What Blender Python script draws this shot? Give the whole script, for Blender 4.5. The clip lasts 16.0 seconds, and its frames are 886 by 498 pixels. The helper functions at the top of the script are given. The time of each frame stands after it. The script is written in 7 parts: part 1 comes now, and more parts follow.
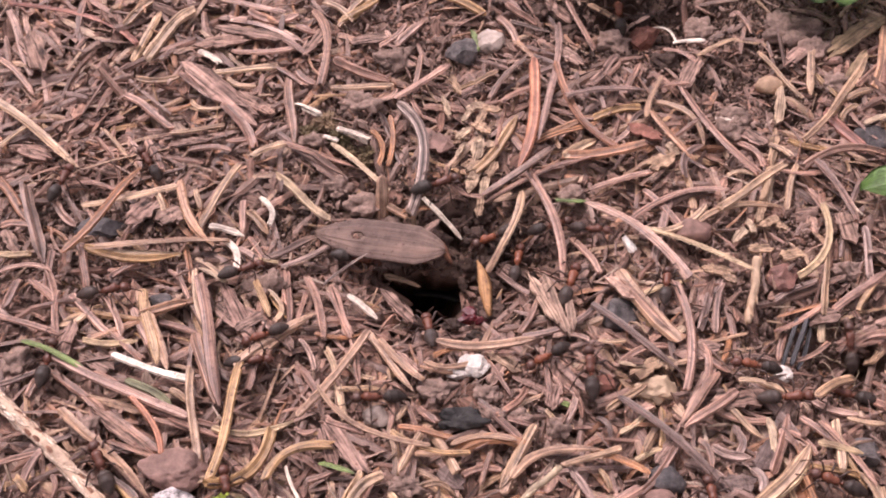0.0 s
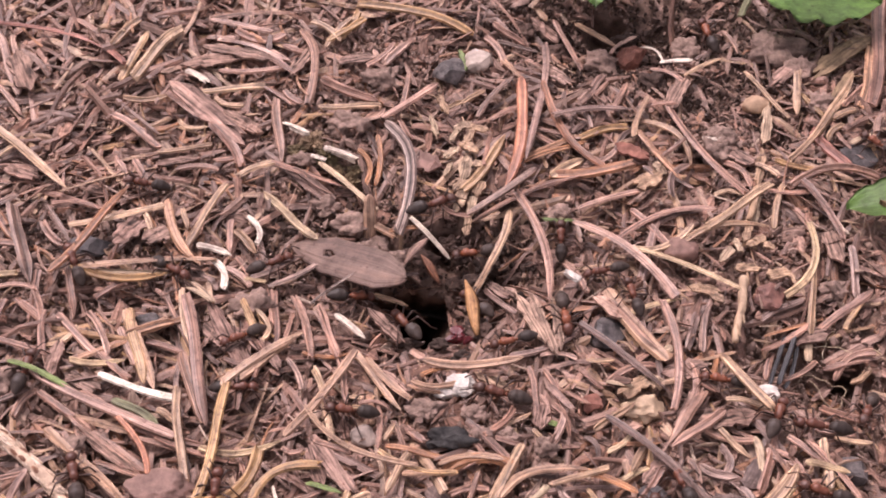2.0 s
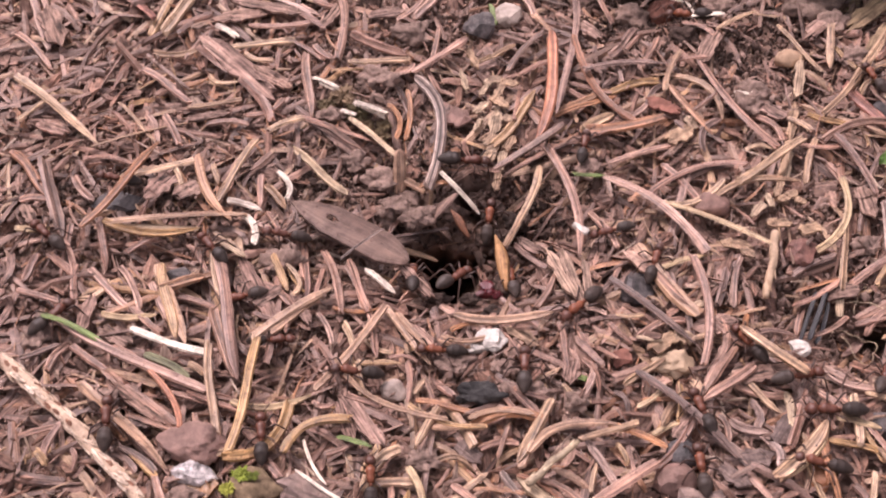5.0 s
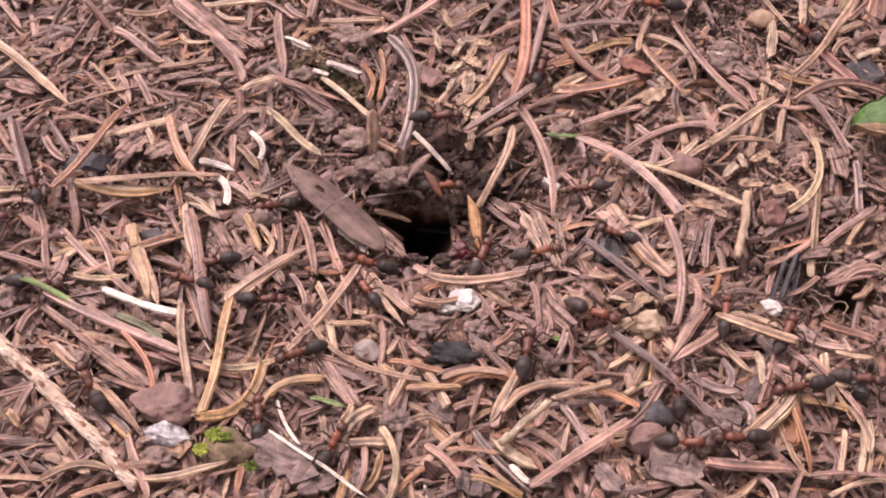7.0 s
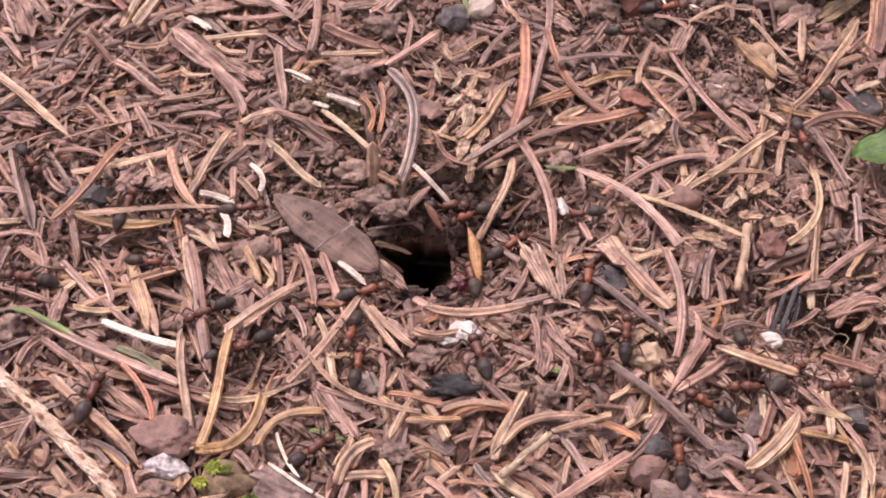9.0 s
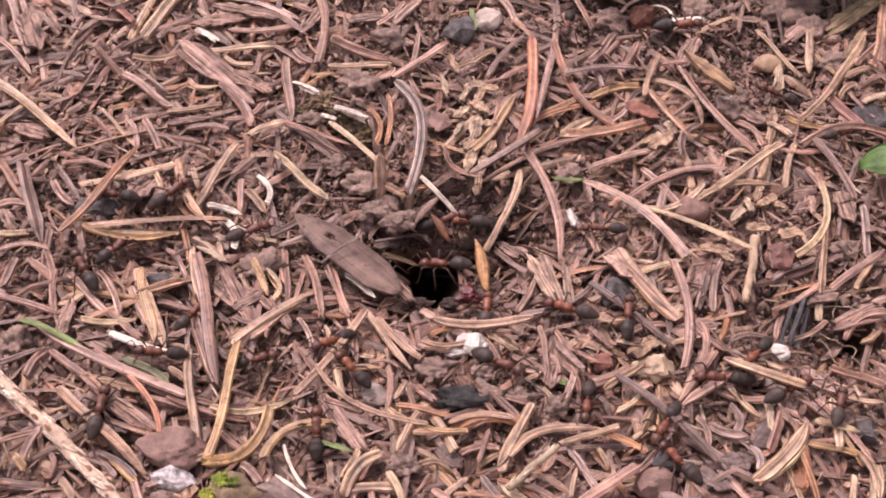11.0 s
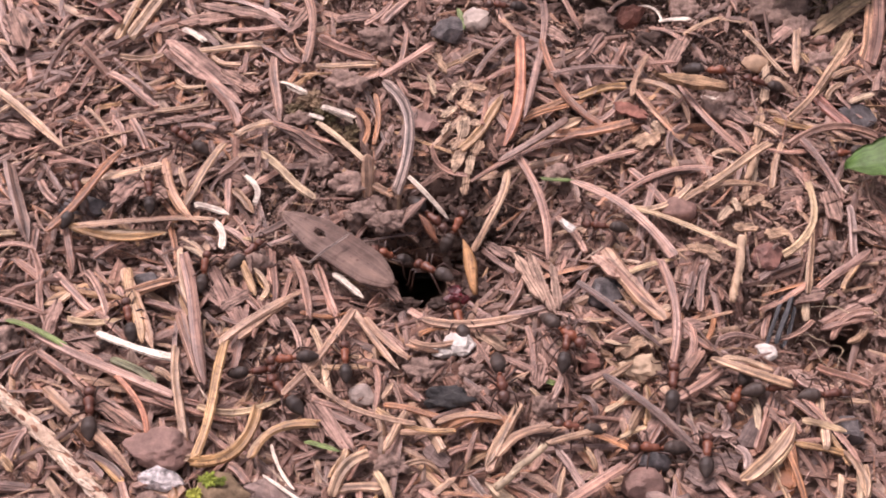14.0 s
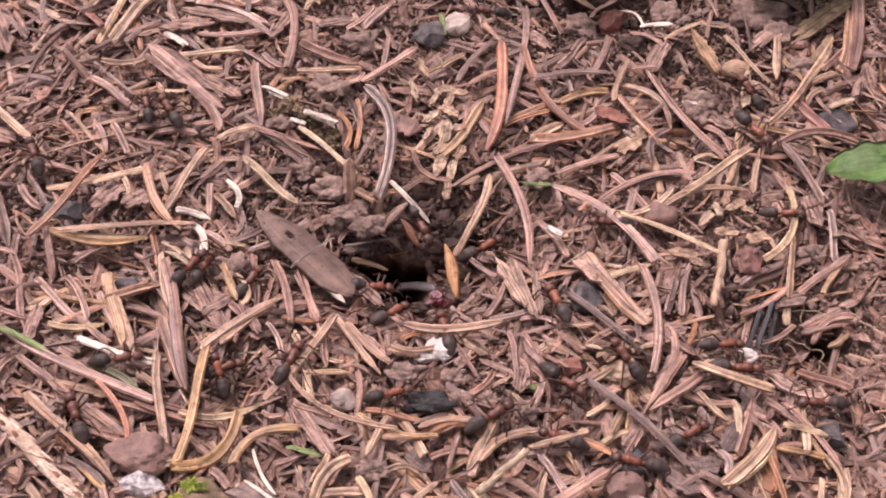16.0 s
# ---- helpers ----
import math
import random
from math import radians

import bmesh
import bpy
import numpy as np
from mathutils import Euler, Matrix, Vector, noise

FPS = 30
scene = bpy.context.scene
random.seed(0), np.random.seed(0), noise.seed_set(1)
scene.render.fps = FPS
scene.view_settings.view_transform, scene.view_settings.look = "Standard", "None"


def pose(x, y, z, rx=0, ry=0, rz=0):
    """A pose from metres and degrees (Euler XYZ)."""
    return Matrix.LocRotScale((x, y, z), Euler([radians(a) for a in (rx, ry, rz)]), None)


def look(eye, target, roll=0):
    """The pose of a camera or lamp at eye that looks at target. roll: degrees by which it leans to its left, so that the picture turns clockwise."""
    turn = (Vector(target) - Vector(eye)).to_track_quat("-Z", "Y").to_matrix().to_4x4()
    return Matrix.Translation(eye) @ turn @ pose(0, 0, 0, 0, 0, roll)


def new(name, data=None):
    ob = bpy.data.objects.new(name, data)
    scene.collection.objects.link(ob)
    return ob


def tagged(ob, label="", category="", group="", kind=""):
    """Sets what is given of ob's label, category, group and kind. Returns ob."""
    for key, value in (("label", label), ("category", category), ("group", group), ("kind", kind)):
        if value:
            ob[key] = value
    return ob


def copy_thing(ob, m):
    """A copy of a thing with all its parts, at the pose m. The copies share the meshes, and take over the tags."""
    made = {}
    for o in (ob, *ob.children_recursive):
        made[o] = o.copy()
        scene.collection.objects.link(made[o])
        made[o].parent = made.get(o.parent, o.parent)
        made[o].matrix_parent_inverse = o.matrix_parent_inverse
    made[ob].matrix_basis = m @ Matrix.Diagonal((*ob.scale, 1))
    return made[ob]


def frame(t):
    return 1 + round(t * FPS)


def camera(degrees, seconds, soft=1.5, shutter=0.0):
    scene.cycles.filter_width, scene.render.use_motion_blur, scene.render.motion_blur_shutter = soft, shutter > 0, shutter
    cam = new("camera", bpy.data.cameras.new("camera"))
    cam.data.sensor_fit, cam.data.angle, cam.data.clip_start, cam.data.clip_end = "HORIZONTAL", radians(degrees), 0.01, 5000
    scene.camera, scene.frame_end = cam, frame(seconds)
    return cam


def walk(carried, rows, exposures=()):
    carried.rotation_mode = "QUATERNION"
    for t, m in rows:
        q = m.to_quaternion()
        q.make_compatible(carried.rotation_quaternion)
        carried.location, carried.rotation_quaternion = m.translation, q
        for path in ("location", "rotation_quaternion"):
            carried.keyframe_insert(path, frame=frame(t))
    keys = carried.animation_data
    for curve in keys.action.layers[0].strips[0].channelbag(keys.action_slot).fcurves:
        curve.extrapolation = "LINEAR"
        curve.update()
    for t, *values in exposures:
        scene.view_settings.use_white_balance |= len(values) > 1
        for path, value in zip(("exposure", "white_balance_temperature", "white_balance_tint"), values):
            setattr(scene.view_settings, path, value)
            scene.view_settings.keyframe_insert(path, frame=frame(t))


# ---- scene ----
MM = 0.001
FOV, PITCH = 34.0, -52.0
cam = camera(FOV, 16.0, soft=1.85, shutter=0.9)
# The hand holding the camera turns it a little: seconds, degrees to the left, degrees up.
TURNS = [
    (0, 0.000, 0.000),
    (0.5, -0.145, 0.346),
    (1, -0.313, 0.693),
    (1.5, -0.425, 0.827),
    (2, -0.492, 0.760),
    (2.5, -0.492, 0.670),
    (3, -0.313, 0.514),
    (3.5, -0.134, 0.246),
    (4, 0.246, 0.022),
    (4.2, 0.469, -0.067),
    (5.2, 0.693, -1.340),
    (6.3, 0.458, -2.757),
    (6.5, 0.123, -2.824),
    (7, -0.369, -2.579),
    (7.5, -0.369, -2.177),
    (8, -0.279, -1.798),
    (8.5, -0.324, -1.530),
    (9, -0.369, -1.307),
    (9.2, -0.369, -1.173),
    (11.5, -0.011, -0.838),
    (12, 0.011, -0.905),
    (12.5, -0.123, -0.905),
    (13, -0.279, -0.860),
    (13.5, -0.436, -0.838),
    (14, -0.570, -0.838),
    (14.5, -0.659, -0.860),
    (15, -0.726, -0.771),
    (15.5, -0.905, -0.659),
    (16, -1.285, -0.659),
]
EYE = (0.0, -0.15103, 0.19331)
walk(cam, [(t, pose(*EYE, 90 + PITCH) @ pose(0, 0, 0, up, left)) for t, left, up in TURNS])

# ---- light: an overcast sky over a clearing ----
world = bpy.data.worlds.new("overcast_sky")
scene.world = world
world.use_nodes = True
wn, wl = world.node_tree.nodes, world.node_tree.links
sky = wn.new("ShaderNodeTexSky")
sky.sky_type, sky.sun_disc = "NISHITA", False
sky.sun_elevation, sky.sun_rotation = radians(58), radians(-35)
sky.air_density, sky.dust_density, sky.ozone_density = 1.0, 6.0, 1.0
cloud = wn.new("ShaderNodeHueSaturation")  # high cloud takes the blue out of the sky
cloud.inputs["Saturation"].default_value = 0.25
wl.new(sky.outputs[0], cloud.inputs["Color"])
wl.new(cloud.outputs[0], wn["Background"].inputs[0])
wn["Background"].inputs[1].default_value = 0.145
sun = new("sun", bpy.data.lights.new("sun", "SUN"))
sun.data.energy, sun.data.angle, sun.data.color = 1.5, radians(13), (1.0, 0.95, 0.91)
sun.matrix_world = look((-0.57, 0.8, 1.6), (0, 0, 0))
scene.view_settings.exposure = 0.505
scene.view_settings.use_white_balance = True
scene.view_settings.white_balance_temperature, scene.view_settings.white_balance_tint = 6560, 30.2


# ---- materials ----
def nodes_of(name):
    m = bpy.data.materials.new(name)
    m.use_nodes = True
    nt = m.node_tree
    return m, nt.nodes, nt.links, nt.nodes["Principled BSDF"]


def ramp_node(n, stops, interpolation="LINEAR"):
    r = n.new("ShaderNodeValToRGB")
    stops = stops if len(stops) > 1 else [(0.0, stops[0][1]), (1.0, stops[0][1])]
    r.color_ramp.interpolation = interpolation
    while len(r.color_ramp.elements) < len(stops):
        r.color_ramp.elements.new(0.5)
    for e, (p, c) in zip(r.color_ramp.elements, stops):
        e.position, e.color = p, (*c, 1)
    return r


def math_node(n, l, op, a, b):
    m = n.new("ShaderNodeMath")
    m.operation = op
    for i, v in enumerate((a, b)):
        if isinstance(v, (int, float)):
            m.inputs[i].default_value = v
        else:
            l.new(v, m.inputs[i])
    return m.outputs[0]


def mix_node(n, l, kind, fac, a, b):
    m = n.new("ShaderNodeMix")
    m.data_type, m.blend_type = "RGBA", kind
    for i, v in ((0, fac), (6, a), (7, b)):
        if isinstance(v, (int, float)):
            m.inputs[i].default_value = v
        elif isinstance(v, tuple):
            m.inputs[i].default_value = (*v, 1)
        else:
            l.new(v, m.inputs[i])
    return m.outputs[2]


def piece_random(n, l):
    """One number from 0 to 1 for each loose piece."""
    geo, info = n.new("ShaderNodeNewGeometry"), n.new("ShaderNodeObjectInfo")
    return math_node(n, l, "FRACT", math_node(n, l, "ADD", geo.outputs["Random Per Island"], info.outputs["Random"]), 0)


def noise_node(n, l, vector, scale, detail=3, rough=0.6):
    t = n.new("ShaderNodeTexNoise")
    t.inputs["Scale"].default_value, t.inputs["Detail"].default_value, t.inputs["Roughness"].default_value = scale, detail, rough
    l.new(vector, t.inputs["Vector"])
    return t.outputs["Fac"]


def fibre(name, tones, streak=0.55, groove=0.0, rough=0.5, spec=0.5, bump=0.5, ridge=0.16):
    """Dry plant matter: fibres along the piece, blotches, a darker groove down the middle, and highlights painted along
    the ridges beside it.
    """
    m, n, l, p = nodes_of(name)
    r = piece_random(n, l)
    base = ramp_node(n, [((i + 0.5) / len(tones), c) for i, c in enumerate(tones)])
    l.new(r, base.inputs[0])
    uv, obc = n.new("ShaderNodeUVMap"), n.new("ShaderNodeTexCoord")
    mp = n.new("ShaderNodeMapping")
    l.new(uv.outputs[0], mp.inputs[0])
    mp.inputs["Scale"].default_value = (2.2, 17.0, 1.0)
    shiftv = n.new("ShaderNodeCombineXYZ")
    l.new(math_node(n, l, "MULTIPLY", r, 37.0), shiftv.inputs[2])
    l.new(shiftv.outputs[0], mp.inputs["Location"])
    fib = noise_node(n, l, mp.outputs[0], 1.0, 4)
    blot = noise_node(n, l, obc.outputs["Object"], 420.0, 4, 0.65)
    light = ramp_node(n, [(0.34, (1 - streak,) * 3), (0.5, (1, 1, 1)), (0.66, (1 + streak * 0.8,) * 3)])
    l.new(fib, light.inputs[0])
    col = mix_node(n, l, "MULTIPLY", 1.0, base.outputs[0], light.outputs[0])
    dirt = ramp_node(n, [(0.28, (0.42, 0.36, 0.35)), (0.5, (1, 1, 1)), (0.72, (1.4, 1.36, 1.34))])
    l.new(blot, dirt.inputs[0])
    col = mix_node(n, l, "MULTIPLY", 0.85, col, dirt.outputs[0])
    run = n.new("ShaderNodeMapping")
    l.new(uv.outputs[0], run.inputs[0])
    run.inputs["Scale"].default_value = (2.2, 0.9, 1.0)
    l.new(shiftv.outputs[0], run.inputs["Location"])
    fade = ramp_node(n, [(0.3, (0.5, 0.45, 0.44)), (0.5, (0.98, 0.97, 0.96)), (0.7, (1.28, 1.25, 1.2))])
    l.new(noise_node(n, l, run.outputs[0], 1.0, 2), fade.inputs[0])
    col = mix_node(n, l, "MULTIPLY", 0.9, col, fade.outputs[0])
    speck = ramp_node(n, [(0.30, (0.45, 0.36, 0.34)), (0.37, (1, 1, 1))])
    l.new(noise_node(n, l, obc.outputs["Object"], 1300.0, 2, 0.5), speck.inputs[0])
    col = mix_node(n, l, "MULTIPLY", 0.8, col, speck.outputs[0])
    if groove:
        own = math_node(n, l, "FRACT", math_node(n, l, "MULTIPLY", r, 7.3), 0)
        sep = n.new("ShaderNodeSeparateXYZ")
        l.new(uv.outputs[0], sep.inputs[0])
        d = math_node(n, l, "ABSOLUTE", math_node(n, l, "SUBTRACT", sep.outputs[1], 0.33), 0)
        g = ramp_node(n, [(0.0, (1 - groove, 1 - groove * 1.1, 1 - groove * 1.15)), (0.035, (1 - groove * 0.7,) * 3), (0.06, (1, 1, 1))])
        l.new(d, g.inputs[0])
        col = mix_node(n, l, "MULTIPLY", own if ridge < 1 else 1.0, col, g.outputs[0])
        # Ridge highlights put into the colour; on needle_dark its own pale stripes.
        e = math_node(n, l, "ABSOLUTE", math_node(n, l, "SUBTRACT", d, 0.17), 0)
        k = ramp_node(n, [(0.0, (1 + ridge, 1 + ridge * 1.1, 1 + ridge * 1.1)), (0.05, (1, 1, 1))])
        l.new(e, k.inputs[0])
        col = mix_node(n, l, "MULTIPLY", own if ridge < 1 else 1.0, col, k.outputs[0])
    l.new(col, p.inputs["Base Color"])
    p.inputs["Roughness"].default_value, p.inputs["Specular IOR Level"].default_value = rough, spec
    b = n.new("ShaderNodeBump")
    b.inputs["Strength"].default_value, b.inputs["Distance"].default_value = bump, 0.0003
    l.new(fib, b.inputs["Height"])
    l.new(b.outputs[0], p.inputs["Normal"])
    return m


def grit(name, tones, scale=600.0, rough=0.85, spec=0.25, bump=0.7, contrast=0.5):
    """Soil, stone and the like: mottled at two scales with a grainy relief."""
    m, n, l, p = nodes_of(name)
    r = piece_random(n, l)
    base = ramp_node(n, [((i + 0.5) / len(tones), c) for i, c in enumerate(tones)])
    l.new(r, base.inputs[0])
    obc = n.new("ShaderNodeTexCoord")
    fine = noise_node(n, l, obc.outputs["Object"], scale, 5, 0.7)
    wide = noise_node(n, l, obc.outputs["Object"], scale * 0.2, 3)
    f = ramp_node(n, [(0.3, (1 - contrast,) * 3), (0.5, (1, 1, 1)), (0.7, (1 + contrast,) * 3)])
    l.new(fine, f.inputs[0])
    w = ramp_node(n, [(0.3, (0.7, 0.66, 0.64)), (0.7, (1.25, 1.2, 1.15))])
    l.new(wide, w.inputs[0])
    col = mix_node(n, l, "MULTIPLY", 1.0, base.outputs[0], f.outputs[0])
    col = mix_node(n, l, "MULTIPLY", 1.0, col, w.outputs[0])
    l.new(col, p.inputs["Base Color"])
    p.inputs["Roughness"].default_value, p.inputs["Specular IOR Level"].default_value = rough, spec
    b = n.new("ShaderNodeBump")
    b.inputs["Strength"].default_value, b.inputs["Distance"].default_value = bump, 0.0004
    l.new(fine, b.inputs["Height"])
    l.new(b.outputs[0], p.inputs["Normal"])
    return m


TAN = [(0.382, 0.223, 0.101), (0.424, 0.281, 0.180), (0.307, 0.185, 0.111), (0.488, 0.329, 0.212), (0.392, 0.249, 0.159)]
ORANGE = [(0.329, 0.148, 0.069), (0.403, 0.191, 0.095), (0.276, 0.127, 0.074), (0.382, 0.212, 0.127)]
PINK = [(0.276, 0.157, 0.111), (0.371, 0.212, 0.156), (0.223, 0.125, 0.093), (0.329, 0.175, 0.122), (0.413, 0.260, 0.201)]
GREY = [(0.205, 0.125, 0.095), (0.286, 0.182, 0.146), (0.153, 0.095, 0.076), (0.360, 0.244, 0.201)]
NEEDLE = {
    "t": (fibre("needle_tan", TAN, 0.65, 0.55, 0.4, 0.5, 0.5, 0.6), "tan dry conifer needle lying on the mound"),
    "o": (fibre("needle_orange", ORANGE, 0.65, 0.55, 0.4, 0.5, 0.5, 0.6), "orange-brown dry conifer needle lying on the mound"),
    "p": (fibre("needle_pinkish", PINK, 0.65, 0.55, 0.4, 0.5, 0.5, 0.6), "pinkish-brown dry conifer needle lying on the mound"),
    "g": (fibre("needle_greyish", GREY, 0.65, 0.55, 0.4, 0.5, 0.5, 0.6), "grey-brown weathered conifer needle lying on the mound"),
    "d": (fibre("needle_dark", [(0.23, 0.165, 0.138), (0.21, 0.148, 0.122)], 0.7, 0.8, 0.45, 0.4, 0.5, 1.3), "dark curved conifer needle with pale stripes"),
    "w": (fibre("needle_bleached", [(0.66, 0.55, 0.44), (0.71, 0.61, 0.50)], 0.3, 0.12), "bleached cream-white needle fragment on the litter"),
    "y": (fibre("needle_straw", [(0.48, 0.34, 0.20), (0.52, 0.38, 0.25)], 0.4, 0.2), "pale straw-coloured needle lying on the mound"),
    "n": (fibre("needle_green", [(0.15, 0.20, 0.065), (0.18, 0.23, 0.08)], 0.35, 0.2, 0.5, 0.4), "small green blade between dry needles"),
    "m": (fibre("needle_dull_green", [(0.17, 0.165, 0.09)], 0.6, 0.2, 0.55, 0.4), "faded dull green blade between dry needles"),
    "v": (fibre("needle_vivid", [(0.42, 0.175, 0.10)], 0.5, 0.5, 0.4, 0.5, 0.5, 0.7), "vivid orange-pink conifer needle standing out of the litter"),
    "k": (fibre("needle_black", [(0.03, 0.028, 0.03)], 0.6, 0.0, 0.4, 0.5), "black rotted stalk standing in a hollow"),
    "l": (fibre("needle_light", [(0.40, 0.25, 0.165), (0.45, 0.285, 0.195), (0.38, 0.225, 0.14)], 0.45, 0.5, 0.4, 0.5, 0.5, 0.35), "light pinkish-tan conifer needle lying on the mound"),
    "r": (fibre("needle_red", [(0.29, 0.12, 0.09), (0.33, 0.15, 0.11)], 0.45, 0.35), "reddish dry conifer needle lying on the mound"),
}
def muted(tones, share=0.3):
    """Small worn litter differs less in tone than whole needles."""
    return [tuple((c * (1 - share) + m * share) * 1.06 for c, m in zip(t, (0.212, 0.122, 0.089))) for t in tones]


LITTER = fibre("litter_needles", muted([(0.19, 0.11, 0.08), (0.15, 0.087, 0.065), (0.21, 0.125, 0.093)] + PINK + GREY + TAN + [(0.14, 0.085, 0.066), (0.17, 0.10, 0.078)] + ORANGE[:2] + GREY[:3] + [(0.12, 0.073, 0.058)] + PINK[:4] + [(0.17, 0.095, 0.07)]), 0.6, 0.0, 0.42, 0.5)
CHIPS = fibre("litter_chips", muted(PINK + GREY + [(0.19, 0.113, 0.088), (0.24, 0.14, 0.105), (0.36, 0.25, 0.20), (0.16, 0.10, 0.08), (0.48, 0.36, 0.28)] + GREY + [(0.28, 0.175, 0.138), (0.14, 0.088, 0.07)]), 0.55, 0.0, 0.75, 0.25, 0.8)
SLIVER = fibre("litter_slivers", muted(TAN + PINK + GREY + [(0.52, 0.38, 0.27), (0.58, 0.46, 0.36)] + ORANGE + GREY, 0.2), 0.4, 0.0, 0.4, 0.5)
BARK = fibre("bark_chip", [(0.27, 0.17, 0.13), (0.22, 0.145, 0.115), (0.30, 0.19, 0.15)], 0.85, 0.0, 0.75, 0.25, 0.9)
SOIL = grit("soil", [(0.21, 0.138, 0.108), (0.23, 0.15, 0.118)], 450.0)
CRUMB = grit("soil_crumb", [(0.19, 0.13, 0.106), (0.26, 0.178, 0.145), (0.13, 0.088, 0.072), (0.34, 0.24, 0.198), (0.22, 0.148, 0.122), (0.29, 0.20, 0.165)], 900.0)
# Humus tones, darkened further so that shaded ground is put into the colour.
SHADED_HUMUS = grit("humus", [(0.06, 0.039, 0.031), (0.085, 0.054, 0.043), (0.045, 0.031, 0.025), (0.125, 0.08, 0.064)], 900.0)
CLOD = grit("soil_clod", [(0.24, 0.168, 0.138), (0.28, 0.195, 0.16)], 900.0, bump=1.0)
SLATE = grit("dark_stone", [(0.075, 0.066, 0.066), (0.10, 0.085, 0.082)], 700.0, 0.6, 0.4, 1.0, 0.8)
COAL = grit("charcoal", [(0.034, 0.031, 0.030)], 700.0, 0.7, 0.35, 0.9, 0.6)
QUARTZ = grit("pale_stone", [(0.41, 0.335, 0.285), (0.36, 0.29, 0.25)], 500.0, 0.6, 0.4, 0.5, 0.35)
WHITE = grit("white_stone", [(0.56, 0.52, 0.47)], 700.0, 0.45, 0.5, 0.7, 0.45)
SILVER = grit("silvery_stone", [(0.50, 0.46, 0.45)], 900.0, 0.25, 0.7, 0.9, 0.85)
ROSE = grit("rosy_scale", [(0.26, 0.158, 0.13), (0.22, 0.135, 0.112)], 420.0, 0.7, 0.3, 0.8, 0.45)
DARKROSE = grit("dark_rosy_scale", [(0.20, 0.10, 0.08)], 500.0, 0.6, 0.35, 0.9, 0.6)
RED = grit("red_crumb", [(0.22, 0.10, 0.075)], 600.0)
STALK = fibre("pale_stalk", [(0.60, 0.47, 0.31)], 0.3, 0.0, 0.55, 0.4, 0.4)
HUSKY = grit("yellow_husk", [(0.48, 0.355, 0.245)], 400.0, 0.7, 0.3, 0.6, 0.3)
CREAM = grit("cream_flake", [(0.46, 0.31, 0.20), (0.40, 0.27, 0.18), (0.54, 0.40, 0.28)], 400.0, 0.7, 0.3, 0.5, 0.3)
TWIG = fibre("twig_bark", [(0.60, 0.43, 0.31), (0.54, 0.37, 0.26)], 0.6, 0.0, 0.7, 0.3, 0.9)
LEAF = fibre("green_leaf", [(0.15, 0.27, 0.075), (0.17, 0.30, 0.085)], 0.25, 0.0, 0.4, 0.45, 0.3)
MOSS = grit("moss", [(0.16, 0.22, 0.035), (0.27, 0.33, 0.06), (0.10, 0.13, 0.03)], 900.0, 0.8, 0.2, 0.8, 0.5)
PALE_MOSS = grit("pale_moss", [(0.42, 0.42, 0.08), (0.34, 0.36, 0.07)], 900.0, 0.8, 0.2, 0.8, 0.4)
OLD_MOSS = grit("old_moss", [(0.17, 0.125, 0.075), (0.12, 0.10, 0.055), (0.22, 0.155, 0.10)], 900.0, 0.8, 0.2, 0.8, 0.5)
HUSK = fibre("cream_scale", [(0.38, 0.25, 0.16), (0.30, 0.20, 0.135), (0.44, 0.32, 0.22)], 0.6, 0.0, 0.7, 0.3, 0.8)
GREYBARK = fibre("grey_bark", [(0.17, 0.12, 0.103), (0.21, 0.147, 0.124), (0.14, 0.10, 0.088)], 0.45, 0.0, 0.75, 0.25, 0.9)
MEMBRANE = fibre("wing_membrane", [(0.07, 0.06, 0.056)], 0.4, 0.0, 0.3, 0.5, 0.4)
FAN = fibre("pale_splinter", [(0.36, 0.24, 0.175), (0.30, 0.20, 0.15)], 0.8, 0.0, 0.7, 0.3, 0.9)
WOOD = fibre("dull_wood", [(0.25, 0.17, 0.10), (0.29, 0.20, 0.125)], 0.6, 0.0, 0.7, 0.3, 0.9)
STRAW = fibre("straw_scale", [(0.42, 0.22, 0.095)], 0.4, 0.0, 0.55, 0.35, 0.6)
STRAWP = fibre("rosy_husk", [(0.48, 0.30, 0.22)], 0.4, 0.0, 0.55, 0.35, 0.6)
RESIN = grit("resin", [(0.24, 0.10, 0.045)], 400.0, 0.6, 0.4, 0.2, 0.3)
EMBER = fibre("ember_scale", [(0.23, 0.095, 0.05)], 0.5, 0.0, 0.5, 0.4, 0.6)
CRIMSON = grit("berry_skin", [(0.11, 0.016, 0.02)], 700.0, 0.3, 0.5, 0.6, 0.6)
AMBER = grit("amber_crumb", [(0.26, 0.15, 0.085)], 700.0, 0.2, 0.6, 0.9, 0.8)
WING = fibre("brown_scale", [(0.19, 0.122, 0.096)], 0.22, 0.0, 0.6, 0.3, 0.6)
GASTER = grit("ant_gaster", [(0.042, 0.030, 0.025), (0.062, 0.044, 0.036)], 1500.0, 0.5, 0.3, 0.15, 0.25)
RUST = grit("ant_rust", [(0.20, 0.06, 0.026), (0.11, 0.036, 0.02)], 1500.0, 0.42, 0.5, 0.2, 0.3)
HEAD = grit("ant_head", [(0.10, 0.034, 0.02), (0.07, 0.03, 0.02)], 1500.0, 0.42, 0.5, 0.2, 0.3)
LIMB = grit("ant_limb", [(0.055, 0.026, 0.018)], 1500.0, 0.45, 0.4, 0.1, 0.25)


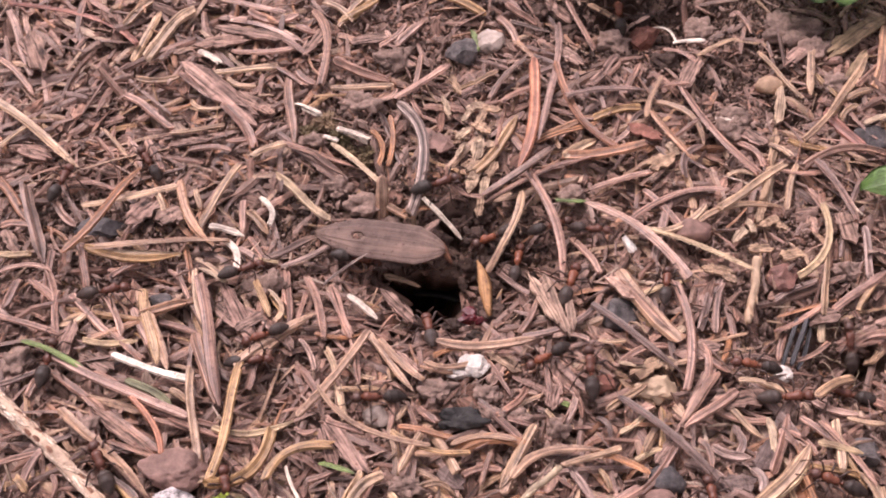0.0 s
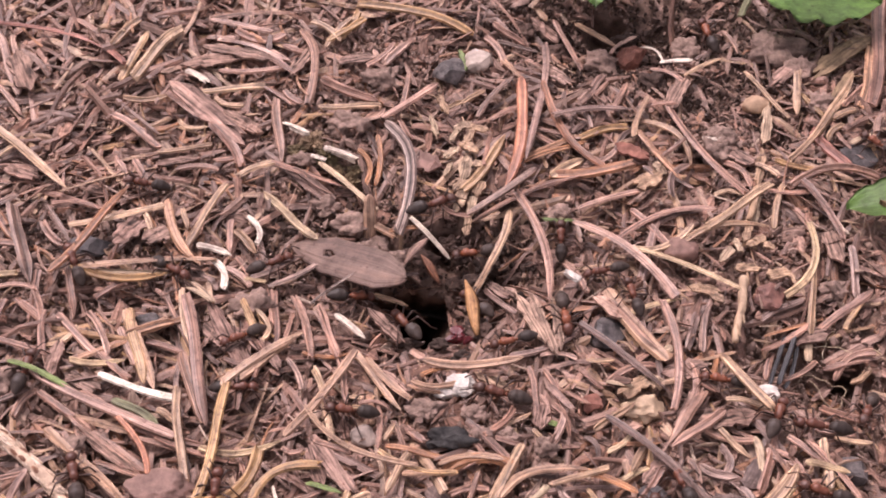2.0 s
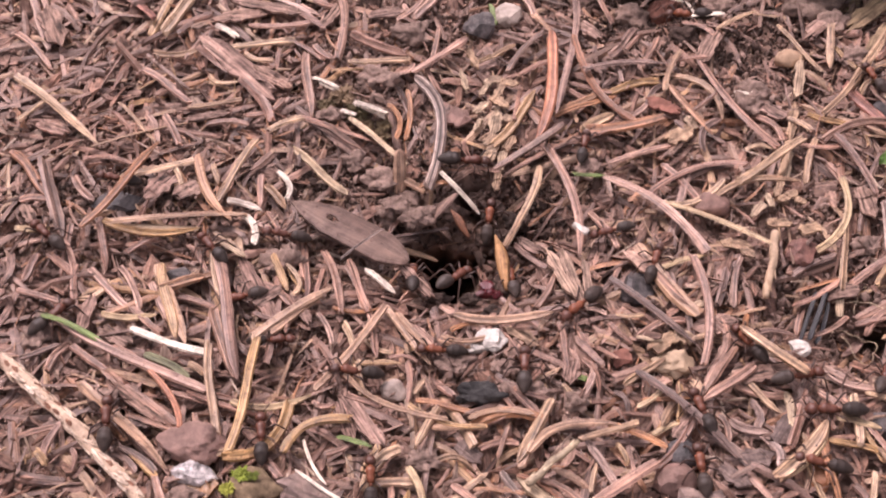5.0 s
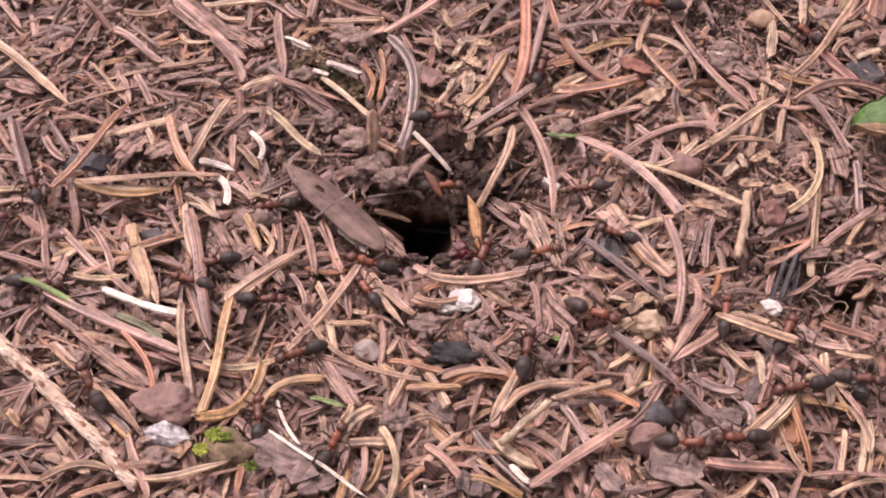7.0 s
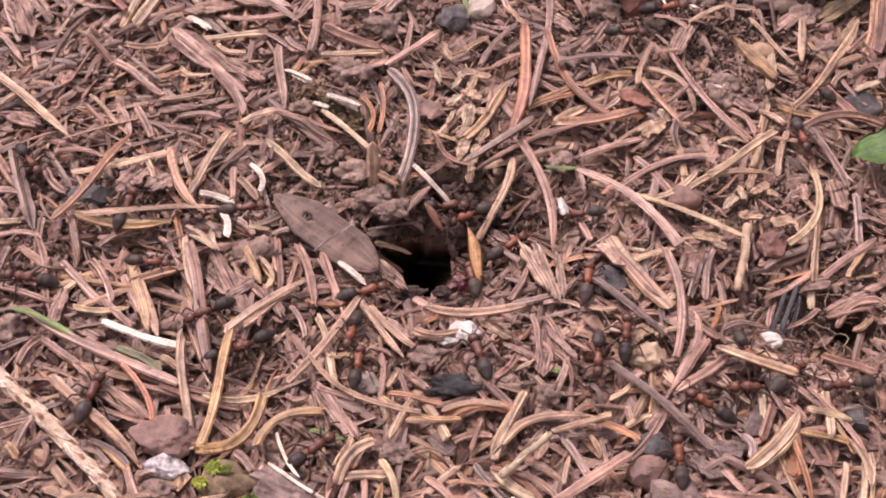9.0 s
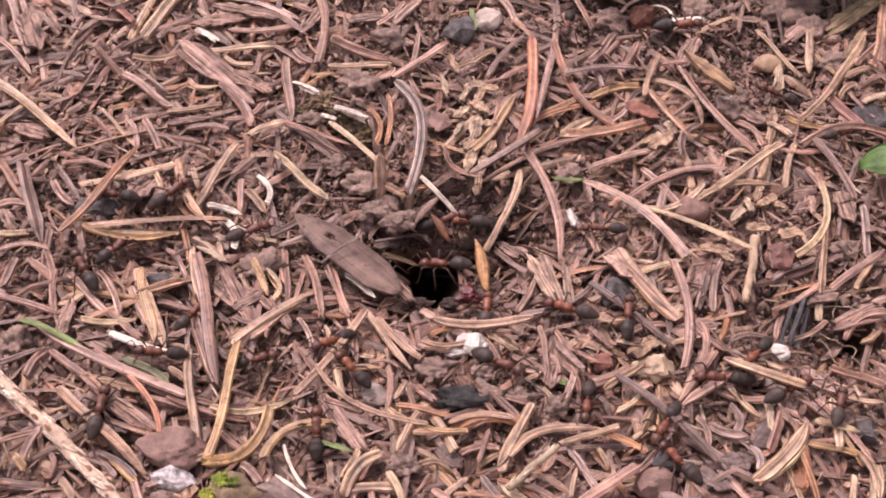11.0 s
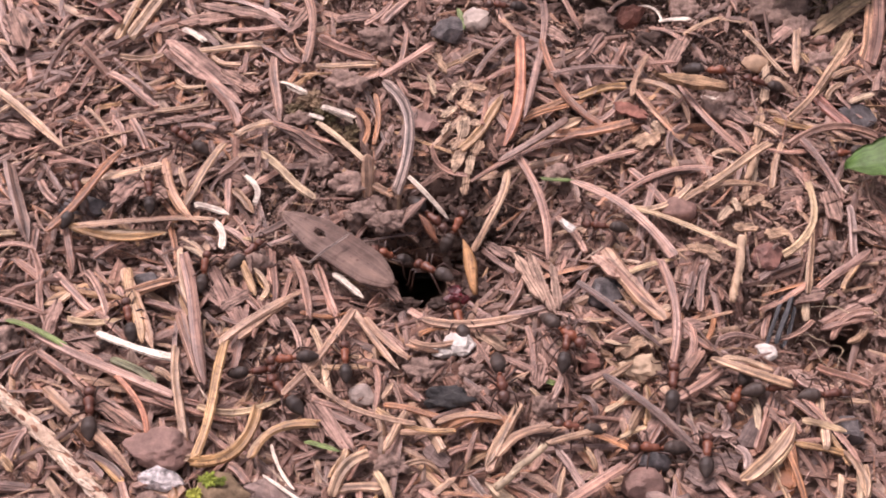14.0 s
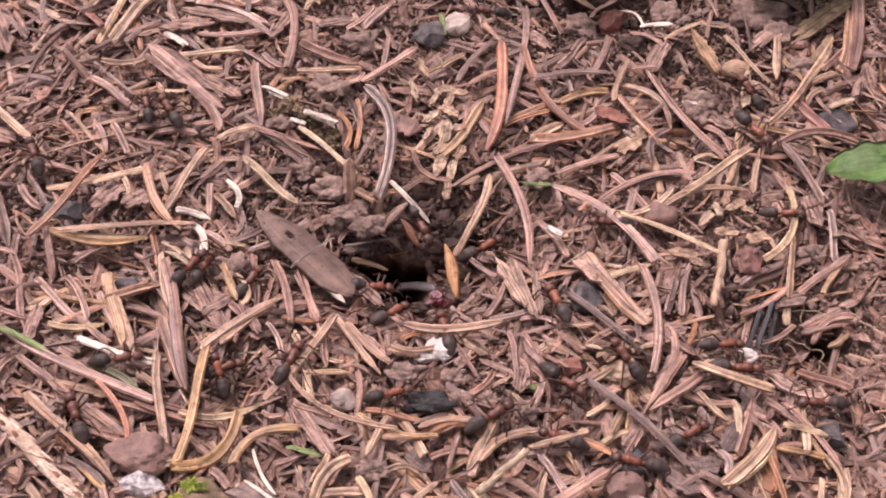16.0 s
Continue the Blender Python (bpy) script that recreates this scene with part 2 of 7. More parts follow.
# ---- shapes ----
def mesh_object(name, bm, material, parent=None, smooth=True):
    me = bpy.data.meshes.new(name)
    bm.to_mesh(me)
    bm.free()
    me.materials.append(material)
    if smooth:
        me.shade_smooth()
    ob = new(name, me)
    ob.parent = parent
    return ob


def part(name, bm, material, parent, label=""):
    return tagged(mesh_object(name, bm, material, parent), label)


def thing(name, bm, material, m, label, category, group="", smooth=True):
    ob = tagged(mesh_object(name, bm, material, None, smooth), label, category, group)
    ob.matrix_world = m
    return ob


NEEDLE_RING = ((-0.5, 0.0, 0.0), (-0.33, 0.22, 0.15), (0.0, 0.15, 0.33), (0.33, 0.22, 0.5), (0.5, 0.0, 0.66), (0.0, -0.25, 0.83))
LITTER_RING = ((-0.5, 0.0, 0.0), (0.0, 0.17, 0.33), (0.5, 0.0, 0.66), (0.0, -0.16, 0.83))


def sweep(path, widths, ring, twist=0.0, torn=None):
    """Vertices, faces and texture places of a needle-like body along a path; ring gives side, height and texture place."""
    path = np.asarray(path, float)
    k, s = len(ring), len(path)
    ahead = np.gradient(path, axis=0)
    ahead /= np.linalg.norm(ahead, axis=1)[:, None]
    side = np.cross((0, 0, 1.0), ahead)
    side /= np.linalg.norm(side, axis=1)[:, None] + 1e-9
    up = np.cross(ahead, side)
    turn = twist * np.linspace(-0.5, 0.5, s)[:, None]
    side, up = side * np.cos(turn) + up * np.sin(turn), up * np.cos(turn) - side * np.sin(turn)
    vs, faces, uvs = [], [], []
    for i in range(s):
        for a, b, c in ring:
            vs.append(path[i] + widths[i] * (a * side[i] + b * up[i]))
    if torn is not None:  # ragged ends: how far each corner of the two end rings stands out
        for j in range(k):
            vs[j] = vs[j] - ahead[0] * torn[j]
            vs[(s - 1) * k + j] = vs[(s - 1) * k + j] + ahead[-1] * torn[k + j]
    for i in range(s - 1):
        for j in range(k):
            j2 = (j + 1) % k
            faces.append((i * k + j, i * k + j2, (i + 1) * k + j2, (i + 1) * k + j))
            u0, u1, v0, v1 = i / (s - 1), (i + 1) / (s - 1), ring[j][2], ring[j2][2] if j2 else 1.0
            uvs += [(u0, v0), (u0, v1), (u1, v1), (u1, v0)]
    faces.append(tuple(range(k))[::-1])
    faces.append(tuple((s - 1) * k + j for j in range(k)))
    uvs += [(0.0, 0.5)] * k + [(1.0, 0.5)] * k
    return vs, faces, uvs


def raw_mesh(name, vs, faces, uvs, material, smooth=True):
    me = bpy.data.meshes.new(name)
    me.from_pydata([tuple(v) for v in vs], [], faces)
    me.uv_layers.new(name="UVMap").data.foreach_set("uv", np.asarray(uvs, np.float32).ravel())
    me.materials.append(material)
    me.validate()
    if smooth:
        me.shade_smooth()
    return me


ALONG = np.array([0, 0.03, 0.08, 0.17, 0.28, 0.40, 0.52, 0.64, 0.75, 0.85, 0.92, 0.97, 1.0])
ALONG_SHORT = np.array([0, 0.05, 0.3, 0.6, 0.93, 1.0])


def needle_widths(u, width, first, blunt, last, tip):
    """Widths along a needle whose ends keep the shares first and last of its width."""
    return width * np.minimum(first + (1 - first) * np.clip(u / blunt, 0, 1) ** 0.7, last + (1 - last) * np.clip((1 - u) / tip, 0, 1) ** 0.8)


def needle(x, y, z, length, yaw, bow, width, tone, tilt=0.0):
    """A dry needle by its middle, its length, the way it points and its sideways bow, in millimetres and degrees."""
    rnd = random.Random(int(x * 91 + y * 57 + length * 13))
    own = random.Random(int(x * 37 + y * 71 + width * 100))
    u = ALONG
    arch = rnd.uniform(0.0, 0.035) * length
    skew = rnd.uniform(-0.35, 0.35)
    hump = 4 * u * (1 - u)
    wave = rnd.uniform(-0.015, 0.015) * length * np.sin(2 * np.pi * u)
    path = np.stack([(u - 0.5) * length, bow * (hump * (1 + skew * (u - 0.5)) - 0.5) + wave, arch * hump], 1) * MM
    broken, snapped = own.random() < 0.6, own.random() < 0.5
    ws = needle_widths(u, width * MM, own.uniform(0.8, 1.0) if broken else 0.45, 0.07, own.uniform(0.75, 1.0) if snapped else 0.16, 0.06 if snapped else own.uniform(0.1, 0.3))
    torn = [own.uniform(-0.1, 0.55) * width * MM * (broken if j < 6 else snapped) for j in range(12)]
    ws *= 1 + 0.06 * np.sin(u * rnd.uniform(8, 20) + rnd.uniform(0, 6))
    mat, label = NEEDLE[tone]
    kind = {"w": "needle_fragment", "n": "green_blade", "m": "green_blade", "k": "rotted_stalk"}.get(tone, "needle_fragment" if length < 5.5 else "needle")
    ob = new(kind, raw_mesh(kind, *sweep(path, ws, NEEDLE_RING, rnd.uniform(-0.7, 0.7), torn), mat, False))
    ob.matrix_world = pose(x * MM, y * MM, z * MM, rnd.uniform(-36, 36), -tilt, yaw)
    return tagged(ob, label, {"n": "grass blade", "m": "grass blade", "k": "stalk"}.get(tone, "needle"), "" if tone in "nmk" else "fallen needles")


def lump(bm_seed, radius, rough=0.18, cut=0, detail=2, stretch=(1, 1, 1)):
    """An uneven stone or clod; cut: how many flat faces are broken off it."""
    rnd = random.Random(bm_seed)
    bm = bmesh.new()
    bmesh.ops.create_icosphere(bm, subdivisions=detail, radius=1.0)
    off = Vector((rnd.uniform(0, 50), rnd.uniform(0, 50), rnd.uniform(0, 50)))
    planes = [(Vector((rnd.gauss(0, 1), rnd.gauss(0, 1), rnd.gauss(0, 1))).normalized(), rnd.uniform(0.55, 0.85)) for _ in range(cut)]
    for v in bm.verts:
        c = v.co.copy()
        r = 1 + rough * noise.noise(c * 1.3 + off) * 1.6 + rough * 0.6 * noise.noise(c * 3.5 + off) + rough * 0.35 * noise.noise(c * 9 + off)
        c *= r
        for nrm, d in planes:
            over = c.dot(nrm) - d
            if over > 0:
                c -= nrm * over
        v.co = Vector((c.x * stretch[0], c.y * stretch[1], c.z * stretch[2])) * radius * MM
    return bm


def stone(name, x, y, z, sx, sy, sz, material, label, category="stone", yaw=0.0, rough=0.18, cut=4, detail=3):
    """A stone or clod by its middle and its half sizes in millimetres."""
    bm = lump(int(x * 31 + y * 17) + 5, 1.0, rough, cut, detail, (sx, sy, sz))
    return thing(name, bm, material, pose(x * MM, y * MM, z * MM, 0, 0, yaw), label, category, "", cut < 2)


def flake_mesh(length, width, thick, seed, points=9, curl=0.1, square=7.0):
    """A torn flat flake: ragged outline, curled along its length, with a rim."""
    rnd = random.Random(seed)
    n = points
    top, uvs = [], []
    xs = np.linspace(-0.5, 0.5, n)
    left = [0.5 * (1 - 0.75 * abs(2 * x) ** square) * rnd.uniform(0.6, 1.1) for x in xs]
    right = [0.5 * (1 - 0.75 * abs(2 * x) ** square) * rnd.uniform(0.6, 1.1) for x in xs]
    vs, faces = [], []
    for i, x in enumerate(xs):
        bend = curl * length * (0.25 - x * x)
        for side in (left[i], left[i] * 0.1, -right[i]):
            lift = bend + (0.12 * width * rnd.uniform(-0.6, 1) if abs(side) < 0.1 else 0)
            jig = rnd.uniform(-0.05, 0.05) * (2.2 if i in (0, n - 1) else 1)
            vs.append(((x + jig) * length, side * width, lift))
    k = len(vs)
    vs += [(a, b, c - thick) for a, b, c in vs]
    for i in range(n - 1):
        for j in range(2):
            a, b, c, d = i * 3 + j, i * 3 + j + 1, (i + 1) * 3 + j + 1, (i + 1) * 3 + j
            faces += [(a, b, c, d), (k + d, k + c, k + b, k + a)]
        for j in (0, 2):
            a, d = i * 3 + j, (i + 1) * 3 + j
            faces.append((a, d, k + d, k + a) if j == 0 else (d, a, k + a, k + d))
    for i in (0, n - 1):
        for j in range(2):
            a, b = i * 3 + j, i * 3 + j + 1
            faces.append((b, a, k + a, k + b) if i == 0 else (a, b, k + b, k + a))
    uv = lambda v: (v[0] / length + 0.5, v[1] / max(width, 1e-6) * 0.5 + 0.5)
    for f in faces:
        uvs += [uv(vs[q]) for q in f]
    return [tuple(c * MM for c in v) for v in vs], faces, uvs


def tube(points, radii, sides=7):
    bm = bmesh.new()
    pts = [Vector(q) for q in points]
    rings = []
    for i, c in enumerate(pts):
        d = (pts[min(i + 1, len(pts) - 1)] - pts[max(i - 1, 0)]).normalized()
        a = d.cross(Vector((0.3, 0.2, 1))).normalized()
        b = d.cross(a)
        rings.append([bm.verts.new((c + (a * math.cos(q) + b * math.sin(q)) * radii[i]) * MM) for q in np.linspace(0, 2 * np.pi, sides, endpoint=False)])
    for a, b in zip(rings, rings[1:]):
        for j in range(sides):
            bm.faces.new((a[j], a[(j + 1) % sides], b[(j + 1) % sides], b[j]))
    bm.faces.new(rings[0][::-1])
    bm.faces.new(rings[-1])
    bmesh.ops.recalc_face_normals(bm, faces=bm.faces[:])
    return bm


def clod(x, y, z, sx, sy, sz, material=CLOD, label="crumbly brown clod of soil"):
    """A clod: a low heap of caked crumbs, by its middle and half sizes in millimetres."""
    bm = bmesh.new()
    bmesh.ops.create_icosphere(bm, subdivisions=4, radius=1.0)
    off = Vector((x, y, 3.0))
    for v in bm.verts:
        c = v.co.copy()
        grain = noise.voronoi(c * 3.2 + off)[0]
        fine = noise.voronoi(c * 7.5 + off)[0]
        r = 0.78 + 0.5 * noise.noise(c * 1.4 + off) + 0.42 * (0.5 - grain[0]) + 0.2 * (0.4 - fine[0])
        v.co = Vector((c.x * sx, c.y * sy, c.z * sz)) * r * MM
    return thing("soil_clod", bm, material, pose(x * MM, y * MM, z * MM), label, "soil clod")


def moss(x, y, z, radius, material, label):
    """A tuft of moss: a low cushion bristling with pointed shoots."""
    rnd = random.Random(int(x * 19 + y * 7))
    bm = bmesh.new()
    bmesh.ops.create_icosphere(bm, subdivisions=4, radius=1.0)
    off = Vector((x, y, 1.0))
    for v in bm.verts:
        c = v.co.copy()
        r = 0.6 + 0.5 * noise.noise(c * 1.6 + off) + 0.75 * rnd.random() ** 3
        v.co = Vector((c.x, c.y * 0.9, c.z * 0.6 if c.z > 0 else c.z * 0.3)) * r * radius * MM
    return thing("moss_tuft", bm, material, pose(x * MM, y * MM, z * MM), label, "moss", "", False)


def flake(name, x, y, z, length, width, yaw, material, label, category="bark chip", tilt=0.0, roll=0.0, curl=0.08, thick=0.5):
    me = raw_mesh(name, *flake_mesh(length, width, thick, int(x * 41 + y * 23), 9, curl), material, False)
    ob = new(name, me)
    ob.matrix_world = pose(x * MM, y * MM, z * MM, roll, -tilt, yaw)
    return tagged(ob, label, category)


# ---- the ground: one sheet with the hollows and the entrance hole ----
HOLLOWS = [  # middle x, y, half widths, depth, steepness
    (-3.2, -4.6, 7, 6.5, 7.5, 3),
    (1.5, 0.1, 19, 15, 6.5, 3),
    (5.0, 4.5, 8, 6.5, 3.5, 3),
    (65.9, -22.8, 6, 6, 7, 3),
    (36.6, 58.6, 18, 9, 8, 3),
    (55.7, -19.0, 7, 6, 4, 3),
]
HOLES = [  # the burrows, which lead down and away under the litter: middle x, y, radius, depth
    (-3.0, -3.4, 6.3, 34),
    (2.3, 9.6, 2.5, 9),
    (69.1, -20.1, 2.6, 10),
    (34.9, 64.3, 4.5, 8),
]


def relief(x, y):
    """Height of the ground in millimetres."""
    z = 0.9 * np.sin(x * 0.11 + 1.3) * np.sin(y * 0.13 + 0.4) + 0.6 * np.sin(x * 0.27 + y * 0.19) + 0.45 * np.sin(y * 0.33 - x * 0.21 + 2)
    for cx, cy, rx, ry, depth, power in HOLLOWS:
        z = z - depth / (1 + np.sqrt(((x - cx) / rx) ** 2 + ((y - cy) / ry) ** 2) ** power)
    return z


def build_ground():
    fine = np.concatenate([np.arange(-150, -92, 3.0), np.arange(-92, 92.1, 1.0), np.arange(95, 151, 3.0)])
    far = np.array([180, 240, 400, 800, 2000, 6000, 20000, 60000.0])
    xs = np.concatenate([-far[::-1], fine, far])
    gx, gy = np.meshgrid(xs, xs)
    near = np.clip((190 - np.hypot(gx, gy)) / 60, 0, 1)
    gz = relief(gx, gy) * near
    rough = np.array([noise.fractal(Vector((a * 0.35, b * 0.35, 0.0)), 1.0, 2.0, 4) for a, b in zip(gx.ravel(), gy.ravel())]).reshape(gx.shape)
    gz = gz + rough * 0.9 * near - 0.8
    py = gy.copy()
    for cx, cy, r, depth in HOLES:
        round_ = np.arctan2(gy - cy, gx - cx)
        q = np.hypot(gx - cx, gy - cy) / r * (1 + 0.20 * np.sin(3 * round_ + cx) + 0.14 * np.sin(5 * round_ + cy) + 0.07 * np.sin(11 * round_))
        down = depth * np.clip(1.12 - q, 0, 1) ** 0.8 * (q < 1.12)
        gz -= down
        py += down * 0.75
    k = len(xs)
    vs = np.stack([gx, py, gz], -1).reshape(-1, 3) * MM
    faces = [(i * k + j, i * k + j + 1, (i + 1) * k + j + 1, (i + 1) * k + j) for i in range(k - 1) for j in range(k - 1)]
    me = bpy.data.meshes.new("ground")
    me.from_pydata(vs.tolist(), [], faces)
    me.materials.append(SOIL)
    me.shade_smooth()
    tagged(new("ground", me), "dark humus soil of an ant mound", "ground", "", "structure")


build_ground()


# ---- the loose litter that nobody could count ----
WORN = [  # where bare crumbly soil shows, the first six darkened by humus that also paints shade: middle x, y and half widths
    (4, 3, 20, 16),
    (44, 62, 36, 15),
    (32, 47, 13, 8),
    (54, 40, 13, 11),
    (-25, 7, 10, 6),
    (-57, 6, 14, 6),
    (55, 30, 13, 11),
    (-15, 33, 14, 12),
    (-14, 12, 14, 9),
    (54, 4, 12, 8),
    (71, 52, 14, 12),
    (-10, 49, 13, 9),
    (-29, -9, 8, 6),
    (8, -31, 12, 6),
    (65, -17, 14, 9),
    (-54, 7, 12, 8),
    (-63, -6, 10, 8),
    (24, 63, 16, 10),
    (51, -15, 12, 7),
]


def scatter(rng, count, spread=0.62, bare=0.0):
    """Places in mm: thick over the mound's middle, thinner outwards, none in the burrows."""
    core = rng.random(count) < spread
    x = np.where(core, rng.uniform(-94, 94, count), rng.normal(0, 105, count))
    y = np.where(core, rng.uniform(-66, 80, count), rng.normal(10, 95, count))
    ok = np.ones(count, bool)
    for cx, cy, r, depth in HOLES:
        ok &= np.hypot(x - cx, y - cy) > r * 1.05
    worn = np.max([np.exp(-(((x - cx) / rx) ** 2 + ((y - cy) / ry) ** 2) ** 2) for cx, cy, rx, ry in WORN], axis=0)
    dug = np.max([np.exp(-(((x - cx) / rx) ** 2 + ((y - cy) / ry) ** 2) ** 2) for cx, cy, rx, ry in WORN[:6]], axis=0)
    ok &= rng.random(count) > np.maximum(bare * worn, 0.8 * dug * (bare > 0))
    return x[ok], y[ok]


def gather(name, makes, material, label, category, smooth=True):
    vs, faces, uvs = [], [], []
    for v, f, u in makes:
        base = len(vs)
        vs.extend(v)
        faces.extend(tuple(q + base for q in g) for g in f)
        uvs.extend(u)
    ob = new(name, raw_mesh(name, vs, faces, uvs, material, smooth))
    tagged(ob, label, category, "", "stuff")


def turned(verts, m):
    a = np.array([(*v, 1.0) for v in verts]) @ np.array(m).T
    return a[:, :3]


def needle_litter():
    rng = np.random.default_rng(3)
    xs, ys = scatter(rng, 6000, bare=0.75)
    zs = relief(xs, ys)
    slope_x, slope_y = relief(xs + 4, ys) - relief(xs - 4, ys), relief(xs, ys + 4) - relief(xs, ys - 4)
    u = ALONG_SHORT
    for x, y, z, gx, gy in zip(xs, ys, zs, slope_x, slope_y):
        length = rng.uniform(7, 17) if rng.random() < 0.65 else rng.uniform(3, 8)
        width = rng.uniform(0.75, 1.6)
        bow = rng.normal(0, 0.055) * length
        yaw = rng.uniform(0, 2 * np.pi)
        tilt = np.arctan2((np.cos(yaw) * gx + np.sin(yaw) * gy), 8.0) + rng.normal(0, 0.14)
        hump = 4 * u * (1 - u)
        path = np.stack([(u - 0.5) * length, bow * hump, rng.uniform(0, 0.05) * length * hump], 1) * MM
        v, f, w = sweep(path, needle_widths(u, width * MM, rng.uniform(0.4, 1), 0.06, rng.uniform(0.2, 1), rng.uniform(0.06, 0.25)), LITTER_RING, rng.uniform(-1, 1), rng.uniform(-0.1, 0.6, 8) * width * MM)
        lift = rng.uniform(-0.7, 1.2)
        yield turned(v, pose(x * MM, y * MM, (z + lift) * MM, rng.uniform(-50, 50), -math.degrees(tilt), math.degrees(yaw))), f, w


def chip_litter():
    rng = np.random.default_rng(5)
    xs, ys = scatter(rng, 11500, bare=0.5)
    zs = relief(xs, ys)
    for x, y, z in zip(xs, ys, zs):
        length = rng.uniform(1.0, 4.5) * (1.7 if rng.random() < 0.15 else 1)
        width = rng.uniform(0.6, 1.7) if rng.random() < 0.6 else length * rng.uniform(0.4, 0.8)
        if rng.random() < 0.16:
            length, width = rng.uniform(4.0, 9.0), rng.uniform(1.5, 3.2)
        v, f, w = flake_mesh(length, min(width, 3.2), rng.uniform(0.12, 0.35), int(rng.integers(1 << 30)), 4, rng.uniform(-0.1, 0.25))
        yield turned(v, pose(x * MM, y * MM, (z + rng.uniform(-0.8, 1.0)) * MM, rng.normal(0, 30), rng.normal(0, 22), rng.uniform(0, 360))), f, w


def crumb_litter(seed, loose, heaps, per_area):
    rng = np.random.default_rng(seed)
    shapes = []
    for k in range(12):
        bm = lump(k + 900, 1.0, 0.42, 4, 1, (1.1, 0.75, 0.5))
        shapes.append(([tuple(v.co) for v in bm.verts], [tuple(v.index for v in f.verts) for f in bm.faces]))
        bm.free()
    xs, ys = scatter(rng, loose)
    for cx, cy, rx, ry in heaps:
        extra = rng.normal(0, 0.7, (2, int(rx * ry * per_area)))
        xs, ys = np.append(xs, cx + rx * extra[0]), np.append(ys, cy + ry * extra[1])
    free = np.min([np.hypot(xs - cx, ys - cy) / r for cx, cy, r, depth in HOLES], axis=0) > 1.05
    xs, ys = xs[free], ys[free]
    zs = relief(xs, ys)
    for x, y, z in zip(xs, ys, zs):
        v, f = shapes[int(rng.integers(12))]
        size = rng.uniform(0.18, 0.65) if rng.random() < 0.93 else rng.uniform(0.8, 1.4)
        m = pose(x * MM, y * MM, (z + rng.uniform(-0.4, 1.3)) * MM, *rng.uniform(0, 360, 3))
        yield turned(np.array(v) * size, m), f, [(0.5, 0.5)] * (3 * len(f))


def sliver_litter():
    """Fine split fibres and thin straws that lie over the rest."""
    rng = np.random.default_rng(13)
    xs, ys = scatter(rng, 2600, bare=0.3)
    zs = relief(xs, ys)
    u = np.array([0, 0.35, 0.7, 1.0])
    for x, y, z in zip(xs, ys, zs):
        length, width = rng.uniform(2.5, 8.5), rng.uniform(0.22, 0.6)
        path = np.stack([(u - 0.5) * length, rng.normal(0, 0.06) * length * 4 * u * (1 - u), rng.uniform(-0.02, 0.05) * length * 4 * u * (1 - u)], 1) * MM
        v, f, w = sweep(path, width * MM * np.array([0.7, 1, 1, rng.uniform(0.2, 0.9)]), LITTER_RING, rng.uniform(-1, 1))
        yield turned(v, pose(x * MM, y * MM, (z + rng.uniform(0.2, 1.9)) * MM, rng.uniform(-50, 50), rng.normal(0, 11), rng.uniform(0, 360))), f, w


gather("needle_litter", needle_litter(), LITTER, "dense brown litter of dry conifer needles", "needles", False)
gather("chip_litter", chip_litter(), CHIPS, "small torn chips of bark and bud scales in the litter", "chips", False)
gather("sliver_litter", sliver_litter(), SLIVER, "fine split straws and fibres lying over the litter", "straws", False)
gather("soil_crumbs", crumb_litter(7, 6500, WORN[6:], 6.0), CRUMB, "dark crumbs of soil between the needles", "soil", False)

# Real humus round the burrows; elsewhere dark crumbs stand in for shade.
gather("humus_crumbs", crumb_litter(8, 300, WORN[:6], 4.5), SHADED_HUMUS, "moist dark humus crumbs round the burrows, also darkening shaded patches", "soil", False)

# ---- needles that can be told apart: middle x, y, z, length, direction, bow, width, tone, tilt ----
needle(-79.7, 48.2, 1.9, 18.4, -67, 0.0, 1.70, "p", 1)
needle(-69.2, 53.6, 2.2, 27.2, -22, 5.4, 1.58, "r", -1)
needle(-51.7, 50.1, 2.7, 14.2, 60, 0.7, 2.26, "t", 0)
needle(-58.2, 54.9, 3.3, 6.2, 51, 0.2, 1.69, "t", 9)
needle(-55.9, 49.4, 2.1, 12.4, 70, -0.1, 1.90, "t", 10)
needle(-71.4, 23.1, 3.3, 22.8, -43, 0.6, 1.80, "t", -1)
needle(-76.1, 23.3, 3.0, 6.7, 51, 0.1, 1.13, "t", -3)
needle(-36.1, 26.0, 2.9, 9.8, -56, 0.7, 1.99, "p", -6)
needle(-36.8, 40.3, 2.2, 12.0, 8, -0.1, 1.61, "t", 0)
needle(-43.7, 43.8, 2.2, 4.6, -26, 0.3, 1.75, "w", -12)
needle(-51.9, 38.7, 1.8, 9.0, 4, -1.0, 1.16, "t", 5)
needle(-57.0, 20.7, 2.2, 13.0, -53, 0.1, 1.00, "t", 5)
needle(-53.5, 31.1, 1.0, 11.6, -42, 0.3, 1.59, "p", -0)
needle(-33.5, 51.8, 1.5, 13.4, -24, 1.3, 2.37, "p", -0)
needle(-44.2, 25.7, 1.8, 9.7, 6, -0.4, 1.00, "t", 5)
needle(-30.8, 20.4, 2.5, 5.7, 29, 0.2, 1.74, "t", -1)
needle(-41.0, 21.3, 1.6, 7.2, -6, 0.6, 1.32, "p", 3)
needle(-50.7, 18.8, 2.9, 7.2, -63, 0.2, 1.53, "p", -2)
needle(-27.4, 29.5, 2.5, 14.3, -83, -0.1, 1.78, "p", -4)
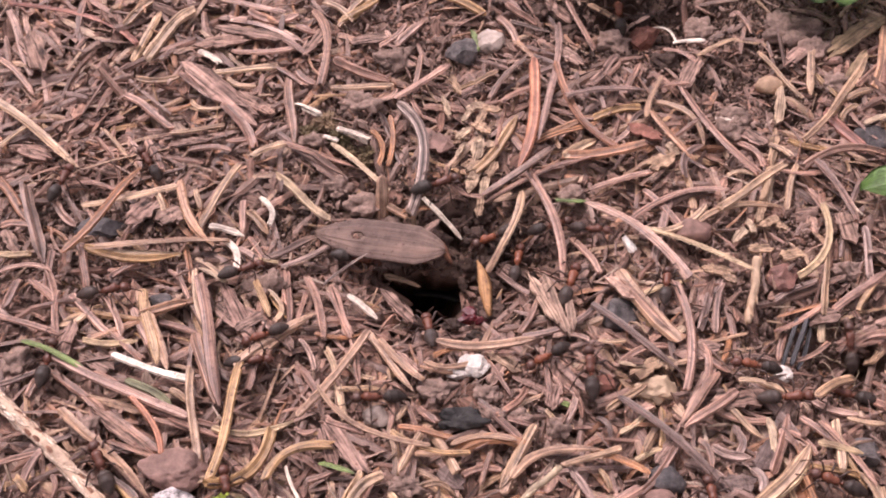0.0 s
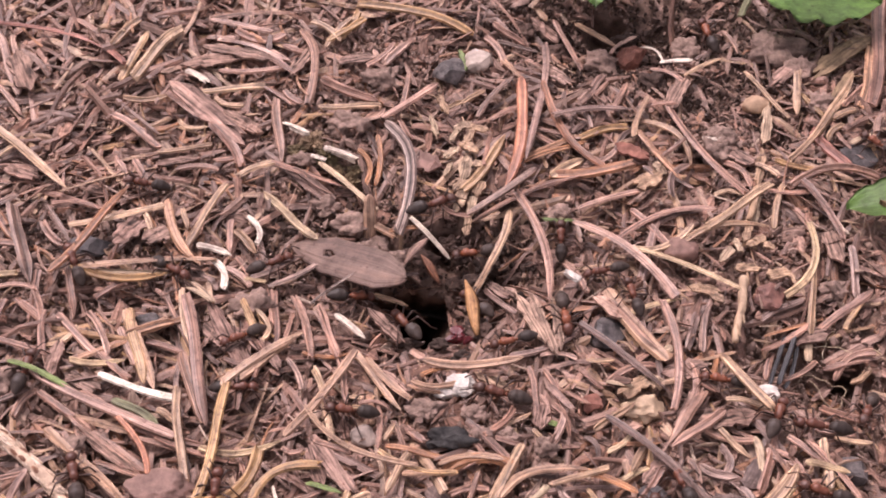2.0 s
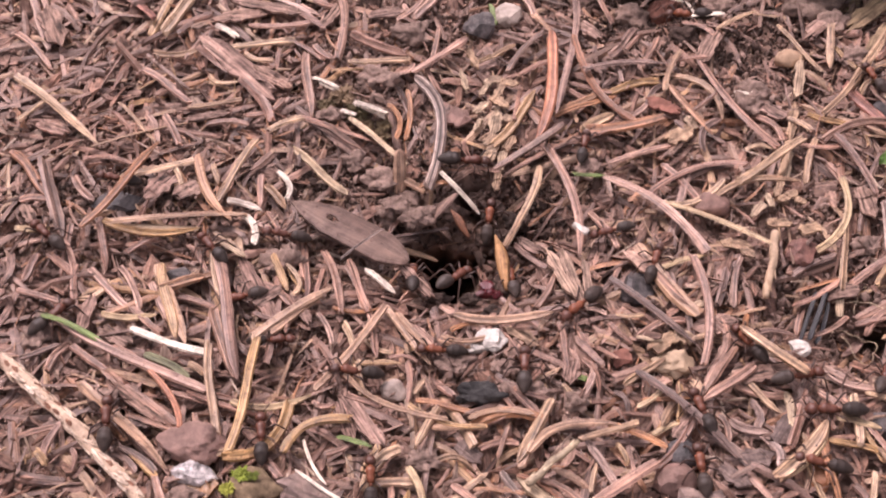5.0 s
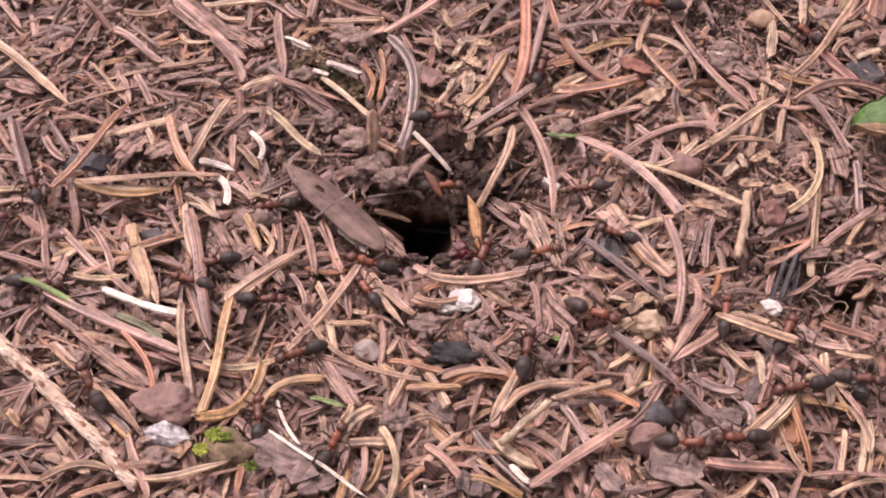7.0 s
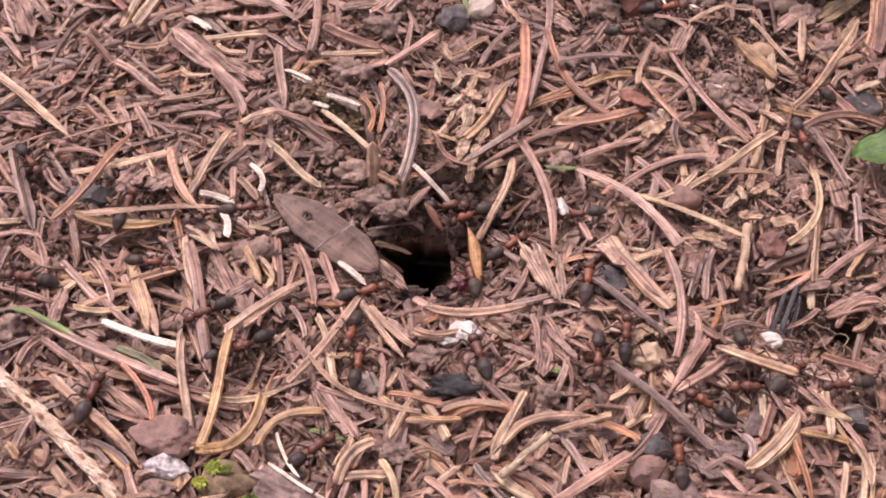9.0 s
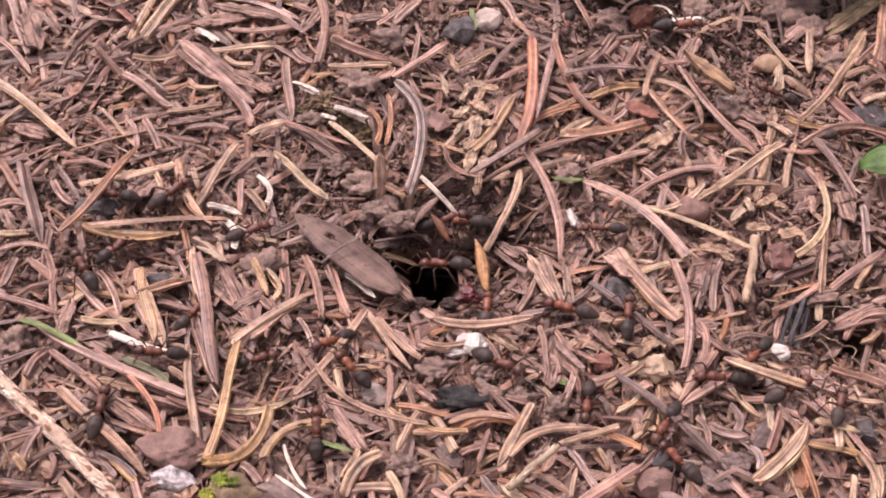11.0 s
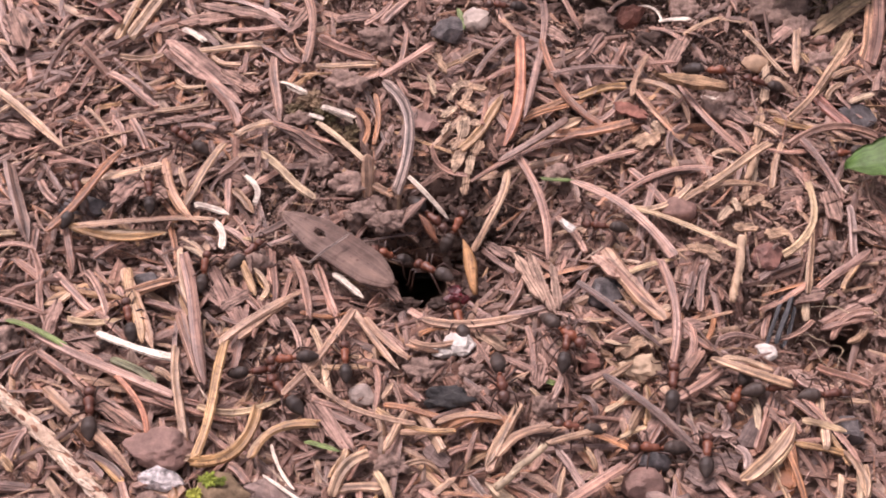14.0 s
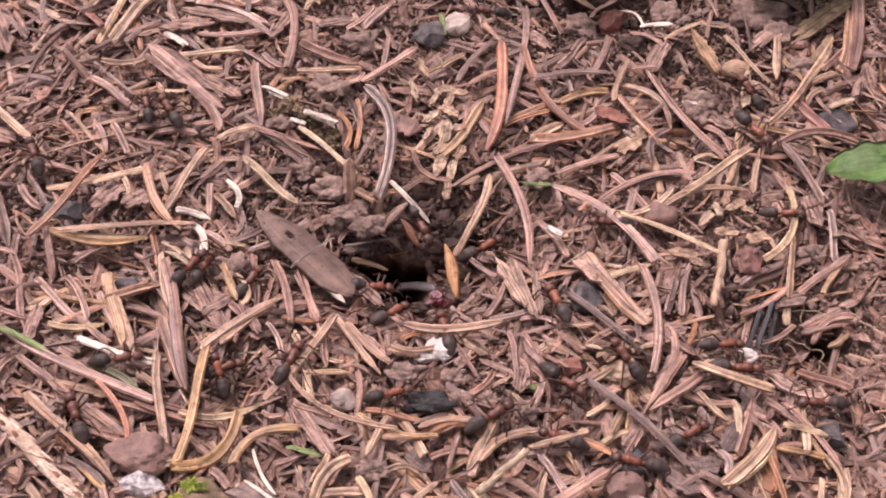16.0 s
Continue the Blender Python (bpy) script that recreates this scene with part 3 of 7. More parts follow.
needle(-28.0, 38.8, 2.2, 7.8, -43, 0.1, 1.60, "p", 7)
needle(-22.7, 46.9, 2.6, 21.9, -83, 2.4, 1.74, "p", 5)
needle(-25.2, 37.4, 3.1, 5.0, -40, -0.5, 1.36, "p", -2)
needle(-15.1, 35.4, 2.7, 11.1, 12, -0.4, 1.46, "t", -10)
needle(-15.1, 40.2, 2.1, 11.3, -18, -0.4, 1.83, "p", -12)
needle(-16.5, 57.0, 1.5, 8.5, 33, -0.1, 1.43, "t", 11)
needle(-15.8, 58.4, 1.2, 6.8, 56, -0.5, 1.68, "t", 14)
needle(-6.3, 49.9, 2.7, 6.4, 49, 0.1, 1.63, "p", 5)
needle(-3.4, 37.4, 2.4, 12.5, 39, -0.3, 1.69, "p", 3)
needle(-5.0, 20.9, 1.2, 22.7, -83, 4.0, 2.06, "d", -9)
needle(-24.3, 30.3, 2.4, 5.1, -29, 0.1, 1.11, "w", 1)
needle(-15.9, 23.5, 3.2, 5.9, -21, 0.2, 1.09, "w", -6)
needle(-2.8, 61.1, 1.8, 22.7, -19, 1.4, 1.81, "t", -2)
needle(17.0, 54.7, -0.6, 8.3, 1, -0.2, 0.95, "d", -20)
needle(15.4, 45.2, 2.5, 5.2, -56, -0.0, 1.27, "o", -1)
needle(15.8, 29.4, 2.7, 26.1, -98, 1.5, 1.99, "v", -3)
needle(20.0, 38.1, 2.0, 33.4, -99, 1.2, 1.48, "g", 6)
needle(24.5, 31.4, 2.6, 22.9, -66, -2.4, 1.56, "o", 0)
needle(11.9, 39.7, 1.1, 11.0, 54, 0.6, 1.37, "g", 4)
needle(8.0, 39.3, 1.5, 6.0, 41, 0.2, 1.02, "t", -5)
needle(14.0, 35.6, 0.9, 7.2, 29, 0.6, 1.58, "p", 1)
needle(9.9, 22.8, 1.4, 13.6, 56, -0.6, 1.75, "t", 9)
needle(21.9, 26.5, 1.7, 11.4, 25, -0.0, 1.21, "o", 4)
needle(22.3, 25.4, 1.7, 12.2, 21, 0.3, 0.88, "o", 3)
needle(24.3, 21.6, 1.5, 7.0, 32, 0.2, 1.97, "t", 4)
needle(28.6, 20.2, 2.1, 14.0, 3, -0.8, 2.07, "o", 9)
needle(20.5, 28.7, 1.2, 6.0, -33, 0.1, 1.11, "p", -2)
needle(15.2, 58.1, -0.3, 7.5, -27, -0.1, 1.44, "p", -24)
needle(26.7, 59.1, -3.8, 12.6, -68, -0.5, 1.46, "p", -9)
needle(-21.2, 20.0, 1.0, 14.3, -16, -0.0, 1.52, "p", -10)
needle(-9.3, 24.1, 1.0, 10.6, -90, 0.7, 0.99, "o", -7)
needle(-24.3, 10.3, 1.4, 12.3, -43, -0.1, 1.38, "y", -7)
needle(-4.8, 10.1, -1.7, 5.0, 8, 0.2, 0.85, "o", 3)
needle(11.3, 5.2, -1.6, 15.9, -113, 1.5, 1.69, "t", -16)
needle(16.4, 15.8, 0.1, 20.6, 23, 2.6, 1.51, "p", 9)
needle(18.4, 4.4, 0.9, 23.2, -79, 2.0, 1.59, "p", -4)
needle(14.2, -13.6, -0.4, 7.3, 66, -0.5, 1.20, "p", -1)
needle(19.2, -16.2, 0.6, 12.7, 24, -1.6, 1.39, "g", 3)
needle(-7.3, -0.5, -8.4, 7.2, 10, 0.2, 1.48, "t", -36)
needle(-13.0, -12.3, 0.2, 6.3, -41, 0.1, 1.10, "w", -6)
needle(-20.6, -12.3, 0.0, 13.7, -75, 0.8, 1.41, "p", 7)
needle(-6.7, -6.1, -8.5, 5.4, -58, 0.1, 1.47, "g", 14)
needle(-25.7, -0.4, 0.8, 10.6, 34, -0.2, 1.35, "g", -6)
needle(33.2, 62.4, -4.9, 9.1, -29, -0.0, 1.48, "t", -13)
needle(43.5, 57.5, -4.6, 7.5, -51, 1.5, 0.49, "w", 15)
needle(47.4, 50.9, -0.6, 5.9, -5, 0.1, 1.20, "w", 10)
needle(51.8, 47.0, 1.9, 9.3, 35, 0.5, 1.53, "t", -5)
needle(67.9, 38.9, 2.6, 9.1, -97, -0.0, 1.64, "t", -11)
needle(70.7, 36.3, 1.9, 7.6, -61, -0.1, 0.93, "t", -3)
needle(74.8, 36.9, 2.0, 18.5, 59, -0.1, 1.76, "t", 0)
needle(75.9, 37.9, 1.3, 13.6, 57, -0.1, 1.65, "g", -2)
needle(81.8, 44.1, 2.2, 15.5, 73, -0.2, 1.68, "o", 0)
needle(62.3, 57.9, 1.1, 7.0, -71, -0.0, 0.73, "t", 8)
needle(30.4, 42.3, 0.7, 14.9, 65, -0.1, 1.62, "g", -22)
needle(29.8, 33.6, 3.6, 14.7, 8, 1.1, 1.57, "g", -3)
needle(38.0, 32.4, 3.1, 11.5, 72, 0.7, 1.35, "t", -6)
needle(35.2, 39.0, 2.0, 7.9, 69, -0.3, 1.37, "p", -10)
needle(42.5, 37.0, 1.7, 6.9, 7, 0.2, 1.14, "p", 1)
needle(43.4, 28.5, 1.7, 13.4, -52, 2.7, 1.23, "t", -1)
needle(48.6, 25.1, 2.5, 23.8, -63, -2.1, 1.89, "p", 3)
needle(40.6, 23.0, 3.1, 13.1, -59, -0.4, 1.54, "o", -3)
needle(72.2, 25.7, 1.4, 10.8, -61, -0.2, 1.90, "r", 2)
needle(71.0, 18.7, 3.1, 16.5, 13, 2.3, 1.45, "p", -6)
needle(51.0, 28.0, 2.2, 4.0, -3, -0.2, 0.67, "w", 1)
needle(43.6, 18.8, 2.3, 8.7, 61, 1.6, 1.42, "g", -4)
needle(65.0, 20.8, 2.7, 7.1, -18, -0.1, 1.11, "t", -4)
needle(28.3, 24.4, 1.4, 5.9, -51, -0.3, 1.32, "o", 1)
needle(31.2, 30.1, 1.9, 8.8, 18, 0.6, 1.56, "t", 0)
needle(33.1, 1.0, 2.4, 22.9, -47, 2.4, 1.97, "p", 4)
needle(32.5, 15.1, 0.7, 14.0, 15, 0.4, 1.40, "p", 5)
needle(40.4, 9.2, 2.1, 17.1, 12, 3.4, 1.38, "p", 11)
needle(53.2, 10.7, 4.0, 14.8, 38, 0.0, 1.50, "t", 1)
needle(50.3, 6.4, 2.6, 15.6, 13, 1.9, 1.17, "t", 1)
needle(39.1, 4.4, 1.8, 12.4, 13, -2.5, 1.26, "t", 10)
needle(60.2, 11.8, 2.2, 9.1, 73, 0.4, 1.20, "t", 9)
needle(67.7, 10.4, 3.6, 14.2, -70, 0.5, 1.41, "p", -0)
needle(62.8, -1.2, 2.9, 15.5, -113, 2.9, 1.37, "y", -5)
needle(63.3, -7.0, 1.3, 13.1, -99, -0.0, 1.25, "t", -11)
needle(43.6, -1.3, 1.8, 19.0, -30, 0.8, 1.35, "y", 3)
needle(32.8, -12.8, 2.2, 15.6, -57, -0.2, 2.21, "p", 4)
needle(38.8, -19.4, 3.0, 19.4, -90, 1.6, 1.48, "p", -4)
needle(31.1, -19.6, 1.9, 18.7, -46, 0.0, 1.38, "g", 1)
needle(45.0, -12.8, 1.1, 10.9, 74, 0.7, 1.22, "g", -2)
needle(42.9, -13.2, 1.5, 9.2, 70, 0.2, 1.52, "g", -6)
needle(58.5, -13.8, -1.2, 8.9, 22, -0.9, 1.34, "p", 19)
needle(69.2, -8.9, 0.6, 11.2, 35, -0.1, 1.78, "p", 9)
needle(69.6, -10.4, 0.7, 5.2, 55, 0.1, 1.05, "t", 6)
needle(71.2, -1.7, 1.6, 9.4, -92, 0.1, 1.49, "g", -12)
needle(34.3, -14.6, 1.8, 8.1, -86, 0.2, 1.40, "g", 2)
needle(-74.0, 9.0, 2.5, 12.9, -53, 0.5, 1.64, "o", 3)
needle(-69.0, 2.4, 3.3, 16.6, -70, -0.3, 2.57, "g", -1)
needle(-57.3, 4.6, 5.0, 21.5, 60, -0.3, 1.48, "o", -0)
needle(-53.7, 8.9, 3.0, 15.5, 12, -0.8, 1.82, "t", 4)
needle(-51.6, 14.1, 1.9, 12.2, 24, 0.3, 1.30, "p", -2)
needle(-47.5, -1.4, 3.2, 22.3, 6, -0.1, 1.55, "l", -3)
needle(-51.7, -3.4, 3.0, 15.9, -2, -1.5, 1.35, "t", -5)
needle(-71.9, -2.6, 1.9, 5.6, -6, -0.2, 1.17, "y", 9)
needle(-42.5, 5.0, 3.2, 15.6, -63, -1.5, 1.68, "o", -2)
needle(-38.7, 10.0, 2.3, 14.3, -111, -0.3, 1.38, "t", 1)
needle(-36.8, 3.4, 0.8, 6.2, -11, 0.3, 1.26, "w", -12)
needle(-35.0, -2.8, 2.4, 7.7, -68, 1.2, 1.23, "w", 8)
needle(-34.4, 6.5, 0.3, 7.0, -88, -0.0, 1.27, "p", -1)
needle(-31.5, 5.4, 0.5, 6.3, -53, 0.3, 1.48, "t", 1)
needle(-30.1, 8.2, 0.3, 5.5, -72, 1.1, 1.06, "w", -7)
needle(-51.8, -4.5, 1.6, 8.4, 41, -0.2, 1.14, "p", -1)
needle(-59.3, -6.1, 2.3, 10.2, -78, -0.0, 1.46, "p", -9)
needle(-65.4, -7.6, 1.5, 9.3, -92, 0.1, 1.46, "p", -12)
needle(-47.1, -17.6, 2.5, 16.3, -74, -0.1, 1.80, "t", 5)
needle(-48.7, -17.0, 1.5, 7.8, -63, -0.1, 1.51, "p", -3)
needle(-39.2, -13.3, 2.4, 13.0, -71, -1.0, 1.31, "t", -3)
needle(-41.1, -11.9, 1.2, 16.1, -66, -0.5, 0.91, "g", -1)
needle(-43.8, -12.9, 1.8, 6.9, 14, -0.3, 1.21, "o", 0)
needle(-59.6, -15.1, 0.9, 5.6, 31, -1.1, 1.23, "t", 7)
needle(-56.8, -15.1, 1.3, 11.8, -48, -0.1, 1.43, "p", 3)
needle(-52.2, -28.5, 3.2, 29.0, -28, -1.0, 1.56, "p", 0)
needle(-46.2, -25.8, 2.9, 13.3, -23, -0.4, 1.27, "w", 5)
needle(-52.9, -20.4, 2.0, 8.6, -1, -0.6, 1.10, "y", 1)
needle(-50.4, -21.1, 1.9, 7.0, -43, -0.2, 1.40, "p", -1)
needle(-37.6, -24.9, 1.4, 14.3, -71, 0.0, 1.96, "p", 2)
needle(-32.9, -35.5, 3.9, 20.7, -97, 0.4, 1.50, "t", 2)
needle(-26.5, -20.3, 3.4, 15.2, 39, 0.3, 1.60, "l", -2)
needle(-38.2, -34.7, 3.6, 16.2, -80, -0.4, 1.43, "t", 1)
needle(-44.6, -36.6, 4.0, 10.6, -59, 0.9, 0.95, "v", -5)
needle(-49.5, -35.5, 1.8, 14.7, -38, -0.4, 1.93, "p", -0)
needle(-47.9, -44.0, 3.0, 14.3, -47, 0.1, 1.41, "p", -3)
needle(-47.0, -40.1, 1.9, 8.3, -18, -0.3, 1.33, "p", -5)
needle(-29.6, -42.9, 2.7, 12.7, -132, 2.5, 1.86, "t", 6)
needle(-22.3, -41.4, 2.3, 10.9, 30, 2.2, 1.68, "t", 2)
needle(-28.6, -36.9, 2.8, 12.0, 8, -1.4, 1.13, "y", -2)
needle(-39.4, -34.6, 2.0, 12.8, -14, -0.2, 1.15, "p", -7)
needle(-25.1, -19.5, 3.0, 12.9, 47, 0.0, 1.37, "l", -4)
needle(-35.8, -37.1, 2.2, 13.0, -18, -0.6, 0.95, "p", -4)
needle(-65.8, -27.5, 2.7, 6.7, 28, -0.1, 1.00, "g", -7)
needle(-63.3, -42.1, 3.3, 6.3, 11, 0.1, 0.96, "p", 12)
needle(-61.6, -43.8, 3.0, 5.5, 67, 0.4, 1.34, "p", 17)
needle(-62.4, -46.4, 2.3, 2.7, -49, 0.1, 1.43, "t", -9)
needle(-17.0, -26.8, 2.7, 19.1, -121, 0.5, 1.35, "l", 6)
needle(-8.4, -23.4, 0.9, 14.4, -58, -0.0, 1.27, "l", 7)
needle(-7.1, -23.3, 1.6, 11.0, -52, -0.6, 1.26, "l", 9)
needle(-16.6, -28.0, 1.9, 13.6, -76, 0.6, 1.25, "t", 5)
needle(-11.3, -36.2, 3.8, 20.5, -32, -2.4, 0.84, "l", 1)
needle(-2.2, -40.2, 3.4, 12.0, -19, -1.4, 0.93, "t", 3)
needle(-5.1, -41.7, 3.9, 7.9, -113, 0.0, 1.20, "t", 8)
needle(1.1, -24.4, 1.7, 8.4, 6, -1.0, 0.97, "l", -9)
needle(0.6, -24.8, 0.5, 8.1, 2, -1.3, 0.87, "o", -7)
needle(6.9, -19.9, 1.2, 16.0, 1, -1.1, 1.47, "l", 1)
needle(-1.4, -37.2, 1.9, 11.7, -19, 0.1, 1.03, "o", 9)
needle(6.1, -39.3, 3.8, 9.8, 5, 2.0, 1.39, "l", 0)
needle(5.3, -39.9, 3.1, 4.7, 27, -0.2, 1.02, "p", 7)
needle(8.5, -25.5, 0.3, 10.5, -63, 0.5, 0.87, "p", 14)
needle(9.1, -35.8, 2.5, 8.8, -39, -0.2, 1.22, "p", -4)
needle(11.2, -41.7, 2.9, 12.3, -117, -0.0, 1.57, "t", 0)
needle(16.4, -41.8, 2.6, 14.8, 22, 3.0, 1.76, "l", -5)
needle(20.9, -46.5, 2.1, 8.0, -62, -0.2, 1.29, "g", -0)
needle(22.4, -41.8, 2.9, 9.0, 21, -0.1, 1.21, "t", -5)
needle(-13.3, -46.2, 2.2, 4.2, 62, -0.1, 1.20, "t", 7)
needle(-11.5, -46.4, 2.3, 6.2, 54, -0.6, 0.83, "o", 8)
needle(-8.0, -32.7, 1.7, 7.4, -89, 0.4, 1.14, "p", 3)
needle(-4.6, -35.2, 1.3, 8.7, -80, 0.7, 0.94, "p", 10)
needle(-6.4, -33.1, 1.4, 3.7, 60, -0.0, 0.95, "t", -4)
needle(17.7, -34.0, 0.7, 4.9, -34, -0.5, 0.76, "t", -10)
needle(34.3, -38.5, 3.0, 20.8, -48, 0.6, 1.41, "g", 2)
needle(41.1, -33.5, 3.0, 11.0, -144, 0.1, 1.63, "p", -2)
needle(39.6, -31.2, 2.0, 10.8, -125, 0.1, 1.74, "p", 0)
needle(50.1, -29.0, 2.8, 7.8, -14, 0.5, 1.07, "t", -6)
needle(46.2, -35.1, 2.0, 8.0, -51, -0.2, 1.06, "t", -1)
needle(45.5, -33.9, 1.5, 8.4, -20, -1.0, 1.45, "p", 3)
needle(50.1, -37.6, 2.2, 5.0, -88, 0.3, 1.25, "y", 0)
needle(59.2, -19.7, -2.7, 8.3, 25, -0.8, 0.92, "p", 3)
needle(32.1, -44.1, 2.4, 9.7, -130, 0.6, 1.21, "p", -7)
needle(26.5, -42.0, 2.1, 9.1, -25, 0.3, 1.40, "o", 1)
needle(29.6, -35.0, 1.5, 5.6, 40, -0.5, 1.05, "y", 2)
needle(31.6, -35.5, 1.7, 7.5, 2, 0.0, 0.76, "o", 3)
needle(31.5, -40.4, 1.4, 5.3, 19, 0.4, 1.04, "y", 5)
needle(33.7, -35.6, 1.3, 7.5, -95, 0.3, 1.24, "t", 6)
needle(61.0, -41.9, 3.7, 12.6, -59, 0.7, 1.43, "p", -2)
needle(60.9, -43.3, 3.2, 7.5, -62, 0.1, 0.86, "t", -8)
needle(58.5, -44.4, 3.4, 6.9, -12, 0.1, 1.04, "t", -3)
needle(51.3, -46.4, 3.5, 7.4, 44, -0.5, 1.59, "y", 7)
needle(53.4, -46.2, 2.0, 5.3, -77, -0.0, 0.85, "o", -12)
needle(54.4, -39.2, 3.0, 5.4, -53, 0.7, 1.05, "p", 11)
needle(70.2, -20.1, -2.6, 3.3, -152, 0.4, 1.35, "t", -41)
needle(-62.8, -14.9, 1.3, 9.2, -80, -0.3, 1.33, "p", 0)
needle(-64.9, -10.3, 1.0, 6.9, -41, 0.2, 1.66, "p", -9)
needle(-66.2, -17.3, 2.1, 10.9, -17, 0.1, 1.12, "p", -5)
needle(-37.8, -8.1, 3.5, 5.6, 148, -0.1, 1.11, "y", -0)
needle(-32.3, -2.2, 0.9, 5.6, -37, 0.4, 1.24, "p", -3)
needle(-70.7, -11.3, 2.2, 5.5, -104, 0.1, 1.46, "p", 2)
needle(-17.0, -13.1, -0.3, 8.7, -71, 0.5, 1.20, "p", 2)
needle(11.7, -4.9, -2.9, 9.2, -55, -0.2, 1.03, "g", 20)
needle(24.2, -0.6, -0.5, 9.9, -65, 0.4, 1.25, "p", 12)
needle(62.7, 14.9, 2.6, 8.0, 1, -1.3, 1.21, "p", -2)
needle(52.3, 15.0, 2.2, 4.8, -7, 1.0, 0.98, "t", 4)
needle(68.5, -18.1, -1.9, 7.6, 25, 1.5, 1.35, "p", 35)
needle(50.8, -31.4, 1.7, 6.3, 7, 1.3, 1.17, "p", -3)
needle(66.4, -28.0, -2.6, 11.4, -57, 0.1, 1.42, "p", 38)
needle(50.3, -21.7, -1.0, 10.6, 22, 1.0, 1.01, "g", -29)
needle(-22.0, -0.8, -0.1, 11.5, -142, 1.1, 1.24, "g", 6)
needle(3.1, 14.8, -0.9, 7.9, -38, -1.6, 0.92, "p", -16)
needle(-10.8, 33.9, 1.5, 6.8, 41, -1.4, 1.12, "p", -13)
needle(-34.9, 24.1, 2.1, 7.8, -152, 1.5, 1.21, "p", -3)
needle(-60.8, 12.0, 2.5, 7.9, -6, 1.6, 1.30, "p", -3)
needle(31.8, -22.0, 1.7, 8.2, 24, 0.9, 1.18, "p", -3)
needle(20.0, -32.2, 1.5, 5.9, -110, 0.4, 1.24, "p", -10)
needle(17.5, -28.4, 0.9, 6.8, -70, 1.2, 1.35, "p", 1)
needle(-52.0, -54.9, 2.7, 10.7, 6, 1.6, 1.20, "t", 4)
needle(-36.0, -55.5, 3.3, 12.4, 10, -0.6, 1.18, "t", 5)
needle(-43.2, -56.7, 1.6, 17.4, 9, 1.3, 1.38, "o", 1)
needle(-35.3, -55.7, 2.0, 4.0, -68, -0.1, 0.82, "p", 11)
needle(-43.0, -54.7, 2.8, 10.0, -67, -0.1, 1.38, "p", -2)
needle(-40.9, -49.3, 2.2, 4.3, 15, 0.1, 1.11, "p", -4)
needle(-39.0, -57.5, 1.5, 4.2, 34, -0.1, 0.91, "t", -6)
needle(-21.8, -47.3, 2.7, 9.4, -64, -0.5, 0.55, "w", 11)
needle(-20.9, -51.4, 3.6, 8.2, -36, -0.1, 0.54, "w", 3)
needle(-13.3, -56.7, 3.2, 9.1, -36, 0.0, 0.54, "w", -4)
needle(-10.0, -50.3, 2.3, 6.9, 1, 0.3, 1.55, "t", 4)
needle(-6.2, -54.1, 3.4, 10.6, -84, 1.5, 1.17, "y", -6)
needle(-10.6, -54.9, 1.9, 8.2, 78, -1.3, 1.17, "p", 6)
needle(-13.2, -52.4, 1.4, 4.4, 75, 0.0, 1.18, "p", 9)
needle(-8.7, -54.5, 1.5, 6.7, 65, -0.7, 1.36, "t", 9)
needle(2.4, -54.3, 1.9, 10.8, -49, 0.7, 1.35, "p", -2)
needle(-2.2, -55.5, 2.1, 7.2, 30, 1.2, 0.99, "o", 3)
needle(5.4, -51.5, 2.1, 7.1, -5, 0.4, 1.00, "o", 1)
needle(8.4, -56.7, 1.5, 8.4, -16, 0.7, 1.17, "t", -9)
needle(12.7, -55.5, 2.0, 3.6, -44, -0.1, 1.17, "w", -7)
needle(12.7, -51.9, 2.5, 10.1, -39, 1.5, 1.18, "o", -1)
needle(15.2, -51.8, 2.8, 6.9, -34, 0.7, 1.18, "p", -3)
needle(21.4, -52.6, 3.1, 18.4, 36, 0.1, 2.36, "p", -1)
needle(9.8, -53.0, 1.6, 12.4, -50, -0.7, 1.36, "d", -2)
needle(19.6, -49.5, 2.9, 4.8, 77, 0.1, 0.82, "t", -1)
needle(21.4, -47.6, 2.2, 7.0, -60, 0.1, 1.20, "g", -3)
needle(47.0, -54.6, 2.9, 13.1, -1, -0.3, 2.02, "p", -9)
needle(54.5, -49.8, 2.8, 10.8, -81, 0.5, 1.03, "o", -10)
needle(52.9, -50.7, 1.4, 8.7, -69, -0.4, 1.03, "t", -8)
needle(60.3, -55.9, 2.9, 10.9, -5, 0.5, 0.75, "p", 8)
needle(61.8, -57.2, 1.9, 8.3, 12, 0.7, 0.84, "t", 8)
needle(60.2, -52.4, 2.3, 7.4, 77, 0.0, 1.03, "t", 7)
needle(63.2, -51.7, 2.2, 7.9, 80, -0.5, 1.13, "y", 4)
needle(64.4, -51.3, 2.7, 8.7, 80, -0.4, 0.76, "t", 1)
needle(58.8, -53.2, 1.7, 5.3, -90, 1.1, 1.22, "p", -4)
needle(44.9, -58.0, 2.2, 6.1, 35, -0.7, 0.91, "t", 1)
needle(48.7, -57.7, 2.2, 4.2, -64, 0.5, 1.10, "p", 3)
needle(-60.8, -24.4, 4.3, 12.0, -24, 0.5, 1.10, "n", -5)
needle(-45.7, -30.5, 3.6, 8.4, -32, 0.4, 1.35, "m", 3)
needle(-15.9, -43.4, 2.3, 6.3, -26, 0.1, 1.30, "n", 16)
needle(22.4, 9.7, 1.0, 5.6, -2, -0.4, 0.95, "n", -1)
needle(6.2, 49.9, 0.4, 4.5, -80, 0.0, 1.17, "n", -2)
needle(19.0, -31.4, 0.9, 2.8, -18, 0.1, 1.34, "n", -5)
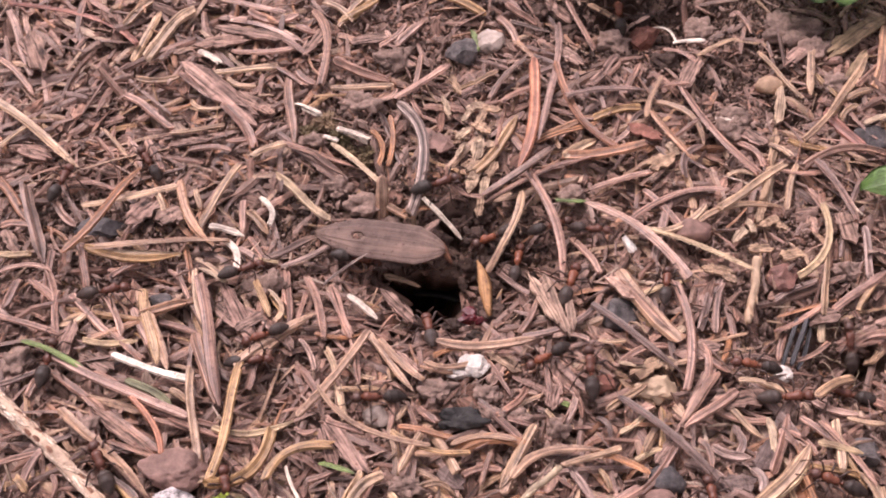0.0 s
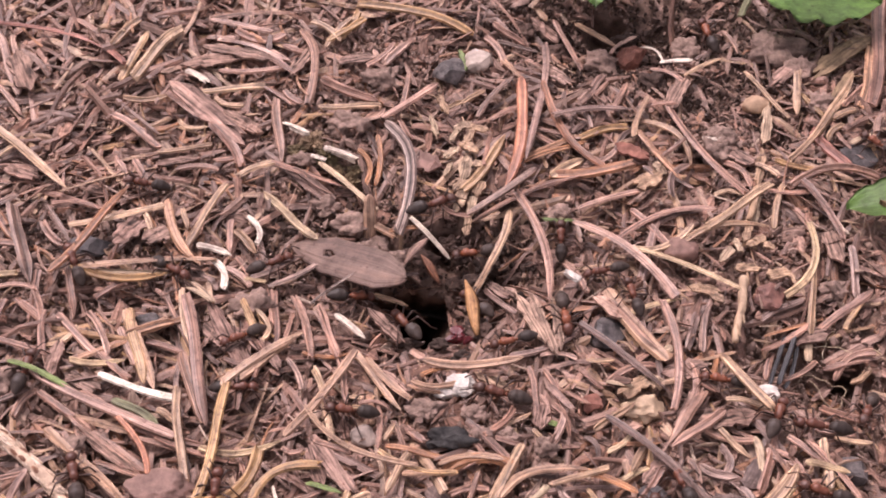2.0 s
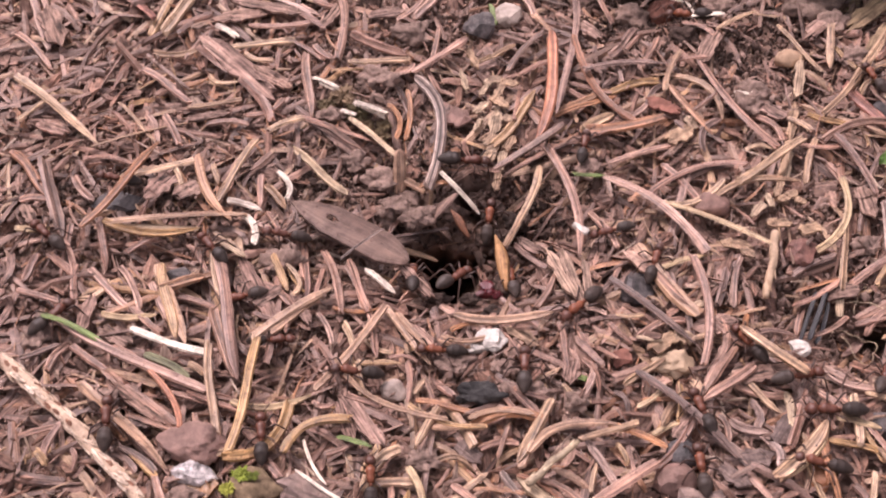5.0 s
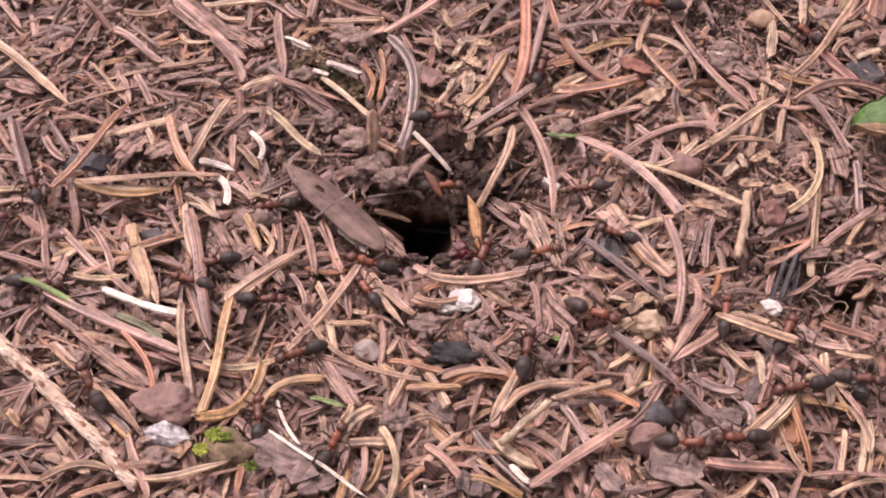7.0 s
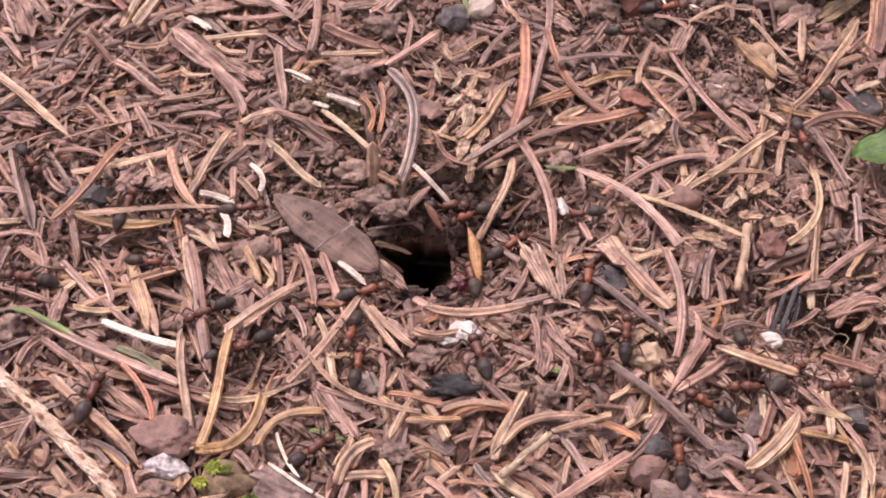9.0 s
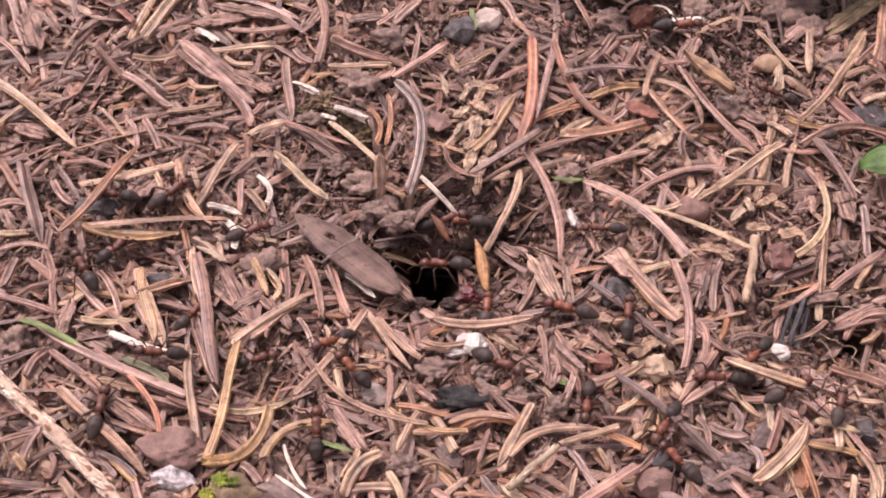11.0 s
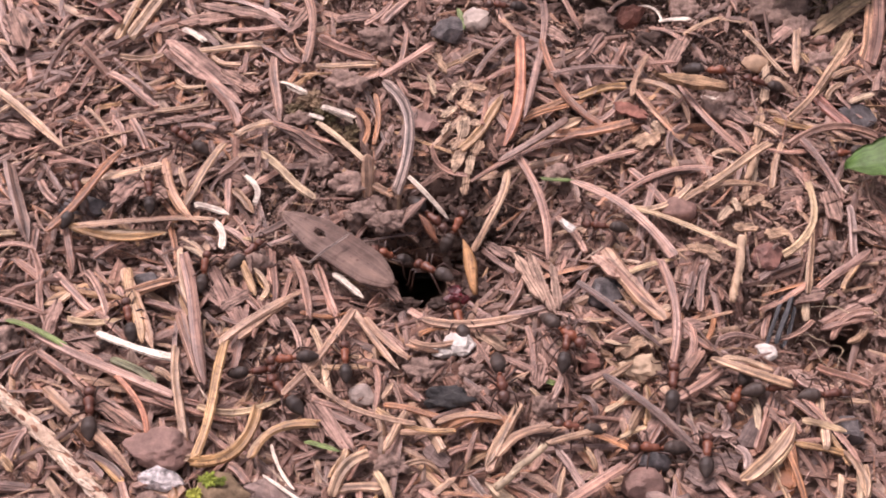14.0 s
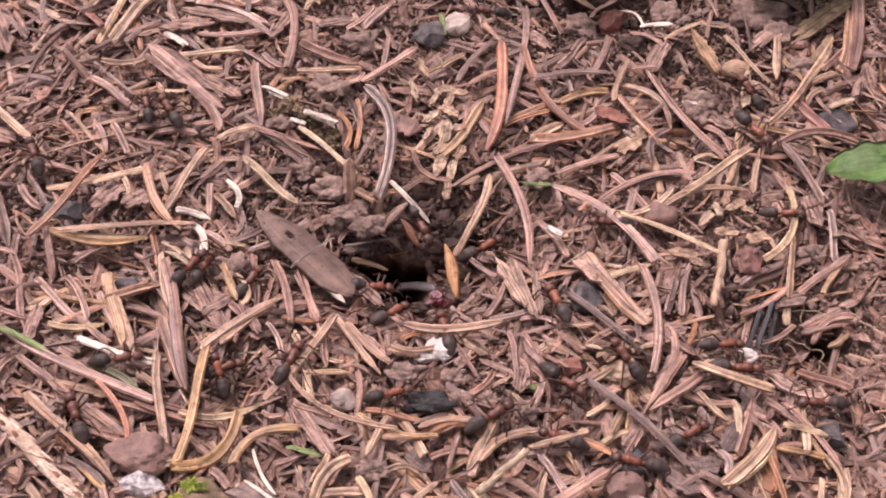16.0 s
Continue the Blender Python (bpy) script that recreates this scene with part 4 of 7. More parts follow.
needle(56.7, -17.4, -1.9, 9.1, 68, -0.2, 0.82, "k", 11)
needle(57.9, -18.0, -1.3, 9.2, 67, -0.1, 0.92, "k", 11)
needle(59.0, -18.4, -2.2, 8.0, 68, -0.3, 0.72, "k", 14)
needle(-37.2, -20.4, 2.8, 24.6, -77, 0.2, 2.17, "p", -3)
needle(-78.2, 49.7, 2.2, 11.9, -71, 0.0, 1.21, "p", 6)
needle(-32.9, 54.9, 2.0, 9.1, -8, -1.6, 1.67, "p", -2)
needle(-36.8, 57.8, 1.9, 12.3, -17, -0.4, 1.44, "p", 1)
needle(-33.7, 45.5, 2.0, 12.0, 2, -1.1, 1.40, "p", 2)
needle(-28.7, 47.2, 2.2, 10.1, -42, 0.5, 1.63, "p", 4)
needle(-53.4, 30.5, 0.5, 5.1, 45, 0.2, 1.59, "p", -9)
needle(-45.3, 35.7, 2.7, 9.6, -47, -0.5, 1.37, "p", 4)
needle(-43.1, 31.2, 2.0, 7.0, -26, -1.4, 0.90, "t", 14)
needle(-37.2, 36.7, 2.3, 5.5, -25, -0.8, 1.14, "t", 6)
needle(-73.0, 21.4, 1.8, 6.9, -1, 1.0, 0.90, "p", -11)
needle(-78.5, 39.0, 1.9, 12.1, -49, 0.6, 1.18, "p", -1)
needle(-53.9, 19.1, 2.5, 7.3, -67, 0.5, 1.10, "p", 0)
needle(-24.1, 52.4, 0.6, 8.4, 0, -1.6, 1.42, "p", -10)
needle(-19.8, 57.3, 1.2, 7.6, -42, 0.8, 1.44, "t", -3)
needle(-17.9, 56.9, 1.3, 7.1, -128, -0.3, 1.19, "t", -13)
needle(-9.0, 49.3, 2.7, 6.9, 46, -0.5, 1.17, "p", 9)
needle(-5.1, 38.7, 1.5, 11.3, -103, 0.6, 1.14, "p", -4)
needle(-5.2, 32.9, 0.8, 7.2, -64, -0.3, 1.12, "p", -6)
needle(-11.0, 33.7, 1.3, 6.6, 52, 0.7, 1.57, "p", -14)
needle(5.0, 37.4, 1.4, 6.6, 30, 0.1, 0.91, "t", -3)
needle(12.5, 52.4, 1.2, 8.1, -64, 0.7, 1.42, "p", 2)
needle(22.4, 29.9, 1.7, 9.2, -22, -0.1, 1.34, "p", 4)
needle(-20.9, 18.9, 0.8, 8.4, -30, -0.0, 1.30, "g", -15)
needle(-20.2, 16.2, -0.1, 5.1, -35, 0.5, 1.08, "g", -15)
needle(-11.5, 22.1, 1.5, 6.9, -76, 1.4, 0.98, "o", -15)
needle(54.4, 62.2, -1.1, 7.7, -7, -0.1, 1.24, "g", 17)
needle(57.8, 54.6, 0.9, 7.7, -74, 0.5, 0.97, "p", 7)
needle(44.9, 45.3, 1.3, 6.2, -38, 1.0, 1.41, "p", 7)
needle(38.2, 60.4, -5.2, 7.0, 40, 0.5, 1.23, "p", 3)
needle(39.1, 19.3, 2.3, 4.4, 130, -0.5, 1.53, "g", 11)
needle(30.4, 23.1, 2.0, 5.4, -164, 0.8, 1.10, "p", -16)
needle(54.5, 20.7, 1.7, 7.7, -59, 0.9, 1.11, "p", 10)
needle(59.4, 19.9, 3.1, 5.0, -48, 0.3, 1.11, "t", 12)
needle(76.0, 34.1, 2.4, 5.2, 20, 0.4, 1.63, "t", 5)
needle(73.4, 29.8, 2.5, 4.3, 38, 0.6, 1.15, "t", 13)
needle(77.6, 26.9, 3.3, 4.9, 17, 0.4, 1.37, "y", 8)
needle(79.1, 39.8, 1.9, 8.9, -130, -0.0, 1.19, "p", 6)
needle(-64.3, 5.3, 2.5, 6.5, -50, -0.5, 1.50, "p", 0)
needle(-60.2, 6.5, 2.0, 5.9, -67, -0.4, 1.07, "p", 5)
needle(-51.8, 3.8, 2.6, 4.8, -129, 0.0, 1.48, "g", -9)
needle(-48.1, 7.5, 3.5, 3.4, -67, 0.1, 1.06, "t", -0)
needle(-72.2, 3.6, 2.1, 6.1, -5, 0.6, 1.30, "p", 7)
needle(-68.9, -6.0, 2.5, 8.5, -1, 1.2, 1.05, "p", 2)
needle(-64.4, -9.0, 1.6, 8.1, -70, 0.4, 1.25, "p", -12)
needle(-52.4, -5.0, 1.1, 7.0, 15, -0.1, 0.94, "p", -7)
needle(-38.0, -6.5, 2.6, 7.1, -43, 0.4, 1.02, "t", 2)
needle(-42.2, -4.8, 1.7, 7.5, -76, -0.0, 1.24, "o", 2)
needle(-43.3, -8.4, 1.3, 7.3, -57, 0.5, 0.82, "p", 3)
needle(-31.4, -0.2, 0.1, 7.0, -61, 0.1, 1.04, "p", 6)
needle(-26.1, -9.0, 0.8, 9.1, -79, -0.1, 1.42, "p", 11)
needle(-27.0, -13.2, 2.1, 6.2, -63, -0.4, 0.80, "t", 12)
needle(-36.1, -15.9, 1.7, 5.6, -115, 0.7, 1.20, "p", -7)
needle(-28.8, -17.0, 2.9, 7.0, -44, 0.3, 1.38, "p", 5)
needle(-68.7, -16.6, 1.6, 5.3, 3, 0.8, 1.03, "p", -13)
needle(-53.4, -14.7, 2.2, 9.3, -62, 0.6, 1.22, "p", 3)
needle(-60.9, -21.3, 1.3, 7.4, -70, 0.2, 1.21, "p", 2)
needle(-61.6, -18.2, 1.0, 5.0, 164, -0.6, 1.02, "p", -4)
needle(-63.4, -27.8, 1.9, 5.8, -116, -0.6, 1.19, "p", 7)
needle(-58.4, -28.4, 2.1, 6.9, -37, -0.1, 1.38, "p", 0)
needle(-50.0, -29.3, 2.4, 11.6, -37, 0.1, 1.37, "p", 9)
needle(-40.6, -31.2, 3.0, 3.9, -33, 0.3, 1.35, "t", -12)
needle(-39.6, -24.9, 1.7, 11.6, -83, -0.9, 0.88, "g", 6)
needle(-40.1, -36.0, 2.1, 10.9, -14, -0.0, 0.95, "p", -3)
needle(-31.5, -42.3, 1.7, 5.7, -38, -0.3, 1.12, "p", -8)
needle(-29.1, -37.9, 0.9, 4.5, -68, -0.1, 0.95, "p", 4)
needle(-49.2, -37.3, 2.0, 7.9, -43, 0.6, 0.96, "p", -8)
needle(-28.2, -47.7, 2.3, 4.0, -46, 0.3, 1.48, "p", 3)
needle(-30.5, -21.0, 3.1, 4.6, -5, -0.9, 0.98, "p", 7)
needle(-64.9, -38.2, 3.0, 4.7, 8, 0.3, 0.78, "p", 17)
needle(-57.8, -46.5, 2.4, 3.6, -83, 0.7, 0.95, "p", -12)
needle(-47.2, -47.3, 2.3, 5.4, -44, 0.0, 1.31, "t", 1)
needle(-48.0, -46.3, 2.4, 6.8, -35, 0.4, 1.13, "g", -0)
needle(-36.4, -45.8, 2.7, 3.5, 21, 0.2, 1.12, "t", 4)
needle(-20.9, -36.4, 1.3, 3.1, -4, -0.6, 0.95, "p", 7)
needle(-15.0, -36.1, 2.2, 5.6, -20, -0.0, 0.94, "p", -2)
needle(-12.7, -29.2, 1.9, 7.1, 5, 0.2, 1.15, "t", -9)
needle(-13.5, -25.3, 0.9, 5.9, -38, -0.7, 0.78, "t", 6)
needle(-13.9, -23.4, 1.1, 10.1, -80, 0.2, 1.36, "p", 10)
needle(-21.5, -22.3, 1.8, 5.6, -63, 0.4, 0.98, "p", -7)
needle(1.3, -21.1, 0.3, 6.0, 19, 0.8, 0.98, "o", -15)
needle(-16.7, -18.0, 0.2, 7.5, 11, -1.1, 0.79, "o", -15)
needle(-8.7, -27.7, 0.9, 4.5, -12, 0.9, 0.77, "p", -2)
needle(-2.6, -33.3, 1.2, 4.1, -49, -0.2, 1.33, "p", 12)
needle(7.5, -37.5, 3.1, 5.7, -54, 0.3, 0.93, "p", -6)
needle(5.6, -43.5, 1.8, 5.1, 8, 0.5, 1.11, "p", 5)
needle(1.1, -45.0, 1.7, 5.9, -64, 0.4, 1.11, "p", -9)
needle(-0.9, -46.5, 2.5, 4.7, -5, 0.9, 0.92, "t", -11)
needle(6.4, -43.4, 2.1, 5.5, -109, 0.0, 0.92, "p", -12)
needle(16.4, -25.7, 1.3, 9.2, -84, 0.2, 1.16, "p", 6)
needle(19.6, -25.4, 1.7, 8.2, -71, 0.4, 0.97, "p", 3)
needle(10.8, -32.2, 2.6, 7.7, -128, 0.5, 1.14, "p", 15)
needle(12.6, -35.8, 2.4, 5.5, -11, 0.0, 0.94, "p", -16)
needle(20.6, -31.0, 1.6, 6.1, -66, 0.9, 0.96, "p", -10)
needle(20.5, -19.0, 1.7, 5.6, 166, -0.6, 0.79, "p", -12)
needle(-11.2, -47.6, 2.9, 3.8, -115, 0.0, 1.28, "p", -11)
needle(-17.7, -43.9, 1.2, 4.6, 18, -0.1, 0.93, "p", 13)
needle(27.2, -20.4, 2.2, 4.5, 0, -0.9, 1.18, "t", -0)
needle(30.4, -24.7, 1.9, 4.7, 1, -0.8, 1.17, "y", -12)
needle(25.2, -24.0, 2.5, 4.3, -47, -0.2, 0.97, "p", -2)
needle(42.4, -23.6, 1.9, 7.2, -49, -0.3, 1.18, "p", 1)
needle(45.0, -21.8, 0.8, 7.0, -114, 0.6, 0.99, "o", 10)
needle(41.6, -24.0, 1.9, 6.2, 92, -0.9, 1.38, "p", 3)
needle(36.7, -21.7, 1.7, 5.7, -85, -0.4, 1.18, "g", -14)
needle(55.5, -17.5, -3.8, 5.4, -109, -0.2, 1.24, "p", -8)
needle(45.4, -37.7, 0.8, 3.9, -84, 0.8, 1.34, "g", -4)
needle(40.1, -40.7, 1.7, 5.1, -77, 0.6, 1.14, "p", 2)
needle(25.2, -35.6, 0.8, 4.4, -71, 0.9, 0.95, "g", 2)
needle(60.5, -31.6, 0.5, 8.3, -32, -0.9, 1.19, "p", 8)
needle(57.4, -37.7, 3.2, 7.5, -50, 0.1, 1.16, "p", 9)
needle(64.9, -35.2, 2.1, 5.8, -11, -0.4, 0.98, "t", 1)
needle(68.1, -18.0, -2.3, 8.0, 3, 0.0, 1.24, "p", 20)
needle(52.9, -38.7, 2.8, 5.2, -46, -0.7, 0.96, "p", 13)
needle(43.7, -40.2, 1.1, 6.1, -20, -0.6, 1.52, "g", 2)
needle(39.6, -43.3, 1.4, 5.6, -33, 0.4, 1.70, "g", 3)
needle(47.2, -45.3, 2.2, 4.4, -77, 0.9, 1.51, "g", 9)
needle(24.4, -44.6, 0.9, 4.1, -69, 0.4, 0.93, "t", -1)
needle(-6.8, 1.4, -4.5, 9.3, 19, -0.0, 1.05, "g", -10)
needle(-10.2, 3.8, -4.1, 7.3, -131, -0.6, 0.95, "p", -1)
needle(-42.1, 9.0, 2.1, 4.3, -73, -0.0, 1.07, "t", -2)
needle(-29.2, -12.8, 3.5, 9.1, -69, 0.1, 1.30, "t", 9)
needle(-26.9, -14.3, 3.5, 7.6, -76, 1.5, 0.89, "t", 12)
needle(-25.3, -11.1, 1.2, 12.9, -84, 0.2, 1.11, "p", 13)
needle(-23.1, -13.3, 1.4, 7.2, -97, -0.0, 0.80, "p", 17)
needle(-20.5, -13.1, 1.0, 13.5, -75, 0.4, 1.50, "p", 7)
needle(-29.2, -3.9, 1.8, 3.2, 5, 0.0, 0.72, "y", -17)
needle(-42.7, -16.8, 0.8, 6.5, -19, 0.2, 1.21, "p", -4)
needle(-45.0, -14.0, 2.6, 7.3, 21, 0.1, 1.51, "o", -4)
needle(-16.8, -13.2, 0.8, 10.8, -71, -0.1, 1.40, "p", 2)
needle(-49.8, -16.2, 1.3, 17.5, 27, -0.5, 1.60, "o", -1)
needle(-46.5, -18.1, 2.5, 18.0, -67, 0.3, 1.90, "l", 5)
needle(37.0, -9.7, 2.4, 9.7, 20, 0.2, 1.30, "y", -2)
needle(-50.7, -41.5, 3.8, 20.2, -44, 0.3, 1.80, "l", -3)
needle(12.2, -52.3, 2.3, 8.1, -36, -0.6, 1.70, "y", -1)
needle(-14.7, 17.9, 0.9, 13.8, -42, 0.3, 1.35, "y", -8)
needle(-23.4, 29.8, 2.1, 3.7, -33, 0.1, 1.50, "w", 3)
needle(-16.1, 24.0, 2.4, 5.8, -23, 0.1, 1.35, "w", -6)
needle(-20.0, 23.5, 2.0, 2.1, -19, 0.0, 1.00, "w", -3)
needle(-10.6, 11.6, 0.2, 7.6, 90, 0.0, 2.20, "l", 58)
needle(-8.2, 9.9, -1.8, 3.5, -27, 0.0, 1.50, "l", -15)
needle(-4.5, 10.2, -2.0, 5.0, 9, 0.0, 1.00, "p", 3)
needle(-21.9, 19.1, 0.5, 11.2, -29, 0.3, 1.20, "g", -14)
needle(-9.6, 25.6, 0.3, 13.4, -69, 0.4, 1.40, "g", -6)
needle(38.6, 7.4, 0.6, 13.3, -59, 0.3, 1.50, "p", 4)
needle(62.5, 40.2, 1.3, 13.6, -61, 0.0, 0.80, "t", 0)
needle(-16.0, -6.8, 3.6, 9.4, 42, 0.1, 0.42, "d", 1)
needle(0.1, 7.7, -1.4, 9.9, -46, 0.2, 0.85, "w", -17)
needle(62.1, 65.0, 1.2, 7.4, -111, 0.2, 1.50, "m", 4)
needle(32.9, 68.7, -0.7, 2.9, -13, 0.0, 2.40, "n", -18)
needle(85.5, 52.6, 2.0, 32.1, -104, 0.3, 2.70, "p", 1)
needle(70.8, 31.1, 2.4, 21.6, -127, 0.4, 1.20, "t", 2)
needle(34.4, 27.1, 2.5, 6.0, 60, 0.6, 1.10, "g", -3)
needle(37.6, 4.7, 0.4, 15.0, -106, 0.2, 1.60, "g", 1)
needle(45.0, -12.2, 0.4, 12.0, -102, -0.6, 1.30, "g", 2)
needle(58.5, -8.7, 0.5, 8.2, 25, 0.2, 1.20, "g", 6)
needle(62.5, -12.6, -0.8, 8.9, -99, 0.0, 1.40, "y", -19)
needle(36.8, 16.0, 0.8, 5.3, 42, 0.0, 1.10, "p", 16)
needle(-0.1, -41.5, 3.4, 7.3, 2, 0.0, 1.25, "l", -2)
needle(-4.8, -41.3, 3.5, 7.9, 62, 0.2, 1.20, "l", -8)
needle(6.6, -39.7, 3.1, 10.2, 10, 1.6, 1.90, "o", 0)
needle(8.8, -35.8, 3.3, 8.4, -47, 0.1, 1.40, "p", -3)
needle(11.4, -41.5, 2.4, 12.0, 67, 0.2, 1.70, "l", -1)
needle(-12.2, -48.2, 3.0, 8.0, 53, 1.2, 1.80, "t", 9)
needle(51.3, -45.1, 3.7, 11.8, 47, -0.8, 2.50, "t", 6)
needle(59.6, -40.0, 3.5, 8.3, -93, 0.0, 1.50, "t", 5)
needle(51.3, -39.1, 2.5, 10.4, 70, -0.4, 1.70, "p", 1)
needle(63.5, -49.0, 3.5, 7.9, -79, 1.0, 1.60, "t", 0)
needle(33.0, -13.1, 2.2, 16.2, -60, -0.6, 2.60, "l", 3)
needle(-51.6, -2.8, 2.4, 15.3, 1, -0.5, 1.50, "y", -5)
needle(54.0, -45.2, 3.2, 9.1, -84, 0.4, 1.30, "o", -11)
needle(28.6, -30.6, 1.9, 8.6, 37, 0.0, 1.20, "t", -1)
needle(59.6, -40.9, 3.9, 6.9, -12, 0.0, 1.40, "y", -6)


# ---- stones, seeds, chips and scales that can be told apart ----
stone("stone", 4.0, 45.9, 1.0, 3.24, 3.18, 2.54, SLATE, "dark grey angular stone half sunk in litter", "stone", 0, 0.18, 7, 3)
stone("stone", 9.2, 49.9, 0.4, 2.62, 2.52, 2.02, QUARTZ, "pale pinkish rounded pebble in the litter", "stone", 0, 0.18, 4, 3)
stone("charcoal", 3.1, -35.2, 2.4, 3.32, 1.83, 1.47, COAL, "black crumbly piece of charcoal on needles", "charcoal", 0, 0.55, 1, 4)
stone("stone", 28.7, -13.8, -0.2, 3.73, 2.94, 2.35, SLATE, "dark bluish stone beside curved needles", "stone", 0, 0.18, 6, 3)
stone("stone", 4.7, -24.0, 0.5, 2.27, 1.91, 1.53, WHITE, "white lumpy quartz grain with chalky faces", "stone", 0, 0.28, 3, 4)
stone("stone", 2.5, -25.2, 0.2, 1.98, 1.14, 0.91, WHITE, "white quartz grain with chalky faces", "stone", 0, 0.18, 4, 3)
stone("stone", 53.9, -24.5, -1.4, 2.06, 1.77, 1.42, WHITE, "silvery white stone chip among needles", "stone", 0, 0.18, 7, 3)
clod(-0.8, -28.7, 0.9, 3.4, 2.3, 1.6)
clod(-14.8, 31.9, 1.9, 4.3, 3.2, 2.2)
clod(65.9, 52.1, 0.9, 5.9, 4.9, 3.4)
clod(51.5, 26.5, 1.0, 3.4, 3.4, 2.3)
clod(7.4, -34.5, 2.8, 2.4, 2.1, 1.4)
clod(11.5, -34.3, 2.0, 2.2, 1.9, 1.3)
clod(-29.3, -9.0, 0.8, 4.4, 3.5, 2.4)
clod(-12.7, 5.1, -3.9, 2.8, 2.8, 1.9)
clod(-8.3, 4.8, -6.0, 2.5, 2.4, 1.6)
clod(33.4, 55.6, -6.1, 3.9, 3.5, 2.4)
clod(-8.9, 44.6, 0.9, 4.0, 3.3, 2.2)
clod(-67.2, -24.4, 2.4, 3.0, 3.1, 2.1)
clod(-14.2, 11.1, -1.9, 3.6, 2.8, 1.9)
clod(-23.1, 23.7, 1.0, 3.1, 2.2, 1.5)
clod(22.3, 11.9, 0.1, 3.0, 2.4, 1.6)
clod(67.7, -4.7, -0.0, 2.7, 2.6, 1.8)
clod(72.5, 37.3, 1.5, 3.3, 2.9, 2.0)
clod(6.7, -30.1, 1.6, 2.7, 2.1, 1.5)
clod(-5.4, -46.4, 2.4, 3.1, 2.2, 1.5)
clod(-9.3, 7.6, -3.9, 2.7, 2.4, 1.6)
clod(-18.4, 15.2, -1.5, 3.1, 2.6, 1.8)
clod(17.9, -35.4, 0.2, 2.2, 2.1, 1.5)
clod(-54.5, -36.9, 2.7, 2.7, 2.6, 1.7)
clod(52.7, 28.9, 1.4, 3.0, 2.8, 1.9)
clod(50.3, 56.4, -3.9, 4.1, 3.7, 2.5)
clod(69.6, 45.9, 1.7, 3.4, 3.2, 2.2)
# Humus clods whose dark colour also deepens the shade in the hollows.
clod(8.5, -3.0, -6.3, 2.4, 2.3, 1.6, SHADED_HUMUS, "moist dark clod of humus by the burrow, its colour deepened for shade")
clod(7.8, -8.3, -5.9, 2.2, 2.3, 1.6, SHADED_HUMUS, "moist dark clod of humus by the burrow, its colour deepened for shade")
clod(5.0, -15.8, -3.4, 2.0, 1.6, 1.1, SHADED_HUMUS, "moist dark clod of humus by the burrow, its colour deepened for shade")
clod(7.2, 1.0, -5.6, 2.3, 2.1, 1.5, SHADED_HUMUS, "moist dark clod of humus by the burrow, its colour deepened for shade")
clod(9.2, 3.8, -4.6, 2.3, 2.2, 1.5, SHADED_HUMUS, "moist dark clod of humus by the burrow, its colour deepened for shade")
clod(-1.2, 6.4, -5.5, 2.7, 2.2, 1.5, SHADED_HUMUS, "moist dark clod of humus by the burrow, its colour deepened for shade")
clod(5.5, 6.2, -4.5, 2.5, 2.2, 1.5, SHADED_HUMUS, "moist dark clod of humus by the burrow, its colour deepened for shade")
clod(-11.2, -12.5, -2.4, 1.9, 1.6, 1.1, SHADED_HUMUS, "moist dark clod of humus by the burrow, its colour deepened for shade")
clod(39.0, 62.4, -6.5, 3.5, 2.8, 1.9, SHADED_HUMUS, "moist dark clod of humus by the burrow, its colour deepened for shade")
clod(24.1, 59.0, -6.4, 3.1, 2.5, 1.7, SHADED_HUMUS, "moist dark clod of humus by the burrow, its colour deepened for shade")
clod(18.5, 62.1, -3.2, 2.7, 2.2, 1.5, SHADED_HUMUS, "moist dark clod of humus by the burrow, its colour deepened for shade")
clod(42.0, 44.2, 0.5, 2.9, 2.4, 1.6, SHADED_HUMUS, "moist dark clod of humus by the burrow, its colour deepened for shade")
stone("conifer_bud", 56.5, -7.1, 1.2, 2.5, 2.3, 1.9, DARKROSE, "wrinkled rosy-brown conifer bud on the litter", "bud", 0, 0.25, 2, 3)
stone("conifer_bud", 42.4, 3.3, 0.9, 3.53, 2.26, 1.81, ROSE, "rounded rosy-brown bud under needles", "bud", 0, 0.18, 1, 3)
stone("large_seed", -40.0, -43.7, 2.3, 4.8, 3.3, 2.9, ROSE, "egg-shaped wrinkled brownish-pink seed with dull skin", "seed", -8, 0.16, 1, 5)
stone("stone", -10.4, -33.6, 0.8, 2.03, 1.76, 1.41, QUARTZ, "pale rounded pebble between needles", "stone", 0, 0.18, 4, 3)
stone("seed", 60.5, 38.1, 0.4, 2.60, 2.05, 1.64, CREAM, "yellowish seed lying on dark litter", "seed", 0, 0.18, 1, 3)
stone("seed_husk", 33.8, -28.5, 0.4, 3.08, 2.00, 1.60, HUSKY, "lumpy cream-coloured seed husk", "seed husk", 0, 0.4, 1, 4)
stone("bark_crumb", 39.6, 57.2, -6.1, 3.20, 2.88, 2.30, RED, "reddish-brown crumb of bark", "bark crumb", 0, 0.3, 4, 3)
stone("bark_crumb", 25.1, -28.0, 1.5, 1.79, 1.51, 1.20, RED, "reddish crumb of bark beside needles", "bark crumb", 0, 0.3, 4, 3)
stone("stone", 63.8, -40.5, 1.8, 2.88, 2.46, 1.96, SLATE, "bluish dark stone beside curved needles", "stone", 0, 0.18, 6, 3)
stone("stone", -58.0, 3.3, 1.4, 4.54, 2.07, 1.66, SLATE, "dark flat stone sunk in the litter", "stone", 0, 0.18, 5, 3)
